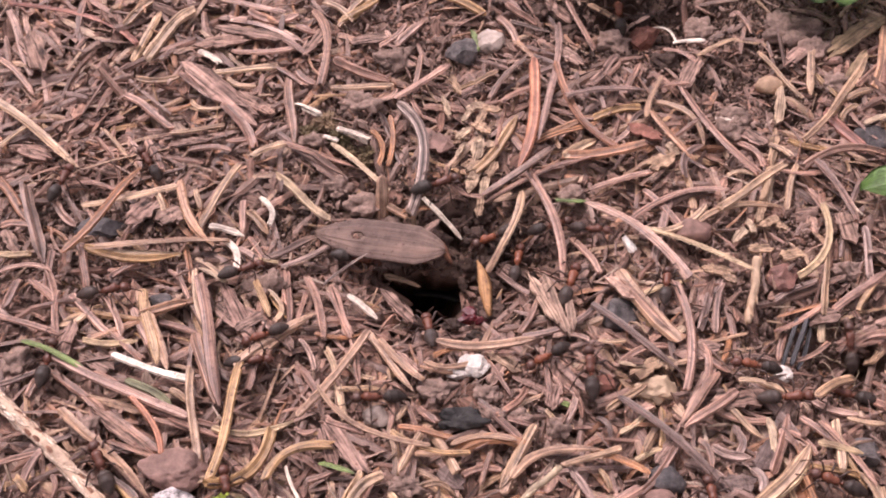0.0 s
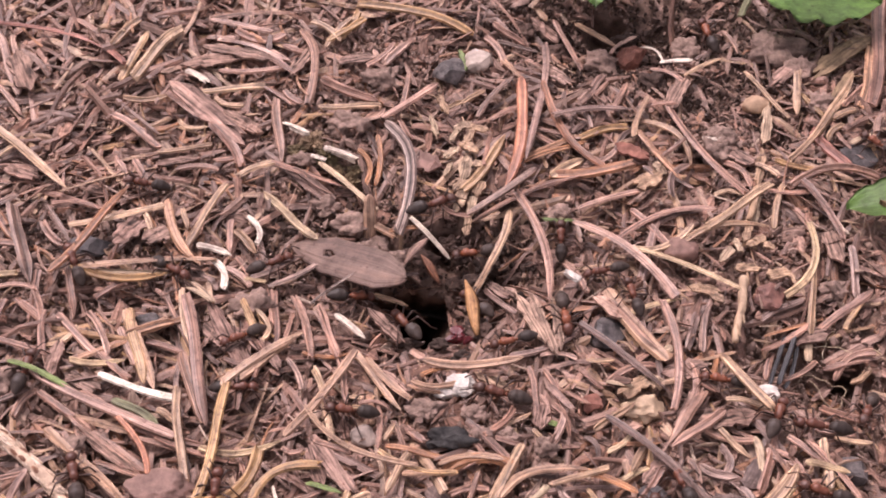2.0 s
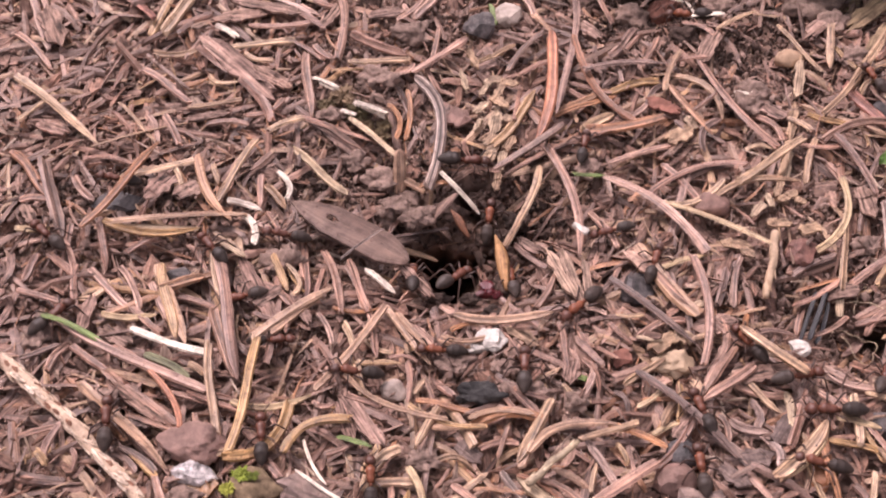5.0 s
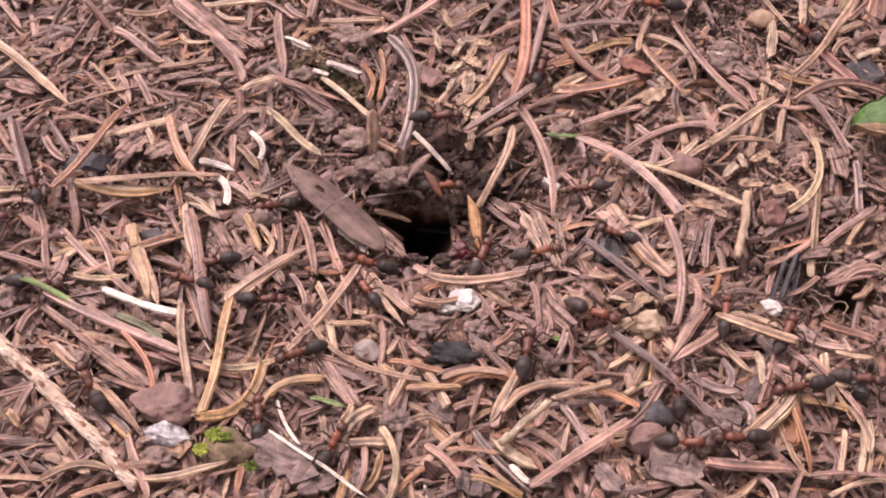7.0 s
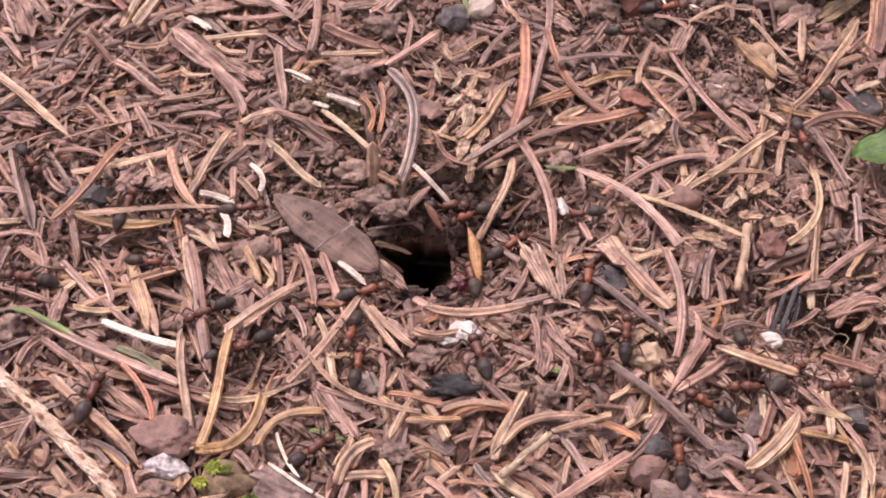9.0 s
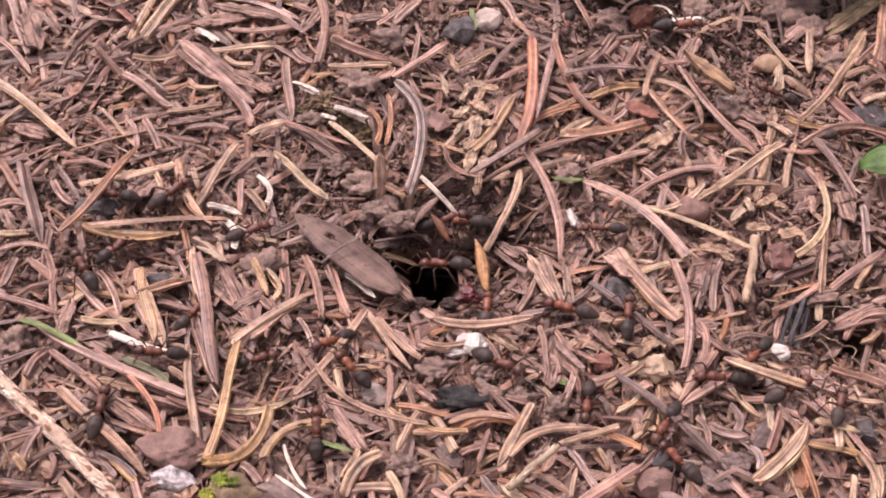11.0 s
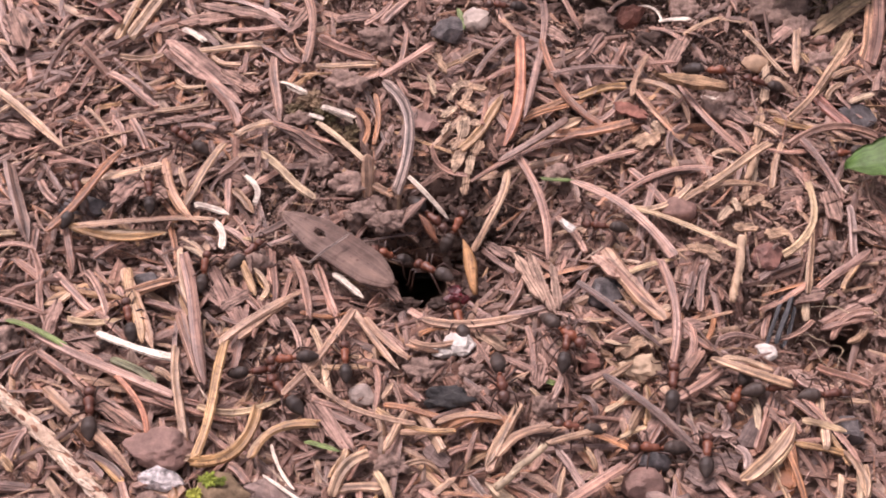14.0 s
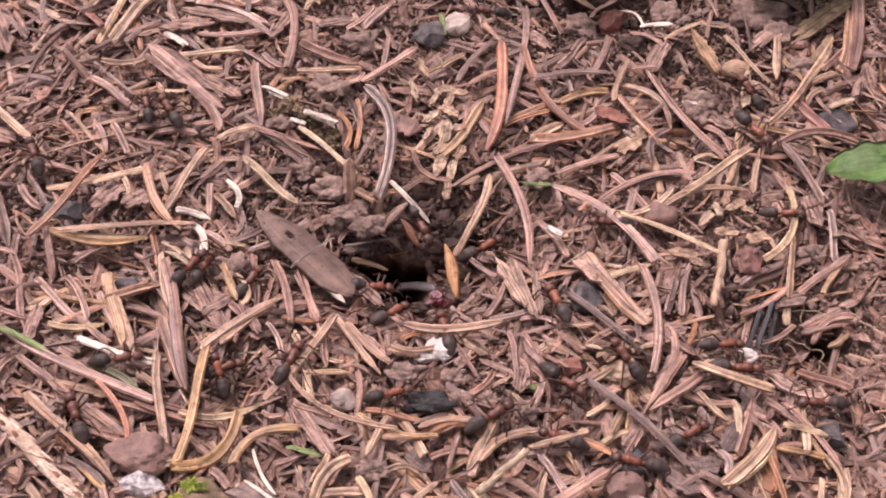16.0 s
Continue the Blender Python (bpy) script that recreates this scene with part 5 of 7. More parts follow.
stone("stone", -45.8, -11.6, 0.7, 2.46, 1.49, 1.19, SLATE, "small dark stone under pale needles", "stone", 0, 0.18, 5, 3)
stone("stone", 76.9, 24.2, 1.2, 3.39, 2.67, 2.13, SLATE, "dark stone at the litter edge", "stone", 0, 0.18, 5, 3)
stone("stone", -40.2, -48.6, 1.9, 3.1, 2.4, 1.9, SILVER, "crumpled silvery stone chip", "stone", 0, 0.3, 9, 3)
stone("moss_lump", -31.0, -51.6, 2.0, 4.27, 2.87, 2.30, OLD_MOSS, "small log crumb overgrown with old moss", "moss", 0, 0.35, 0, 3)
moss(-32.0, -50.0, 4.4, 1.25, MOSS, "tuft of bright yellow-green moss")
moss(-33.9, -52.3, 4.2, 1.1, PALE_MOSS, "tuft of bright yellow-green moss")
moss(-26.3, -55.5, 5.2, 1.0, MOSS, "tuft of bright yellow-green moss")
moss(-30.3, -50.4, 4.6, 0.8, MOSS, "tuft of bright yellow-green moss")
moss(-21.2, 27.8, 1.4, 2.2, OLD_MOSS, "tuft of dull olive moss among needles")
moss(-18.3, 24.5, 1.3, 2.1, OLD_MOSS, "tuft of dull olive moss among needles")
moss(-14.4, 19.8, -0.3, 1.6, OLD_MOSS, "tuft of dull olive moss among needles")
moss(-24.2, 25.9, 1.0, 1.6, OLD_MOSS, "tuft of dull olive moss among needles")
moss(-13.7, 21.8, 0.4, 1.3, OLD_MOSS, "tuft of dull olive moss among needles")
moss(-16.7, 21.8, 0.4, 1.4, OLD_MOSS, "tuft of dull olive moss among needles")
stone("seed", 33.6, -44.8, 1.1, 2.96, 2.47, 1.97, SLATE, "dark rounded seed lying on the litter", "seed", 0, 0.1, 1, 3)
stone("conifer_bud", 31.9, -49.4, 0.9, 3.19, 2.81, 2.25, ROSE, "rosy-brown bud ball on the litter", "bud", 0, 0.18, 2, 3)
stone("resin_drop", 53.3, -48.6, 1.1, 1.58, 2.39, 1.26, RESIN, "amber-orange drop of resin between needles", "resin", 0, 0.18, 2, 3)
flake("bark_chip", -40.0, 33.5, 3.2, 20.6, 4.8, -46, BARK, "torn pinkish-brown bark chip on the mound", "bark chip", -1, 0, 0.06, 0.5)
flake("bark_chip", -36.3, 50.1, 2.4, 13.4, 2.6, -15, BARK, "torn pinkish-brown bark chip on the mound", "bark chip", 1, 0, 0.06, 0.5)
flake("bark_chip", -41.4, 48.0, 2.3, 9.0, 3.3, 14, BARK, "torn pinkish-brown bark chip on the mound", "bark chip", -6, 0, 0.06, 0.5)
flake("bark_chip", -76.1, 44.6, 3.3, 11.3, 4.6, -67, BARK, "torn pinkish-brown bark chip on the mound", "bark chip", 2, 0, 0.06, 0.5)
flake("bark_chip", -14.7, -39.5, 2.1, 11.9, 3.1, -58, BARK, "torn pinkish-brown bark chip on the mound", "bark chip", 4, 0, 0.06, 0.5)
flake("bark_chip", -17.5, -39.2, 1.6, 7.1, 2.6, -69, BARK, "torn pinkish-brown bark chip on the mound", "bark chip", -4, 0, 0.06, 0.5)
flake("bark_chip", 46.0, -31.2, 2.5, 8.0, 3.9, 3, BARK, "torn pinkish-brown bark chip on the mound", "bark chip", 5, 0, 0.06, 0.5)
flake("bark_chip", 40.2, -29.1, 1.6, 9.9, 2.3, 59, BARK, "torn pinkish-brown bark chip on the mound", "bark chip", 1, 0, 0.06, 0.5)
flake("bark_chip", 40.5, -21.9, 1.9, 7.0, 3.8, 12, BARK, "torn pinkish-brown bark chip on the mound", "bark chip", -0, 0, 0.06, 0.5)
flake("bark_chip", -51.3, 5.8, 3.3, 6.0, 4.5, 46, BARK, "torn pinkish-brown bark chip on the mound", "bark chip", 8, 0, 0.06, 0.5)
flake("bark_chip", -55.0, -23.8, 1.5, 6.1, 3.0, -32, BARK, "torn pinkish-brown bark chip on the mound", "bark chip", 0, 0, 0.06, 0.5)
flake("bark_chip", 27.8, 22.1, 1.2, 6.0, 3.0, 16, BARK, "torn pinkish-brown bark chip on the mound", "bark chip", 13, 0, 0.06, 0.5)
flake("bark_chip", 11.7, -1.6, -4.0, 5.5, 2.1, -42, BARK, "torn pinkish-brown bark chip on the mound", "bark chip", 8, 0, 0.06, 0.5)
flake("bark_chip", 55.1, 24.3, 1.8, 6.5, 3.5, -46, BARK, "torn pinkish-brown bark chip on the mound", "bark chip", 5, 0, 0.06, 0.5)
flake("bark_chip", -49.4, -36.9, 2.6, 10.3, 2.3, -37, BARK, "torn pinkish-brown bark chip on the mound", "bark chip", -5, 0, 0.06, 0.5)
flake("bark_chip", -25.5, -19.6, 3.3, 6.1, 2.0, -60, BARK, "torn pinkish-brown bark chip on the mound", "bark chip", -6, 0, 0.06, 0.5)
flake("bark_chip", 8.6, -25.2, 0.4, 6.2, 2.3, 68, BARK, "torn pinkish-brown bark chip on the mound", "bark chip", -18, 0, 0.06, 0.5)
flake("bark_chip", 67.2, 45.0, 2.7, 9.9, 3.3, 46, BARK, "torn pinkish-brown bark chip on the mound", "bark chip", -2, 0, 0.06, 0.5)
flake("bark_chip", -60.1, -19.6, 1.7, 6.4, 2.4, 83, BARK, "torn pinkish-brown bark chip on the mound", "bark chip", -2, 0, 0.06, 0.5)
flake("bark_chip", -44.7, 23.1, 1.7, 7.0, 2.0, 15, BARK, "torn pinkish-brown bark chip on the mound", "bark chip", -2, 0, 0.06, 0.5)
flake("bark_chip", 33.8, -40.6, 2.2, 5.6, 2.6, 49, BARK, "torn pinkish-brown bark chip on the mound", "bark chip", 4, 0, 0.06, 0.5)
flake("bark_chip", 61.7, -13.6, -0.5, 6.3, 3.3, 3, BARK, "torn pinkish-brown bark chip on the mound", "bark chip", 13, 0, 0.06, 0.5)
flake("bark_chip", 17.2, -30.2, 1.7, 4.6, 2.7, 79, BARK, "torn pinkish-brown bark chip on the mound", "bark chip", 5, 0, 0.06, 0.5)
flake("bark_chip", -46.3, 4.7, 3.4, 4.7, 3.9, 25, BARK, "torn pinkish-brown bark chip on the mound", "bark chip", 1, 0, 0.06, 0.5)
flake("bark_chip", -72.3, 20.1, 2.0, 6.2, 3.1, -19, BARK, "torn pinkish-brown bark chip on the mound", "bark chip", -8, 0, 0.06, 0.5)
flake("bark_chip", -34.1, 31.4, 3.1, 7.7, 2.7, -32, BARK, "torn pinkish-brown bark chip on the mound", "bark chip", -7, 0, 0.06, 0.5)
flake("bark_chip", -14.3, 48.8, 1.9, 7.5, 2.6, 5, BARK, "torn pinkish-brown bark chip on the mound", "bark chip", 8, 0, 0.06, 0.5)
flake("bark_chip", -24.0, 49.1, 1.6, 10.3, 2.6, 70, BARK, "torn pinkish-brown bark chip on the mound", "bark chip", -13, 0, 0.06, 0.5)
flake("bark_chip", 23.0, 62.5, -3.6, 6.7, 3.0, -30, BARK, "torn pinkish-brown bark chip on the mound", "bark chip", -27, 0, 0.06, 0.5)
flake("bark_chip", 45.6, 39.8, 1.9, 8.5, 3.2, 62, BARK, "torn pinkish-brown bark chip on the mound", "bark chip", 1, 0, 0.06, 0.5)
flake("bark_chip", 24.0, 45.2, 1.0, 5.8, 3.2, -42, BARK, "torn pinkish-brown bark chip on the mound", "bark chip", 1, 0, 0.06, 0.5)
flake("bark_chip", 68.3, 2.6, 3.1, 6.2, 3.4, -78, BARK, "torn pinkish-brown bark chip on the mound", "bark chip", -12, 0, 0.06, 0.5)
flake("bark_chip", -72.8, 0.2, 1.5, 6.5, 2.2, -58, BARK, "torn pinkish-brown bark chip on the mound", "bark chip", 3, 0, 0.06, 0.5)
flake("bark_chip", -34.1, -15.6, 2.4, 7.0, 3.1, -47, BARK, "torn pinkish-brown bark chip on the mound", "bark chip", 9, 0, 0.06, 0.5)
flake("bark_chip", -31.1, -17.3, 3.2, 5.4, 2.7, 33, BARK, "torn pinkish-brown bark chip on the mound", "bark chip", 6, 0, 0.06, 0.5)
flake("bark_chip", -5.7, -23.8, 1.5, 5.4, 1.6, -49, BARK, "torn pinkish-brown bark chip on the mound", "bark chip", 9, 0, 0.06, 0.5)
flake("bark_chip", -40.2, -0.4, 2.2, 4.9, 1.7, -54, BARK, "torn pinkish-brown bark chip on the mound", "bark chip", 3, 0, 0.06, 0.5)
flake("bark_chip", -21.9, -53.4, 3.3, 10.0, 6.4, -20, GREYBARK, "flat greyish-brown bark flake on the mound", "bark chip", -4, 0, 0.06, 0.5)
flake("bark_chip", 35.0, -54.3, 2.7, 9.3, 6.4, -15, GREYBARK, "flat greyish-brown bark flake on the mound", "bark chip", 6, 0, 0.06, 0.5)
flake("bark_chip", 5.5, -57.1, 2.2, 5.4, 3.7, -17, GREYBARK, "flat greyish-brown bark flake on the mound", "bark chip", -11, 0, 0.06, 0.5)
flake("bark_chip", 43.8, -46.1, 2.5, 5.3, 3.5, 13, GREYBARK, "flat greyish-brown bark flake on the mound", "bark chip", -3, 0, 0.06, 0.5)
flake("bark_chip", -10.5, -54.8, 1.6, 5.0, 2.5, 72, GREYBARK, "flat greyish-brown bark flake on the mound", "bark chip", 8, 0, 0.06, 0.5)
flake("bark_chip", 25.3, -56.6, 3.3, 5.6, 3.3, -61, GREYBARK, "flat greyish-brown bark flake on the mound", "bark chip", 14, 0, 0.06, 0.5)
flake("bark_chip", -16.9, -56.9, 2.3, 6.0, 3.3, 29, GREYBARK, "flat greyish-brown bark flake on the mound", "bark chip", -13, 0, 0.06, 0.5)
flake("bark_chip", -48.4, -40.1, 2.2, 5.0, 2.3, 16, GREYBARK, "flat greyish-brown bark flake on the mound", "bark chip", -7, 0, 0.06, 0.5)
flake("bark_chip", 1.1, -45.0, 2.2, 5.1, 2.6, -39, GREYBARK, "flat greyish-brown bark flake on the mound", "bark chip", -10, 0, 0.06, 0.5)
flake("bark_chip", 48.8, -41.0, 2.0, 5.8, 3.5, 57, GREYBARK, "flat greyish-brown bark flake on the mound", "bark chip", 3, 0, 0.06, 0.5)
flake("bark_chip", 40.0, -49.2, 3.1, 5.6, 2.9, -41, GREYBARK, "flat greyish-brown bark flake on the mound", "bark chip", 10, 0, 0.06, 0.5)
flake("bud_scale", 2.3, 36.6, 2.2, 4.8, 1.4, -65, HUSK, "cream-coloured torn scale on the litter", "bud scale", -8, 0, 0.14, 0.4)
flake("bud_scale", 0.6, 32.2, 1.1, 4.6, 1.2, -72, HUSK, "cream-coloured torn scale on the litter", "bud scale", -14, 0, 0.14, 0.4)
flake("bud_scale", 5.8, 32.0, 1.3, 3.6, 1.9, 23, HUSK, "cream-coloured torn scale on the litter", "bud scale", 4, 0, 0.14, 0.4)
flake("bud_scale", 8.3, 31.4, 1.4, 4.2, 1.7, -17, HUSK, "cream-coloured torn scale on the litter", "bud scale", 4, 0, 0.14, 0.4)
flake("bud_scale", 7.0, 29.6, 1.4, 4.1, 1.6, 74, HUSK, "cream-coloured torn scale on the litter", "bud scale", 0, 0, 0.14, 0.4)
flake("bud_scale", 6.9, 26.7, 1.5, 4.6, 2.2, -47, HUSK, "cream-coloured torn scale on the litter", "bud scale", 11, 0, 0.14, 0.4)
flake("bud_scale", 4.2, 30.0, 0.9, 2.7, 1.2, 53, HUSK, "cream-coloured torn scale on the litter", "bud scale", 10, 0, 0.14, 0.4)
flake("bud_scale", 6.2, 21.9, 1.2, 5.2, 2.4, 81, HUSK, "cream-coloured torn scale on the litter", "bud scale", 9, 0, 0.14, 0.4)
flake("bud_scale", 5.4, 18.8, 0.4, 3.6, 1.6, 42, HUSK, "cream-coloured torn scale on the litter", "bud scale", 10, 0, 0.14, 0.4)
flake("bud_scale", 7.2, 14.8, -1.0, 4.3, 1.6, 80, HUSK, "cream-coloured torn scale on the litter", "bud scale", 19, 0, 0.14, 0.4)
flake("bud_scale", 6.5, 11.5, -2.0, 4.9, 1.6, 82, HUSK, "cream-coloured torn scale on the litter", "bud scale", 13, 0, 0.14, 0.4)
flake("bud_scale", 8.6, 22.4, 1.7, 2.4, 1.6, -7, HUSK, "cream-coloured torn scale on the litter", "bud scale", 8, 0, 0.14, 0.4)
flake("bud_scale", 3.1, 22.0, 0.7, 3.2, 1.0, 66, HUSK, "cream-coloured torn scale on the litter", "bud scale", 2, 0, 0.14, 0.4)
flake("bud_scale", 10.0, -22.7, -0.1, 6.3, 2.4, -41, HUSK, "cream-coloured torn scale on the litter", "bud scale", 9, 0, 0.14, 0.4)
flake("bud_scale", 45.6, -5.5, 1.4, 4.8, 2.1, -21, HUSK, "cream-coloured torn scale on the litter", "bud scale", 7, 0, 0.14, 0.4)
flake("bud_scale", 47.4, -7.3, 1.6, 2.8, 1.7, -39, HUSK, "cream-coloured torn scale on the litter", "bud scale", 1, 0, 0.14, 0.4)
flake("bud_scale", 32.2, -25.0, 1.8, 6.1, 2.7, 35, HUSK, "cream-coloured torn scale on the litter", "bud scale", -4, 0, 0.14, 0.4)
flake("bud_scale", 35.4, -23.8, 1.6, 3.5, 2.7, -20, HUSK, "cream-coloured torn scale on the litter", "bud scale", -6, 0, 0.14, 0.4)
flake("bud_scale", 50.0, 1.1, 2.6, 3.7, 1.7, 50, HUSK, "cream-coloured torn scale on the litter", "bud scale", 8, 0, 0.14, 0.4)
flake("bud_scale", 55.4, 3.9, 2.6, 4.5, 1.8, 27, HUSK, "cream-coloured torn scale on the litter", "bud scale", -5, 0, 0.14, 0.4)
flake("bud_scale", 54.0, 5.6, 2.6, 4.0, 1.6, 68, HUSK, "cream-coloured torn scale on the litter", "bud scale", -3, 0, 0.14, 0.4)
flake("bud_scale", 57.4, 2.9, 2.6, 2.3, 1.4, -28, HUSK, "cream-coloured torn scale on the litter", "bud scale", 2, 0, 0.14, 0.4)
flake("bud_scale", 52.1, 2.8, 2.8, 2.9, 1.4, -72, HUSK, "cream-coloured torn scale on the litter", "bud scale", 0, 0, 0.14, 0.4)
flake("bud_scale", 38.5, 17.8, 2.4, 4.7, 3.6, 21, HUSK, "cream-coloured torn scale on the litter", "bud scale", 6, 0, 0.14, 0.4)
flake("bud_scale", 40.5, 20.5, 2.8, 3.0, 2.0, -43, HUSK, "cream-coloured torn scale on the litter", "bud scale", -12, 0, 0.14, 0.4)
flake("bud_scale", 5.1, 15.7, -0.5, 4.3, 2.4, 70, HUSK, "cream-coloured torn scale on the litter", "bud scale", 16, 0, 0.14, 0.4)
flake("bud_scale", 3.7, 26.1, 0.6, 3.2, 1.8, 43, HUSK, "cream-coloured torn scale on the litter", "bud scale", 9, 0, 0.14, 0.4)
flake("bud_scale", 57.9, -3.4, 3.0, 4.1, 2.5, 16, HUSK, "cream-coloured torn scale on the litter", "bud scale", -5, 0, 0.14, 0.4)
flake("bud_scale", 8.6, 17.7, 0.2, 3.1, 2.0, 59, HUSK, "cream-coloured torn scale on the litter", "bud scale", 21, 0, 0.14, 0.4)
flake("bud_scale", 32.1, 1.3, 1.6, 2.1, 1.0, -0, HUSK, "cream-coloured torn scale on the litter", "bud scale", 0, 0, 0.14, 0.4)
flake("bud_scale", 52.9, -2.2, 3.0, 4.2, 1.9, -6, HUSK, "cream-coloured torn scale on the litter", "bud scale", 8, 0, 0.14, 0.4)
flake("bud_scale", 37.5, -18.8, 2.9, 2.8, 1.6, 20, HUSK, "cream-coloured torn scale on the litter", "bud scale", 5, 0, 0.14, 0.4)
flake("splinter", 16.5, -11.1, 0.8, 13.4, 2.2, -72, FAN, "pale fanned splinter of a broken scale", "splinter", 17, 0, 0.06, 0.5)
flake("splinter", 18.5, -12.8, 1.3, 14.1, 2.0, -78, FAN, "pale fanned splinter of a broken scale", "splinter", 13, 0, 0.06, 0.5)
flake("splinter", 20.7, -12.5, 1.2, 10.4, 1.7, -87, FAN, "pale fanned splinter of a broken scale", "splinter", 10, 0, 0.06, 0.5)
flake("bark_chip", -32.7, -15.9, 2.7, 14.6, 3.3, -63, BARK, "torn pinkish-brown bark chip on the mound", "bark chip", 1, 0, 0.06, 0.5)
clod(-41.0, -52.6, 1.6, 3.6, 2.4, 1.6)
flake("bark_chip", -9.2, 1.3, -6.3, 5.8, 1.6, 30, GREYBARK, "flat greyish-brown bark flake on the mound", "bark chip", -22, 0, 0.06, 0.5)
flake("bud_scale", -1.4, 24.6, 0.3, 6.6, 4.7, -26, ROSE, "reddish bud scale beside the burrow", "bud scale", -0, 0, 0.06, 0.5)
flake("bark_chip", 35.8, 24.2, 3.2, 6.0, 2.9, -29, RED, "dark red bark chip on needles", "bark chip", 2, 0, 0.06, 0.5)
flake("wood_splinter", 78.2, 49.7, 2.2, 16.1, 4.5, 42, WOOD, "dull yellowish splinter of wood", "wood splinter", -2, 0, 0.06, 0.5)
flake("wood_splinter", 76.6, 41.1, 2.4, 9.6, 2.2, 60, WOOD, "dull yellowish splinter of wood", "wood splinter", -4, 0, 0.06, 0.5)
flake("husk", 29.2, -9.8, 2.5, 6.2, 2.4, -48, STRAWP, "pale pinkish husk at the end of a needle", "husk", 7, 0, 0.06, 0.5)


flake("bark_strip", 61.4, 32.5, 1.4, 9.9, 2.2, -102, HUSK, "cream-coloured strip of torn bark", "bark strip", 1, 0, 0.06, 0.5)
flake("bark_strip", 58.5, 20.9, 2.2, 10.1, 1.8, -105, HUSK, "cream-coloured strip of torn bark", "bark strip", 6, 0, 0.06, 0.5)
flake("bark_strip", 56.7, 12.6, 2.1, 8.7, 1.5, -102, HUSK, "cream-coloured strip of torn bark", "bark strip", -5, 0, 0.06, 0.5)
flake("resin_crumb", -38.6, -50.6, 1.5, 4.8, 3.6, 6, AMBER, "glassy amber-brown crumb beside moss", "resin", -2, 0, 0.06, 1.6)


PITH = fibre("twig_scar", [(0.27, 0.125, 0.08), (0.34, 0.17, 0.11)], 0.5, 0.0, 0.7, 0.3, 0.8)
SCAR = fibre("twig_cushion", [(0.76, 0.59, 0.45), (0.64, 0.46, 0.33), (0.80, 0.65, 0.52)], 0.6, 0.0, 0.6, 0.35, 0.9)


def twig(x, y, z, length, yaw, radius, tilt, material, label, knobs, bow=0.0):
    """A bare twig: a crooked tapering stem with flat leaf cushions wound round it, each ending in a raised peg."""
    rnd = random.Random(int(length * 77 + x))
    bm = bmesh.new()
    steps, sides = max(10, int(length / 0.6)), 10
    rings = []
    middle = lambda u: Vector(((u - 0.5) * length, bow * (4 * u * (1 - u) - 0.5) + radius * noise.noise(Vector((u * 3, y, 4))), 0.4 * radius * noise.noise(Vector((u * 3, y, 9)))))
    for i in range(steps + 1):
        u = i / steps
        r = radius * (1.05 - 0.25 * u) * (1 + 0.14 * noise.noise(Vector((u * length * 0.8, x, 1)))) * (0.7 if i in (0, steps) else 1)
        rings.append([bm.verts.new((middle(u) + Vector((0, math.cos(a) * r, math.sin(a) * r * 0.9)) * (1 + 0.09 * noise.noise(Vector((u * length * 2.2, a * 1.5, 7))))) * MM) for a in np.linspace(0, 2 * np.pi, sides, endpoint=False)])
    for a, b in zip(rings, rings[1:]):
        for j in range(sides):
            bm.faces.new((a[j], a[(j + 1) % sides], b[(j + 1) % sides], b[j]))
    bm.faces.new(rings[0][::-1])
    bm.faces.new(rings[-1])
    ob = thing("twig", bm, material, pose(x * MM, y * MM, z * MM, 0, -tilt, yaw), label, "twig")
    pegs = []
    for v in range(3):  # a flat strip that swells into a blunt peg
        long, wide = radius * (2.6 + 0.5 * v), radius * (0.72 + 0.12 * v)
        path = np.array([(-0.5 * long, 0, -0.14 * radius), (-0.2 * long, 0, -0.02 * radius), (0.25 * long, 0.05 * wide * (v - 1), 0.06 * radius), (0.5 * long, 0.1 * wide * (v - 1), 0.13 * radius)]) * MM
        pegs.append(raw_mesh("leaf_cushion", *sweep(path, np.array([0.5, 1.0, 0.85, 0.35]) * wide * MM, ((-0.5, 0.0, 0.0), (-0.25, 0.3, 0.2), (0.25, 0.3, 0.4), (0.5, 0.0, 0.6), (0.0, -0.35, 0.8)), 0.2 * (v - 1)), SCAR if knobs > 50 else material, False))
    path = np.array([(-0.8, 0, 0.06), (-0.1, 0.05, 0.15), (0.6, -0.05, 0.1)]) * radius * MM
    pegs.append(raw_mesh("leaf_scar", *sweep(path, np.array([0.3, 0.65, 0.5]) * radius * MM, LITTER_RING), PITH, False))
    for i in range(knobs):
        u, a = (i + 0.5) / knobs, i * 2.4 + rnd.uniform(-0.35, 0.35)
        if rnd.random() < 0.16 or abs(u - 0.5) > 0.48:
            continue
        r = radius * (1.0 - 0.25 * u)
        k = new("leaf_cushion", pegs[rnd.randrange(3) if knobs < 50 or rnd.random() < 0.66 else 3])
        k.parent = ob
        k.matrix_basis = Matrix.Translation((middle(u) + Vector((0, math.cos(a) * r * 0.93, math.sin(a) * r * 0.85))) * MM) @ Matrix.Rotation(a - math.pi / 2, 4, "X") @ pose(0, 0, 0, 0, rnd.uniform(-8, 6), rnd.uniform(-14, 14) + 6)
    return ob


twig(-57.2, -43.3, 3.4, 40.1, -44.5, 1.08, -2, TWIG, "pale knobbly conifer twig with leaf cushions", 110, 0.8)
twig(51.0, -9.5, 1.2, 11.7, -98, 0.71, -19, CREAM, "cream-coloured bare twig stub standing in litter", 14)
twig(55.9, 11.6, 3.3, 7.4, -109, 0.70, -5, CREAM, "short cream-coloured twig stub on the litter", 8)
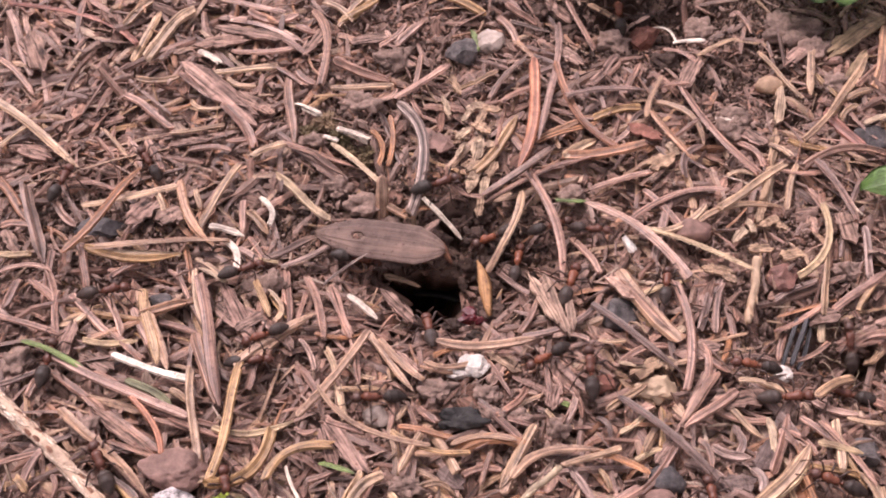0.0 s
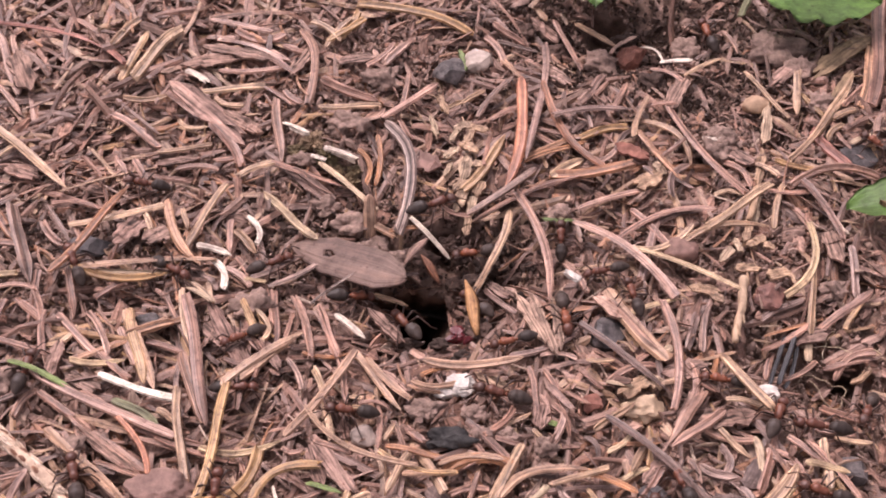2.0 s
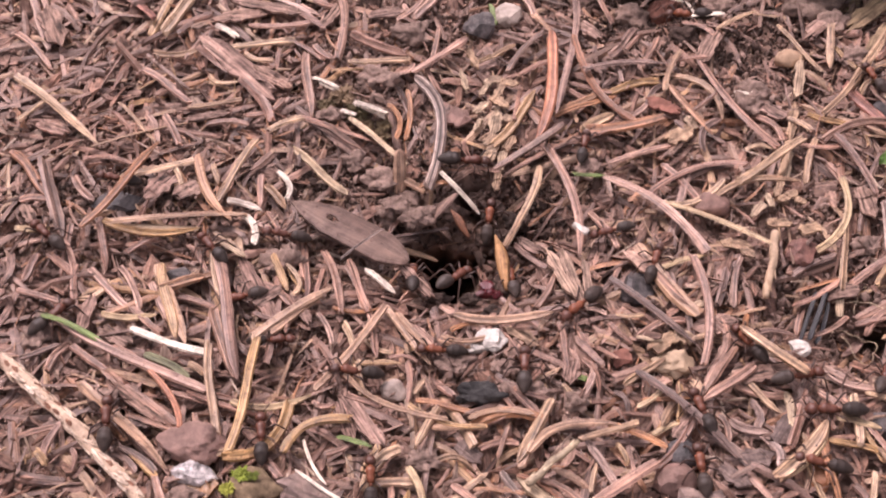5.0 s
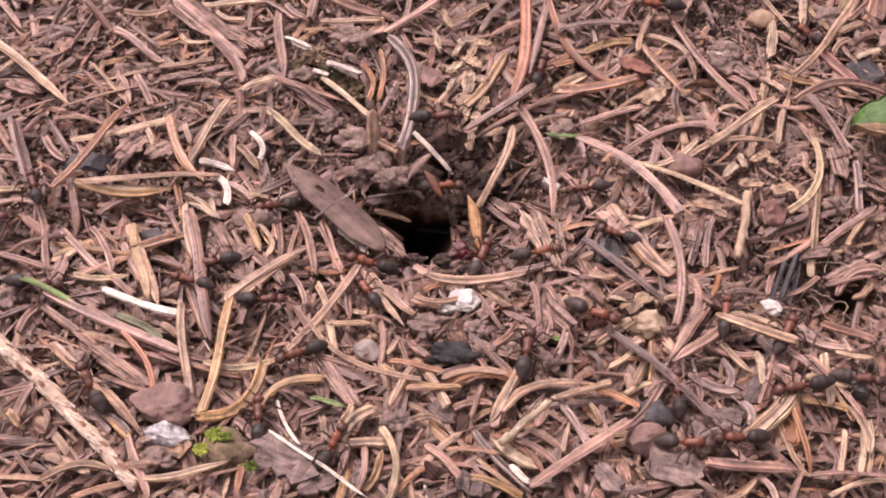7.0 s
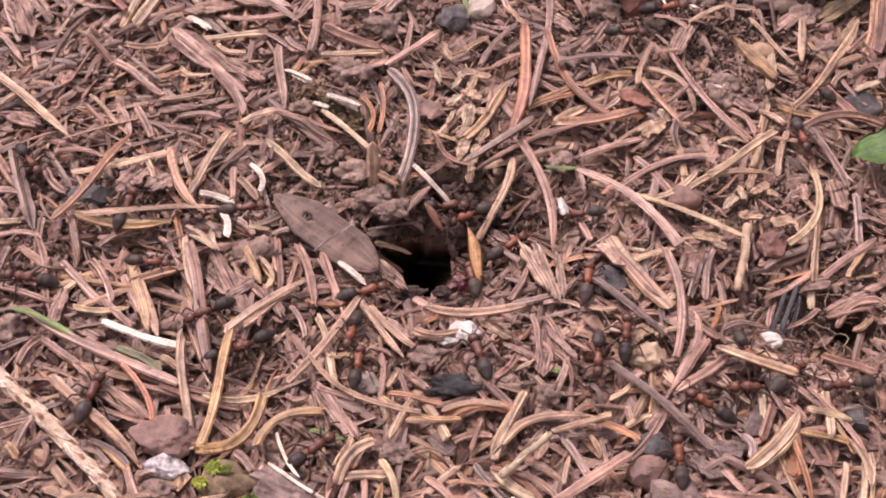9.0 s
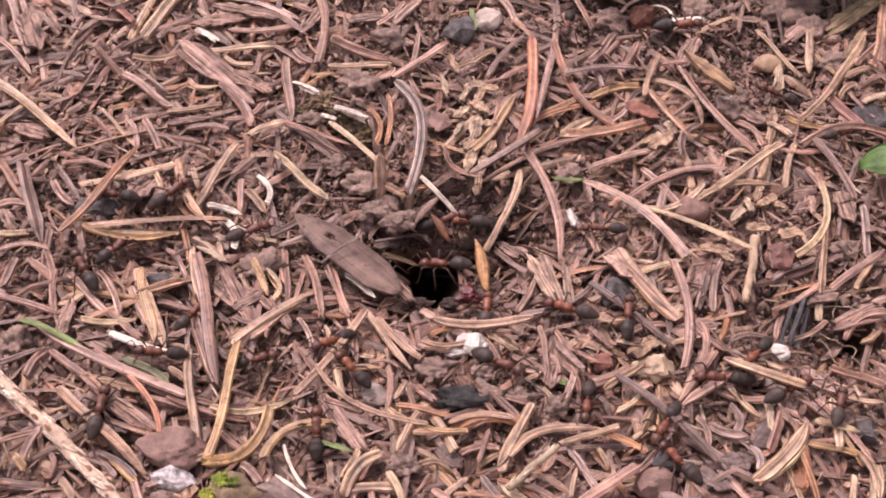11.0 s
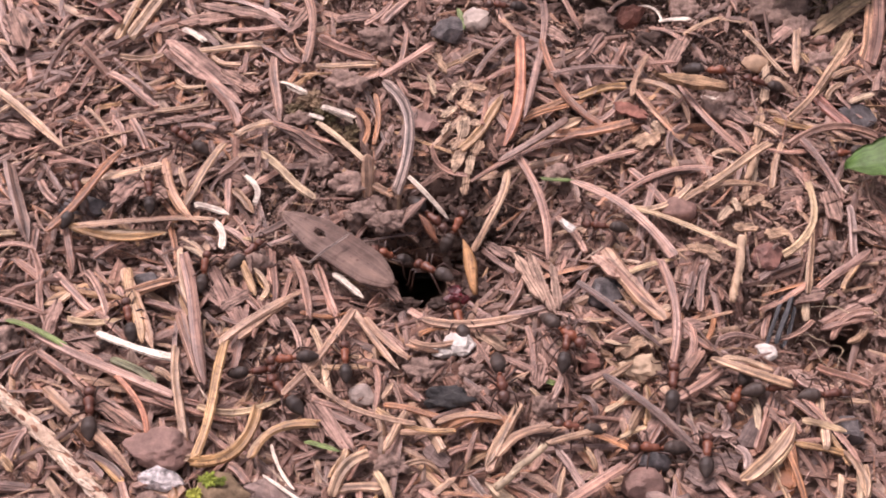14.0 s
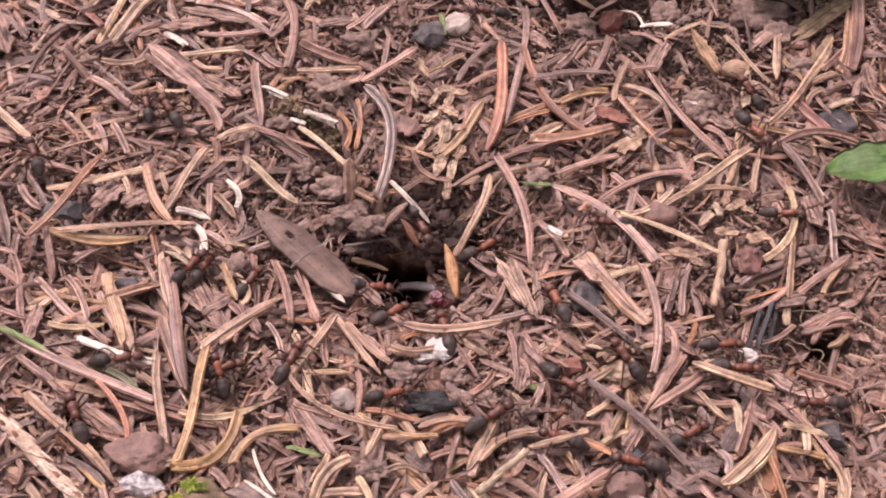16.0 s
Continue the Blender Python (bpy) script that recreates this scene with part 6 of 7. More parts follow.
twig(13.6, -48.0, 4.4, 10.5, 42, 0.63, 3, STALK, "smooth pale cream stalk lying on needles", 4)


def leaf(x, y, z, length, width, yaw, teeth):
    """A fresh green leaf with a toothed rim, a sunken midrib and side veins."""
    bm = bmesh.new()
    nu, nv = 36, 13
    uvl = bm.loops.layers.uv.new("UVMap")
    grid = []
    for i in range(nu + 1):
        u = i / nu
        half = width * 0.5 * (math.sin(math.pi * min(1, u * 0.97 + 0.02)) ** 0.7) * (1 + 0.07 * math.sin(u * math.pi * 2 * teeth) + 0.025 * math.sin(u * math.pi * 4 * teeth + 1))
        row = []
        for j in range(nv):
            v = j / (nv - 1) * 2 - 1
            vein = 0.25 * math.sin((u * 9 - abs(v) * 2.2) * math.pi * 2) * (1 - abs(v)) * 0.35
            h = 0.10 * width * abs(v) ** 0.8 - 0.06 * length * (u - 0.5) ** 2 * 4 + vein + 0.3 * noise.noise(Vector((u * 4, v * 2, x)))
            row.append(bm.verts.new(Vector(((u - 0.5) * length, v * half, h)) * MM))
        grid.append(row)
    for i in range(nu):
        for j in range(nv - 1):
            f = bm.faces.new((grid[i][j], grid[i + 1][j], grid[i + 1][j + 1], grid[i][j + 1]))
            for lp, (a, b) in zip(f.loops, ((i, j), (i + 1, j), (i + 1, j + 1), (i, j + 1))):
                lp[uvl].uv = (a / nu, b / (nv - 1))
    bmesh.ops.solidify(bm, geom=bm.faces[:], thickness=0.25 * MM)
    ob = thing("leaf", bm, LEAF, pose(x * MM, y * MM, z * MM, 4, 6, yaw), "fresh green leaf with a toothed rim above litter", "leaf")
    stem = bmesh.new()
    rings = []
    for i in range(6):
        c = Vector((-length * 0.5 - i * 1.4, 0, -i * i * 0.28 - 0.9)) * MM
        rings.append([stem.verts.new(c + Vector((0, math.cos(a), math.sin(a))) * 0.5 * MM) for a in np.linspace(0, 2 * np.pi, 8, endpoint=False)])
    for a, b in zip(rings, rings[1:]):
        for j in range(8):
            stem.faces.new((a[j], a[(j + 1) % 8], b[(j + 1) % 8], b[j]))
    part("stalk", stem, LEAF, ob)
    return ob


def rootlet(x, y, z, size, seed, label):
    """A curled hair-thin white root."""
    rnd = random.Random(seed)
    points, a = [Vector((x, y, z))], rnd.uniform(0, 6)
    for i in range(26):
        a += rnd.uniform(-0.9, 1.0)
        points.append(points[-1] + Vector((math.cos(a), math.sin(a), rnd.uniform(-0.25, 0.25))) * size)
    return thing("rootlet", tube(points, [0.07] * len(points), 5), STALK, pose(0, 0, 0), label, "root")


def blade(name, x, y, z, length, width, yaw, tilt, material, label, category, roll=0.0, bend=0.5):
    """A lance-shaped scale with a keel, thin at both ends, by its middle in millimetres."""
    u = np.linspace(0, 1, 9)
    path = np.stack([(u - 0.5) * length, 0.02 * length * np.sin(u * 5), bend * 4 * u * (1 - u)], 1) * MM
    ws = width * MM * np.array([0.12, 0.42, 0.75, 0.95, 1.0, 0.92, 0.75, 0.55, 0.35])
    ob = new(name, raw_mesh(name, *sweep(path, ws, ((-0.5, 0.0, 0.0), (-0.22, 0.1, 0.2), (0.0, 0.17, 0.33), (0.25, 0.09, 0.5), (0.5, 0.0, 0.66), (0.0, -0.06, 0.83)), 0.3), material))
    ob.matrix_world = pose(x * MM, y * MM, z * MM, roll, -tilt, yaw)
    return tagged(ob, label, category)


rootlet(61.8, -20.1, -4.1, 0.8, 0, "curled hair-thin pale rootlet in the hollow")
rootlet(64.0, -17.3, -1.8, 1.0, 1, "curled hair-thin pale rootlet in the hollow")
rootlet(60.5, -15.3, -1.4, 1.3, 2, "curled hair-thin pale rootlet in the hollow")
blade("bud_scale", 6.9, -6.7, -2.0, 11.2, 2.3, -79, -4, STRAW, "orange-yellow pointed bud scale at the burrow rim", "bud scale")
blade("bud_scale", 0.0, 0.8, -1.2, 6.0, 1.5, -55, -18, EMBER, "dark orange stub hanging over the burrow", "bud scale", 20)
blade("bud_scale", -2.6, 5.2, -2.2, 6.5, 2.6, 52, 12, BARK, "folded grey-brown bud scale above the burrow", "bud scale", -25)
flake("bark_chip", -7.6, -10.6, -1.6, 7.6, 2.2, -41, BARK, "torn pinkish-brown bark stub at the burrow rim", "bark chip", -18, 10, 0.05, 0.8)
stone("berry_skin", 4.4, -11.6, -3.9, 1.9, 1.4, 1.1, CRIMSON, "dark crimson wet berry skin in the burrow mouth", "berry skin", 0, 0.45, 5, 3)
stone("berry_skin", 6.3, -12.6, -3.3, 1.0, 0.8, 0.8, CRIMSON, "small dark crimson crumb in the burrow mouth", "berry skin", 0, 0.4, 4, 2)
clod(-7.8, 3.2, -2.6, 3.2, 2.4, 1.9)
clod(-11.4, 5.4, -2.0, 3.0, 2.4, 1.7)
clod(-5.6, 4.6, -3.2, 2.4, 2.0, 1.7)
# More humus clods, dark enough to add shade around the burrow mouth.
clod(8.0, -10.6, -3.6, 2.4, 2.0, 1.4, SHADED_HUMUS, "moist dark clod of humus by the burrow, its colour deepened for shade")
clod(1.6, -12.8, -4.2, 2.0, 1.4, 1.0, SHADED_HUMUS, "moist dark clod of humus by the burrow, its colour deepened for shade")
clod(-3.4, -12.6, -4.6, 2.2, 1.3, 1.0, SHADED_HUMUS, "moist dark clod of humus by the burrow, its colour deepened for shade")
clod(4.4, 3.5, -9.0, 2.2, 1.9, 1.4, SHADED_HUMUS, "moist dark clod of humus by the burrow, its colour deepened for shade")
clod(8.2, -1.7, -7.9, 1.8, 1.5, 1.1, SHADED_HUMUS, "moist dark clod of humus by the burrow, its colour deepened for shade")
clod(11.0, 5.3, -7.0, 2.3, 2.0, 1.4, SHADED_HUMUS, "moist dark clod of humus by the burrow, its colour deepened for shade")
clod(14.8, 2.5, -6.2, 1.9, 1.6, 1.2, SHADED_HUMUS, "moist dark clod of humus by the burrow, its colour deepened for shade")
clod(3.1, 10.2, -6.1, 2.2, 1.9, 1.4, SHADED_HUMUS, "moist dark clod of humus by the burrow, its colour deepened for shade")
clod(7.1, 11.4, -5.5, 2.4, 2.0, 1.5, SHADED_HUMUS, "moist dark clod of humus by the burrow, its colour deepened for shade")
clod(12.3, 8.0, -5.5, 1.7, 1.4, 1.1, SHADED_HUMUS, "moist dark clod of humus by the burrow, its colour deepened for shade")
clod(17.4, 4.1, -4.8, 1.6, 1.4, 1.0, SHADED_HUMUS, "moist dark clod of humus by the burrow, its colour deepened for shade")
clod(18.4, -9.1, -2.1, 1.8, 1.5, 1.1, SHADED_HUMUS, "moist dark clod of humus by the burrow, its colour deepened for shade")


leaf(73.4, 63.2, 8.6, 28, 27, -14, 5)
leaf(33.0, 69.6, 8.0, 22, 13, 262, 4)
leaf(79.6, 9.8, 6.1, 17, 9.6, 182, 4)


# ---- what the ants drag about ----
def seed_scale():
    """A long flat brown scale with fine ribs and a small hole near one end."""
    bm = bmesh.new()
    uvl = bm.loops.layers.uv.new("UVMap")
    nu, nv, length, width = 44, 17, 22.5, 7.0
    grid = []
    for i in range(nu + 1):
        u = i / nu
        half = width * 0.5 * min(1.0, (u / 0.33) ** 0.6, ((1 - u) / 0.22) ** 0.55 + 0.03) if 0 < u < 1 else 0.25
        half = min(half, width * 0.5)
        half *= 1 + 0.04 * noise.noise(Vector((u * 14, 3, 0)))
        grid.append([bm.verts.new(Vector(((u - 0.5) * length, (j / (nv - 1) * 2 - 1) * half,
                    0.35 * math.cos((j / (nv - 1) * 2 - 1) * 1.4) + 0.07 * math.sin(j * 2.1 + u * 2) + 0.5 * math.sin(u * 3.0))) * MM) for j in range(nv)])
    for i in range(nu):
        for j in range(nv - 1):
            if ((i + 0.5 - nu * 0.34) / 1.9) ** 2 + ((j + 0.5 - nv * 0.50) / 1.7) ** 2 < 1:
                continue
            f = bm.faces.new((grid[i][j], grid[i + 1][j], grid[i + 1][j + 1], grid[i][j + 1]))
            for lp, (a, b) in zip(f.loops, ((i, j), (i + 1, j), (i + 1, j + 1), (i, j + 1))):
                lp[uvl].uv = (a / nu * 0.6, b / (nv - 1))
    bmesh.ops.delete(bm, geom=[v for v in bm.verts if not v.link_faces], context="VERTS")
    bmesh.ops.solidify(bm, geom=bm.faces[:], thickness=0.4 * MM)
    ob = mesh_object("seed_scale", bm, WING)
    return tagged(ob, "flat brown seed scale with a small hole, dragged by ants", "seed scale")


def carried(name, length, width, bow, material, label, category, seed):
    u = ALONG
    hump = 4 * u * (1 - u)
    path = np.stack([(u - 0.5) * length, bow * (hump - 0.5), 0.04 * length * hump], 1) * MM
    ob = new(name, raw_mesh(name, *sweep(path, needle_widths(u, width * MM, 0.6, 0.06, 0.4, 0.1), NEEDLE_RING, 0.5), material))
    return tagged(ob, label, category)


CARGO = fibre("frayed_splinter", [(0.30, 0.185, 0.105)], 0.7, 0.0, 0.7, 0.3, 0.9)
SCALE = seed_scale()
LOAD = tagged(new("carried_splinter", raw_mesh("carried_splinter", *flake_mesh(12.0, 3.0, 1.1, 7, 9, 0.05, 3.0), CARGO, False)), "frayed tan splinter of bark carried by an ant", "splinter")
STICK = carried("carried_stick", 15.0, 1.5, 0.6, NEEDLE["g"][0], "dark brown stick dragged by an ant", "stick", 2)
CRUMB_WHITE = thing("white_husk", lump(77, 1.0, 0.3, 5, 3, (2.0, 0.95, 0.8)), WHITE, pose(0, 0, 0), "chalk-white husk dragged by an ant", "husk", "", False)


SPLINTER = carried("carried_splinter", 13.0, 1.7, 0.4, NEEDLE["t"][0], "pale tan splinter tipped over by ants", "splinter", 4)
INSECT_WING = carried("insect_wing", 9.0, 1.7, 0.3, MEMBRANE, "smoky grey insect wing dragged out of the burrow", "insect wing", 3)


# ---- ants ----
def body_of(profile, sides=14, squash=0.9):
    """A body turned round the x axis: rows of x, height of the axis and radius."""
    bm = bmesh.new()
    rings = [[bm.verts.new(Vector((x, math.cos(a) * r, z + math.sin(a) * r * squash)) * MM) for a in np.linspace(0, 2 * np.pi, sides, endpoint=False)] for x, z, r in profile]
    for a, b in zip(rings, rings[1:]):
        for j in range(sides):
            bm.faces.new((a[j], b[j], b[(j + 1) % sides], a[(j + 1) % sides]))
    bm.faces.new(rings[0])
    bm.faces.new(rings[-1][::-1])
    bmesh.ops.recalc_face_normals(bm, faces=bm.faces[:])
    return bm


LEGS = []  # hip place and resting turn of each leg


def build_ant():
    ant = tagged(new("ant"), "wood ant with rust-red thorax and dark gaster, crawling over litter", "ant", "wood ants")
    head = part("head", body_of([(1.40, 1.55, 0.15), (1.5, 1.6, 0.55), (1.85, 1.62, 0.84), (2.4, 1.55, 0.82), (2.85, 1.42, 0.58), (3.1, 1.35, 0.3)]), HEAD, ant, "dark reddish-brown head")
    part("thorax", body_of([(-1.35, 1.35, 0.22), (-1.15, 1.5, 0.52), (-0.6, 1.62, 0.62), (-0.2, 1.6, 0.56), (0.3, 1.85, 0.74), (0.8, 1.85, 0.72), (1.2, 1.7, 0.46), (1.5, 1.58, 0.22)]), RUST, ant, "rust-red thorax")
    part("petiole", body_of([(-1.85, 1.35, 0.14), (-1.7, 1.5, 0.32), (-1.5, 1.5, 0.30), (-1.3, 1.35, 0.15)], 10, 1.2), RUST, ant, "rust-red waist scale")
    part("gaster", body_of([(-1.75, 1.4, 0.16), (-1.95, 1.55, 0.55), (-2.4, 1.65, 0.88), (-2.85, 1.68, 1.04), (-2.90, 1.68, 0.98), (-3.5, 1.66, 1.08), (-4.05, 1.62, 1.0), (-4.1, 1.62, 0.94), (-4.7, 1.5, 0.72), (-5.2, 1.36, 0.36), (-5.4, 1.3, 0.10)], 18, 0.92), GASTER, ant, "dark grey-black egg-shaped gaster")
    for s in (1, -1):
        part("antenna", tube([(2.7, 0.25 * s, 1.75), (3.2, 0.9 * s, 2.2), (3.5, 1.25 * s, 2.3), (4.1, 1.2 * s, 1.8), (4.7, 1.05 * s, 1.2)], [0.09, 0.08, 0.08, 0.09, 0.10], 6), LIMB, head)
        part("mandible", tube([(2.85, 0.28 * s, 1.3), (3.2, 0.30 * s, 1.15), (3.35, 0.08 * s, 1.1)], [0.14, 0.12, 0.04], 6), LIMB, head)
        for hip, turn, reach in ((0.85, 48, 0.95), (0.2, 92, 1.0), (-0.5, 138, 1.25)):
            r = reach
            leg = part("leg", tube([(0, 0, 0), (0.35 * r, 0, 0.0), (0.6 * r, 0, 0.25), (1.7 * r, 0, 0.95), (1.95 * r, 0, 0.85), (2.8 * r, 0, -0.55), (3.05 * r, 0, -1.0), (3.7 * r, 0, -1.25)],
                                   [0.22, 0.2, 0.13, 0.17, 0.11, 0.12, 0.07, 0.05], 6), LIMB, ant)
            leg.matrix_basis = pose(hip * MM, 0.35 * s * MM, 1.3 * MM, 0, 0, turn * s)
    for c in ant.children:
        if c.name.startswith("leg"):
            LEGS.append((c.matrix_basis.translation.copy(), math.degrees(c.matrix_basis.to_euler().z)))
    return ant


ANTS = [build_ant()]
for i in range(1, 32):
    ANTS.append(copy_thing(ANTS[0], pose(0, 0, 0.01)))
for i, ant in enumerate(ANTS):
    ant.scale = (0.94 + 0.03 * ((i * 5) % 8),) * 3


# ---- what moves ----
def crawl(points, which):
    """An ant's way over the litter by seconds, place in mm and heading, with small fidgeting steps; its legs swing in two sets of three."""
    ant, rnd = ANTS[which], random.Random(which)
    rows, swings = [], []
    heads = [points[0][3]]
    for p in points[1:]:
        heads.append(heads[-1] + (p[3] - heads[-1] + 180) % 360 - 180)
    ts = [p[0] for p in points]
    steps = 81
    last = None
    gait = 0.0
    for i in range(steps):
        t = 16.0 * i / (steps - 1)
        x, y, h = (float(np.interp(t, ts, v)) for v in ([p[1] for p in points], [p[2] for p in points], heads))
        x, y, h = x + rnd.uniform(-0.45, 0.45), y + rnd.uniform(-0.45, 0.45), h + rnd.uniform(-9, 9)
        a = radians(h)
        ahead = float(relief(x + 2.5 * math.cos(a), y + 2.5 * math.sin(a)) - relief(x - 2.5 * math.cos(a), y - 2.5 * math.sin(a)))
        z = max(float(relief(x, y)), -7.0) + 2.2
        rows.append((t, pose(x * MM, y * MM, z * MM, rnd.uniform(-6, 6), -math.degrees(math.atan2(ahead, 5.0)) * 0.7 + rnd.uniform(-5, 5), h)))
        if last:
            gait += 0.6 + 0.9 * math.hypot(x - last[0], y - last[1])
        last = (x, y)
        swings.append((t, gait))
    walk(ant, rows)
    legs = [c for c in ant.children if c.name.startswith("leg")]
    for k, leg in enumerate(legs):
        place, turn = LEGS[k]
        phase = math.pi * (k % 2 if k < 3 else (k + 1) % 2)
        walk(leg, [(t, Matrix.Translation(place) @ pose(0, 0, 0, 0, -7 * max(0.0, math.cos(g + phase)), turn + 17 * math.sin(g + phase) * (1 if turn > 0 else -1))) for t, g in swings[::2]])


def drag(ob, rows):
    """A dragged thing by seconds, place in mm, roll, rise and heading."""
    done, head = [], rows[0][6]
    for t, x, y, z, roll, rise, turn in rows:
        head += (turn - head + 180) % 360 - 180
        done.append((t, pose(x * MM, y * MM, z * MM, roll, -rise, head)))
    walk(ob, done)


def motions():
    drag(SCALE, [
        (0, -10.7, 1.0, 0.9, 18, 1, -10),
        (0.5, -10.6, 3.0, 0.7, 18, -1, -1),
        (1, -10.6, -0.4, 1.0, 18, -1, -19),
        (1.5, -12.0, 1.3, 0.9, 12, 8, -21),
        (2, -13.9, 0.7, 0.9, 15, 10, -27),
        (2.5, -14.9, -0.3, 0.8, 15, 12, -27),
        (3, -15.8, -2.3, 1.2, 5, -6, -22),
        (3.5, -15.9, -3.0, 1.0, -12, -2, -30),
        (4, -18.5, -3.0, 1.3, -15, -7, -28),
        (6.5, -18.0, -2.3, 1.2, -2, -7, -33),
        (7, -16.5, -5.8, 1.3, -22, -9, -42),
        (7.5, -17.1, -3.5, 1.1, -22, -3, -44),
        (8, -17.2, -2.2, 1.1, 18, -2, -32),
        (8.5, -17.4, -5.0, 1.1, 15, -5, -37),
        (9, -18.1, -4.2, 1.2, 15, -7, -37),
        (11.5, -14.8, -7.2, 1.3, -16, -9, -37),
        (12, -14.3, -7.8, 1.6, -14, -12, -33),
        (12.5, -14.3, -7.5, 1.3, -22, -14, -35),
        (13, -14.9, -7.8, 1.5, -22, -13, -34),
        (13.5, -14.5, -7.3, 1.5, -18, -11, -35),
        (14, -15.2, -5.4, 1.5, -2, -11, -32),
        (14.5, -15.5, -4.0, 1.2, 18, -6, -29),
        (15, -15.9, -4.1, 1.4, 15, -10, -31),
        (15.3, -17.4, -4.8, 1.4, -8, -11, -39),
        (15.5, -17.8, -5.2, 1.2, -15, -9, -42),
        (15.7, -17.2, -5.2, 1.2, -15, -9, -42),
        (16, -17.6, -5.2, 1.2, -15, -9, -42),
    ])
    drag(LOAD, [
        (0, 86.5, 10.2, 6.6, 0, -2, -24),
        (6.3, 78.4, 1.3, 7.1, 0, -8, -12),
        (7, 76.9, 5.9, 7.1, 0, -15, 5),
        (8, 62.3, 18.2, 7.9, 0, -0, -7),
        (9, 57.5, 29.8, 7.2, 0, 2, -58),
        (11.5, 46.5, 30.3, 6.5, 0, 2, -45),
        (12.5, 45.3, 29.5, 6.6, 0, 2, -33),
        (13, 46.4, 29.3, 6.5, 0, 2, -38),
        (14, 47.5, 27.8, 6.9, 0, -0, -12),
        (14.5, 49.7, 30.0, 6.7, 0, 2, -32),
        (15, 51.2, 30.9, 6.8, 0, 0, -50),
        (15.5, 53.9, 36.4, 6.3, 0, 3, -68),
        (16, 53.9, 36.8, 6.2, 0, 4, -73),
    ])
    drag(STICK, [
        (0, 13.0, 15.2, 2.2, 0, -12, -146),
        (13, 11.2, 14.8, 2.3, 0, -12, -149),
        (14, 18.5, 17.2, 2.7, 0, -7, -146),
        (15, 29.1, 25.4, 4.5, 0, -5, -141),
        (15.5, 32.0, 29.1, 4.1, 0, -2, -134),
        (16, 35.4, 39.9, 1.7, 0, 12, -110),
    ])
    drag(CRUMB_WHITE, [
        (0, 30.8, -2.2, 4.3, 0, 5, -71),
        (0.5, 27.7, -2.4, 3.7, 0, 10, -60),
        (1, 24.7, -3.1, 2.7, 0, 16, -57),
        (1.5, 23.5, -3.3, 2.3, 0, 18, -55),
        (2.5, 23.6, -3.2, 2.3, 0, 19, -52),
        (3.5, 22.2, -3.3, 1.7, 0, 21, -54),
        (4.2, 21.3, -2.8, 1.3, 0, 21, -55),
        (6.3, 18.7, 0.0, -0.0, 0, 13, -53),
        (7, 19.7, -0.2, 0.4, 0, 17, -50),
        (8, 19.6, 2.9, 0.6, 0, 0, -58),
        (9, 21.7, 1.3, 1.2, 0, 2, -82),
        (11.5, 22.4, 1.3, 1.5, 0, 7, -73),
        (12.5, 23.8, -1.3, 2.2, 0, 18, -54),
        (14.5, 23.1, -0.8, 1.9, 0, 16, -62),
        (16, 24.0, -1.4, 2.3, 0, 18, -52),
    ])
    drag(SPLINTER, [
        (0, 61.5, -28.1, 1.0, 0, -30, 41),
        (0.6, 60.2, -25.9, 0.9, 0, -28, 58),
        (0.9, 59.8, -25.1, 1.1, 0, -24, 66),
        (1.2, 58.9, -24.2, 1.4, 0, -21, 67),
        (1.5, 57.6, -22.6, 1.8, 0, -15, 76),
        (1.8, 48.8, -26.6, 4.8, 0, -5, 127),
        (2.1, 49.3, -25.4, 4.4, 0, -8, 117),
        (2.4, 48.6, -25.2, 4.7, 0, -5, 124),
        (2.7, 46.7, -27.1, 5.1, 0, -3, 131),
        (3, 46.5, -27.0, 5.1, 0, -3, 131),
        (3.6, 47.3, -27.3, 5.1, 0, -3, 130),
        (4.2, 47.5, -26.9, 5.0, 0, -4, 126),
        (6.3, 49.6, -32.0, 4.8, 0, -2, 156),
        (7, 49.6, -32.0, 4.8, 0, -2, 156),
        (9, 49.6, -32.0, 4.8, 0, -2, 156),
        (16, 49.6, -32.0, 4.8, 0, -2, 156),
    ])
    drag(INSECT_WING, [
        (0, -1.0, 8.6, -25.3, 0, -4, -7),
        (14, 1.7, 7.9, -25.5, 0, -1, -9),
        (14.6, 1.7, -0.9, -15.0, 10, 23, -24),
        (15, 1.5, -2.8, -10.3, 15, 27, -30),
        (15.5, -0.1, -4.5, -9.5, 15, 25, -27),
        (16, 1.1, -5.8, -8.0, 15, 33, -31),
    ])
    crawl([(0, -29.7, -25.0, 6), (1, -30.7, -25.1, 10), (3, -29.3, -26.5, 6), (4.2, -28.9, -26.3, -0), (6.3, -27.1, -25.6, 12), (7, -26.5, -25.3, 6), (8, -30.4, -24.3, -6), (9, -31.2, -28.4, 24), (11.5, -27.8, -27.3, 12), (12.5, -29.5, -29.4, 18), (14, -26.1, -30.1, 0), (15, -27.9, -28.5, 12), (16, -28.7, -28.5, 24)], 0)
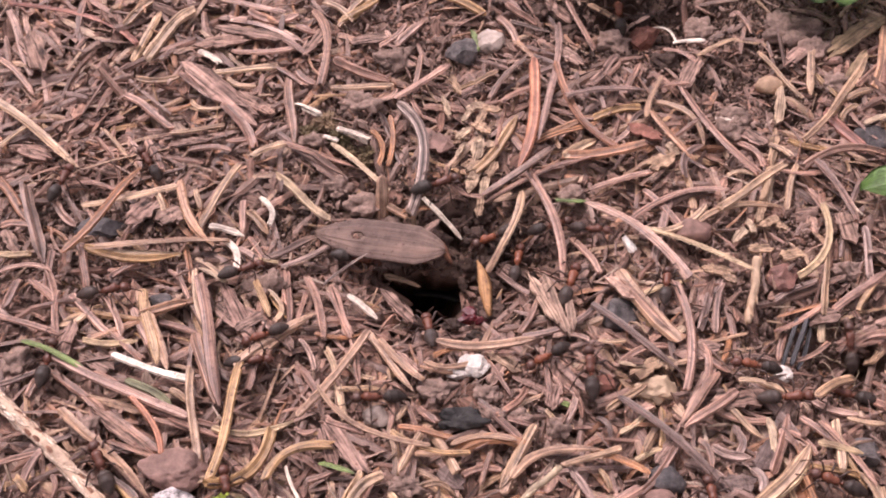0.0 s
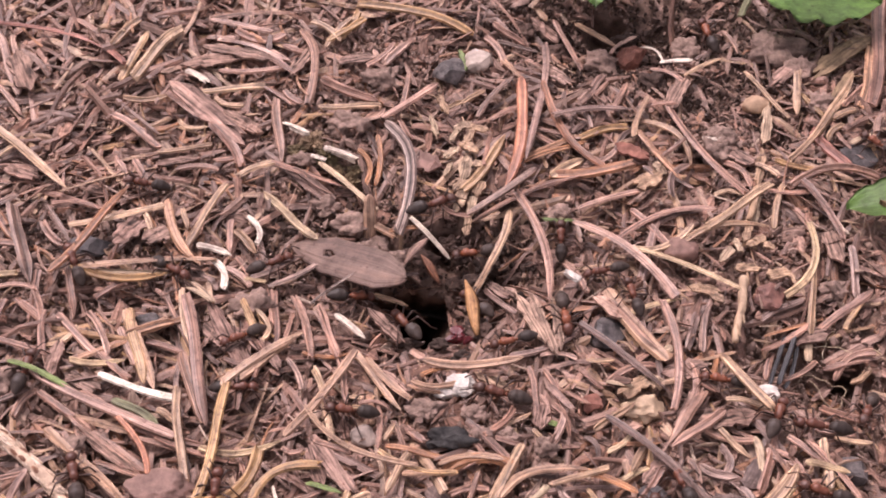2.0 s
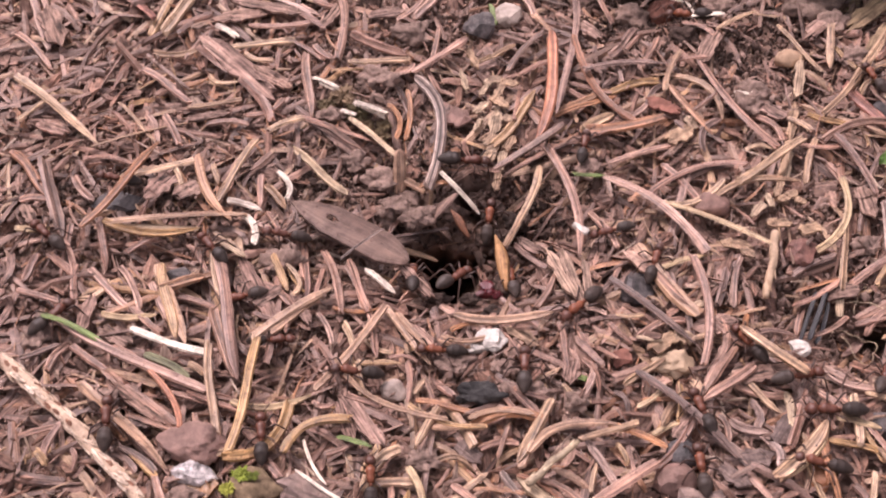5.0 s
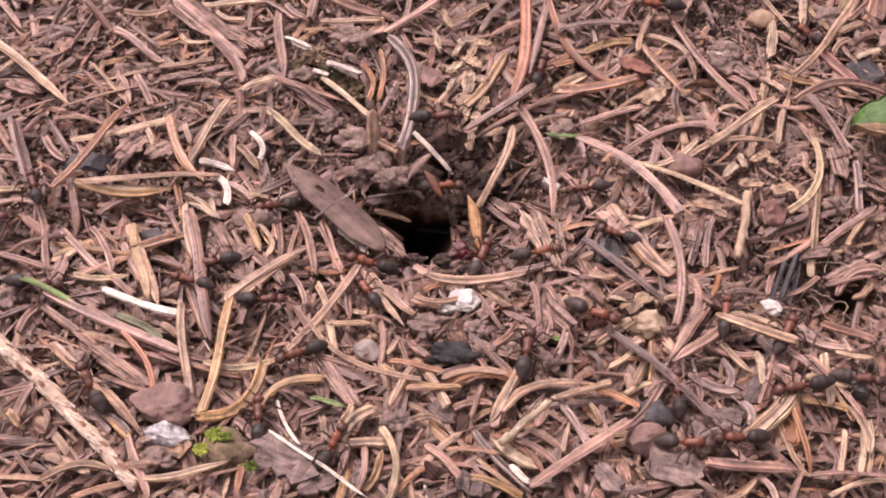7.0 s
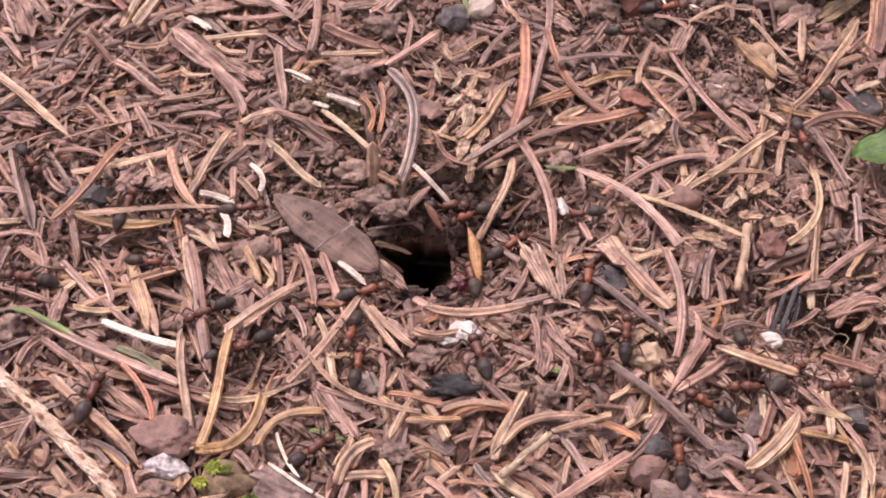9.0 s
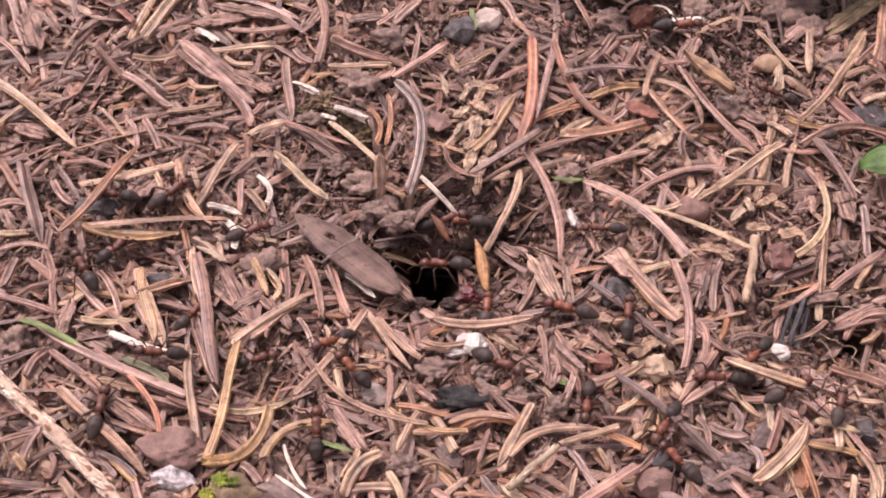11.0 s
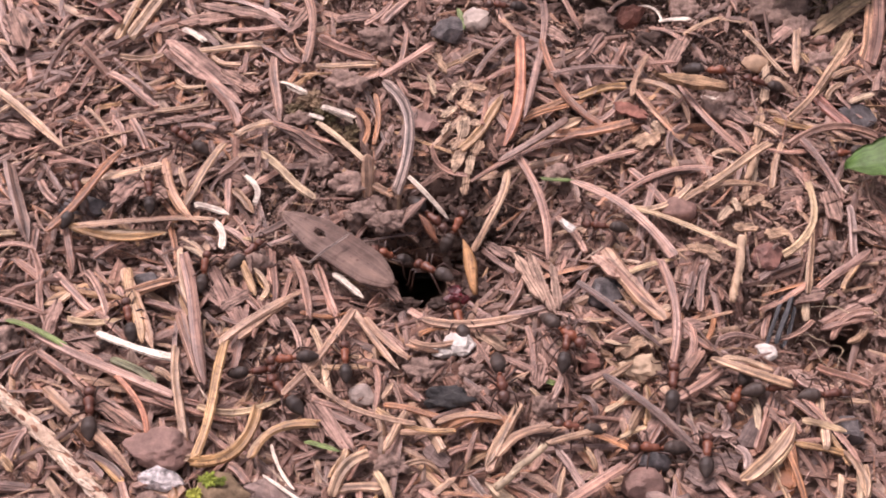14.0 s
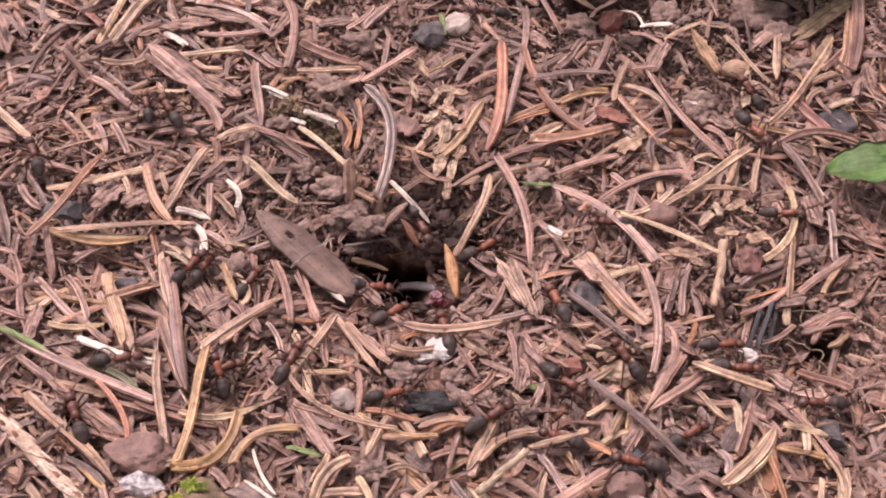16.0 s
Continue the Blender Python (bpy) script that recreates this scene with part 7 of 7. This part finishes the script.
    crawl([(0, -13.9, -1.1, 0), (0.5, -14.0, -1.7, 6), (1, -13.8, -4.8, 6), (1.5, -13.0, -3.0, 6), (2, -12.8, -4.4, 12), (2.5, -11.0, -3.4, 19), (3, -8.9, -10.3, -35), (3.5, -4.9, -6.1, 12), (4.2, -5.4, -5.3, 65), (6.3, -10.6, -15.5, 145), (7, -11.7, -16.5, 168), (9, -10.8, -16.1, 24), (12.5, -7.7, -1.3, 168), (13.5, -7.3, -2.2, 168), (14, -7.9, -3.6, 174), (14.5, -6.1, -4.3, -6), (15, -8.3, -12.7, 12), (15.5, -7.7, -11.6, 18), (16, -6.8, -9.5, 18)], 1)
    crawl([(0, -32.8, -7.2, 38), (1, -27.5, -3.2, 31), (1.5, -25.4, 0.4, 25), (2.5, -26.9, -0.2, 25), (3.5, -26.4, -2.1, 19), (4.2, -31.5, -4.0, 156), (7, -26.9, -5.6, -155), (9, -31.2, -0.1, 13), (12.5, -31.9, -3.7, 49), (16, -26.0, -11.6, 68)], 2)
    crawl([(0, 0.1, 14.4, 26), (1.5, 1.0, 14.1, 19), (3.5, 1.2, 14.5, 13), (7, 1.7, 14.5, 13), (9, 3.2, 4.5, -6), (11.5, 1.1, 4.6, 13), (14.5, 0.5, 4.2, -66), (16, 1.8, 3.1, -74)], 3)
    crawl([(0, 8.2, 5.3, -155), (1.5, 7.4, 5.9, -167), (3.5, 6.9, 5.8, 143), (7, 2.2, 2.5, 0), (9, 6.1, 2.7, -167), (12.5, 1.6, 4.6, 167), (14.5, 5.9, 3.3, 25), (16, 12.9, -0.2, 18)], 4)
    crawl([(0, 19.6, 5.7, 6), (1.5, 22.4, 6.5, 79), (3.5, 23.2, 9.6, 91), (7, 19.0, 24.4, 65), (9, 37.0, 40.8, 0), (12.5, 13.1, 51.5, 180), (16, 13.9, 52.1, 166)], 5)
    crawl([(0, -2.5, -15.6, 99), (1.5, -5.0, -10.5, 145), (3.5, -4.2, -5.2, 82), (6.3, 3.3, -12.4, 35), (7, 7.7, -13.4, 64), (9, 6.4, -10.6, 97), (11.5, -1.3, -4.5, 180), (12.5, -1.3, -5.0, 12), (14.5, 1.0, -7.3, 168), (16, 5.1, -19.9, 93)], 6)
    crawl([(0, 13.2, 0.9, 76), (1.5, 8.4, -4.3, 114), (3.5, 2.2, -4.2, 180), (7, 17.7, -15.1, 6), (9, 13.2, -3.2, 45), (11.5, 6.1, -19.2, 93), (12.5, 6.1, -20.0, 89), (14.5, 4.2, -18.8, 115), (16, -2.4, -15.9, 46)], 7)
    crawl([(0, 26.6, 3.0, -13), (0.5, 31.5, -1.2, -156), (1, 29.3, -2.5, -168), (1.5, 28.8, -2.7, -174), (3.5, 26.6, -3.9, -180), (4.2, 25.6, -3.2, -174), (6.3, 23.4, -1.8, -156), (7, 24.9, -2.3, 180), (8, 25.3, 1.0, 174), (9, 25.2, -0.5, 167), (11.5, 26.5, -1.4, 174), (12.5, 28.3, -2.3, 161), (14.5, 28.5, -1.0, 180), (16, 32.7, -0.1, -174)], 8)
    crawl([(0, 54.0, -31.2, 11), (1, 53.7, -31.9, 57), (2, 54.3, -31.1, 73), (3, 53.8, -31.7, 41), (4.2, 52.8, -32.1, 22), (6.3, 53.3, -31.9, 11), (7, 54.8, -31.0, 57), (8, 55.4, -28.9, 32), (9, 54.5, -33.5, 40), (11.5, 54.0, -33.4, 22), (12.5, 53.5, -33.8, 31), (14.5, 53.3, -34.7, 11), (16, 51.3, -29.5, -0)], 9)
    crawl([(0, 89.9, 13.3, 166), (6.3, 82.8, 5.3, 173), (7, 81.3, 10.1, 180), (8, 72.4, 23.8, 180), (9, 67.8, 27.9, 138), (11.5, 57.4, 29.6, 169), (12.5, 58.0, 29.7, 166), (13, 58.1, 30.3, 169), (14, 59.3, 31.5, 177), (14.5, 60.7, 30.9, 163), (15, 61.5, 30.5, 152), (15.5, 61.4, 29.7, 138), (16, 61.7, 31.7, 120)], 10)
    crawl([(0, -51.2, -43.0, 107), (4, -53.9, -40.2, 90), (7, -52.5, -40.6, 115), (9, -51.7, -37.4, 70), (16, -50.8, -37.4, 106)], 11)
    crawl([(0, -54.0, -11.1, 6), (1.5, -57.3, -1.3, 94), (4, -67.8, -0.5, 180), (7.4, -73.1, -12.9, 13), (7.8, -68.0, -10.3, 6), (8.2, -58.0, -8.2, 13), (8.6, -56.0, -5.4, 51), (9, -50.8, -0.1, 72), (11.5, -43.6, 5.9, 39), (12.5, -37.1, 10.9, 51), (14, -42.7, 18.5, 145), (16, -43.2, 25.6, 118)], 12)
    crawl([(0, -51.5, 16.5, 119), (2, -50.5, 15.9, 180), (4, -56.2, 12.0, -153), (7, -66.6, -2.7, 107), (9, -68.3, 7.8, -58), (11.5, -50.1, -8.6, 71), (12.2, -50.7, -6.1, 97), (12.8, -52.2, -2.0, 101), (13.4, -49.8, 3.2, 89), (14, -47.0, 5.0, 93), (14.6, -48.2, 14.8, 98), (15.3, -48.1, 21.9, 97), (16, -47.3, 27.3, 100)], 13)
    crawl([(0, -61.8, -24.1, 82), (4, -64.7, -19.5, 73), (7, -62.5, -22.6, 0), (9, -66.8, -14.6, 180), (11.5, -56.5, -9.2, 106), (12.2, -58.0, -6.1, 100), (12.8, -58.7, -2.4, 99), (13.4, -57.9, -0.5, 98), (14, -59.6, 5.0, 106), (14.6, -62.3, 8.8, 106), (15.3, -62.7, 13.2, 106), (16, -65.0, 15.1, 103)], 14)
    crawl([(0, -11.6, -30.8, 180), (3.5, -14.6, -29.4, 168), (7, -21.4, -35.4, -168), (9, -29.7, -27.9, -156), (11.5, -47.9, -27.5, 168), (12.5, -48.4, -24.3, 85), (14, -48.2, -19.4, 97), (16, -35.3, -9.8, 49)], 15)
    crawl([(0, -28.9, -20.9, -155), (3.5, -32.7, -14.5, -155), (7, -39.4, -21.2, 168), (9, -46.0, -11.5, 0), (11.5, -37.3, -20.4, 69), (12.5, -36.6, -17.6, 69), (14, -35.9, -10.9, 87), (16, -32.9, -9.4, 69)], 16)
    crawl([(0, -32.0, -47.1, 95), (4, -31.9, -40.6, 86), (7, -26.0, -45.1, 94), (9, -17.5, -45.3, 34), (11.5, -19.2, -37.9, 102), (12.5, -20.4, -36.0, 98), (14.5, -23.5, -33.2, 128), (16, -18.0, -27.9, 66)], 17)
    crawl([(0, -6.5, -52.8, 100), (4, -12.9, -48.3, 110), (7, -14.7, -50.5, 69), (9, -11.2, -31.1, 83), (12.5, -16.6, -28.6, 157), (14.5, -24.3, -28.1, -180), (16, -29.8, -28.2, 103)], 18)
    crawl([(0, 22.8, -26.2, 91), (0.5, 16.2, -27.5, 168), (1.5, 10.7, -25.7, 174), (3.5, 7.3, -27.8, 97), (7, 14.1, -34.1, 79), (9, 7.4, -28.9, 97), (11.5, 10.7, -30.5, -65), (14.5, 10.9, -33.9, -83), (16, 12.5, -37.6, 33)], 19)
    crawl([(0, 38.9, -49.0, 93), (4, 36.2, -36.4, 112), (7, 37.3, -40.9, 88), (7.4, 35.2, -38.3, 112), (7.8, 34.0, -35.0, 112), (8.2, 31.9, -32.7, 107), (8.6, 31.7, -25.9, 89), (9, 30.7, -24.8, 87), (11.5, 29.2, -17.8, 90), (12.5, 20.5, -25.6, -157), (14, 21.7, -25.6, 87), (14.5, 21.6, -28.4, 95), (16, 24.8, -32.1, -35)], 20)
    crawl([(0, 36.9, -9.4, 77), (1.5, 32.7, -6.5, 111), (4, 33.0, -8.4, 34), (7, 29.8, -11.9, 155), (9, 25.7, -30.2, -98), (11.5, 21.3, -37.5, -93), (12.2, 20.8, -38.6, -180), (14, 22.1, -40.1, 174), (14.5, 21.8, -40.7, 180), (16, 22.1, -41.2, 168)], 21)
    crawl([(0, 62.7, -27.8, 168), (4, 56.0, -37.8, 180), (7, 54.2, -42.8, -169), (9, 49.1, -35.6, -180), (12.5, 38.5, -29.5, 168), (14.5, 37.5, -33.3, 59), (16, 33.7, -25.8, 112)], 22)
    crawl([(0, 65.8, -17.7, 84), (1.5, 68.7, -30.4, -92), (4, 66.4, -26.7, 107), (7, 64.9, -40.6, 0), (9, 62.0, -35.6, 180), (12.5, 59.9, -38.3, 0), (14.5, 62.1, -34.5, 22), (16, 62.3, -36.3, 180)], 23)
    crawl([(0, 79.9, 16.4, 166), (1.5, 78.6, 24.4, 151), (3.5, 79.1, 29.6, 103), (7, 67.5, 33.9, 138), (9, 63.7, 13.4, -74), (12.5, 76.8, 23.7, 80), (14.5, 69.5, 10.2, -121), (16, 63.6, 1.0, -13)], 24)
    crawl([(0, 32.7, -53.7, 85), (3.5, 34.0, -44.0, 89), (6.3, 36.9, -49.6, 88), (6.6, 37.9, -46.9, 84), (7.4, 37.7, -54.9, -87), (7.8, 36.5, -52.0, 93), (8.2, 35.8, -49.3, 89), (9, 36.7, -47.7, 93), (11.5, 34.3, -45.3, 145), (12.2, 34.1, -45.3, 169), (14, 33.5, -44.6, -180), (14.5, 33.5, -45.3, 169), (16, 33.0, -45.3, 169)], 25)
    crawl([(0, 47.7, -25.1, -180), (4, 44.2, -23.9, 155), (7, 46.0, -28.2, 75), (9, 49.2, -30.6, -70), (12.5, 47.2, -26.7, 174), (14.5, 47.0, -37.8, -89), (16, 50.3, -24.4, 6)], 26)
    crawl([(0, 34.6, 63.0, 86), (1.5, 55.6, 58.5, 86), (4, 44.1, 58.7, -180), (7, 40.0, 38.9, 166), (9, 44.7, 49.7, -0), (12.5, 45.6, 44.3, 26), (16, 60.7, 18.2, -64)], 27)
    crawl([(0, 57.4, -45.9, 156), (3.5, 57.9, -44.6, 168), (7, 43.9, -51.1, 180), (9, 40.7, -37.9, 144), (12.2, 29.5, -42.5, -67), (14, 41.4, -44.6, 83), (14.6, 42.8, -42.9, 87), (15.3, 42.3, -39.7, 83), (16, 42.7, -40.1, 41)], 28)
    crawl([(0, 15.8, -23.4, -157), (2, 12.7, -15.6, -180), (4, -1.3, -29.0, -157), (7, -10.6, -22.7, 117), (9, -13.1, -25.6, -96), (12.5, -21.3, -24.2, 180), (16, -2.3, -33.2, -0)], 29)
    crawl([(0, 21.3, -6.8, 79), (2, 22.5, -12.1, -93), (4, 15.2, -14.1, 168), (7, 25.8, -28.1, -24), (9, 25.1, -14.3, 86), (12.5, 16.4, -21.3, -157), (14.5, 23.5, -25.6, 0), (16, 23.7, -15.7, 112)], 30)
    crawl([(0, -65.0, 12.9, 74), (2, -42.6, -3.4, -44), (4, -44.1, -1.2, 96), (7, -35.1, -18.2, 180), (9, -36.6, -21.8, -155), (12.5, -69.6, 24.5, 121), (16, -44.5, -28.1, -0)], 31)


motions()
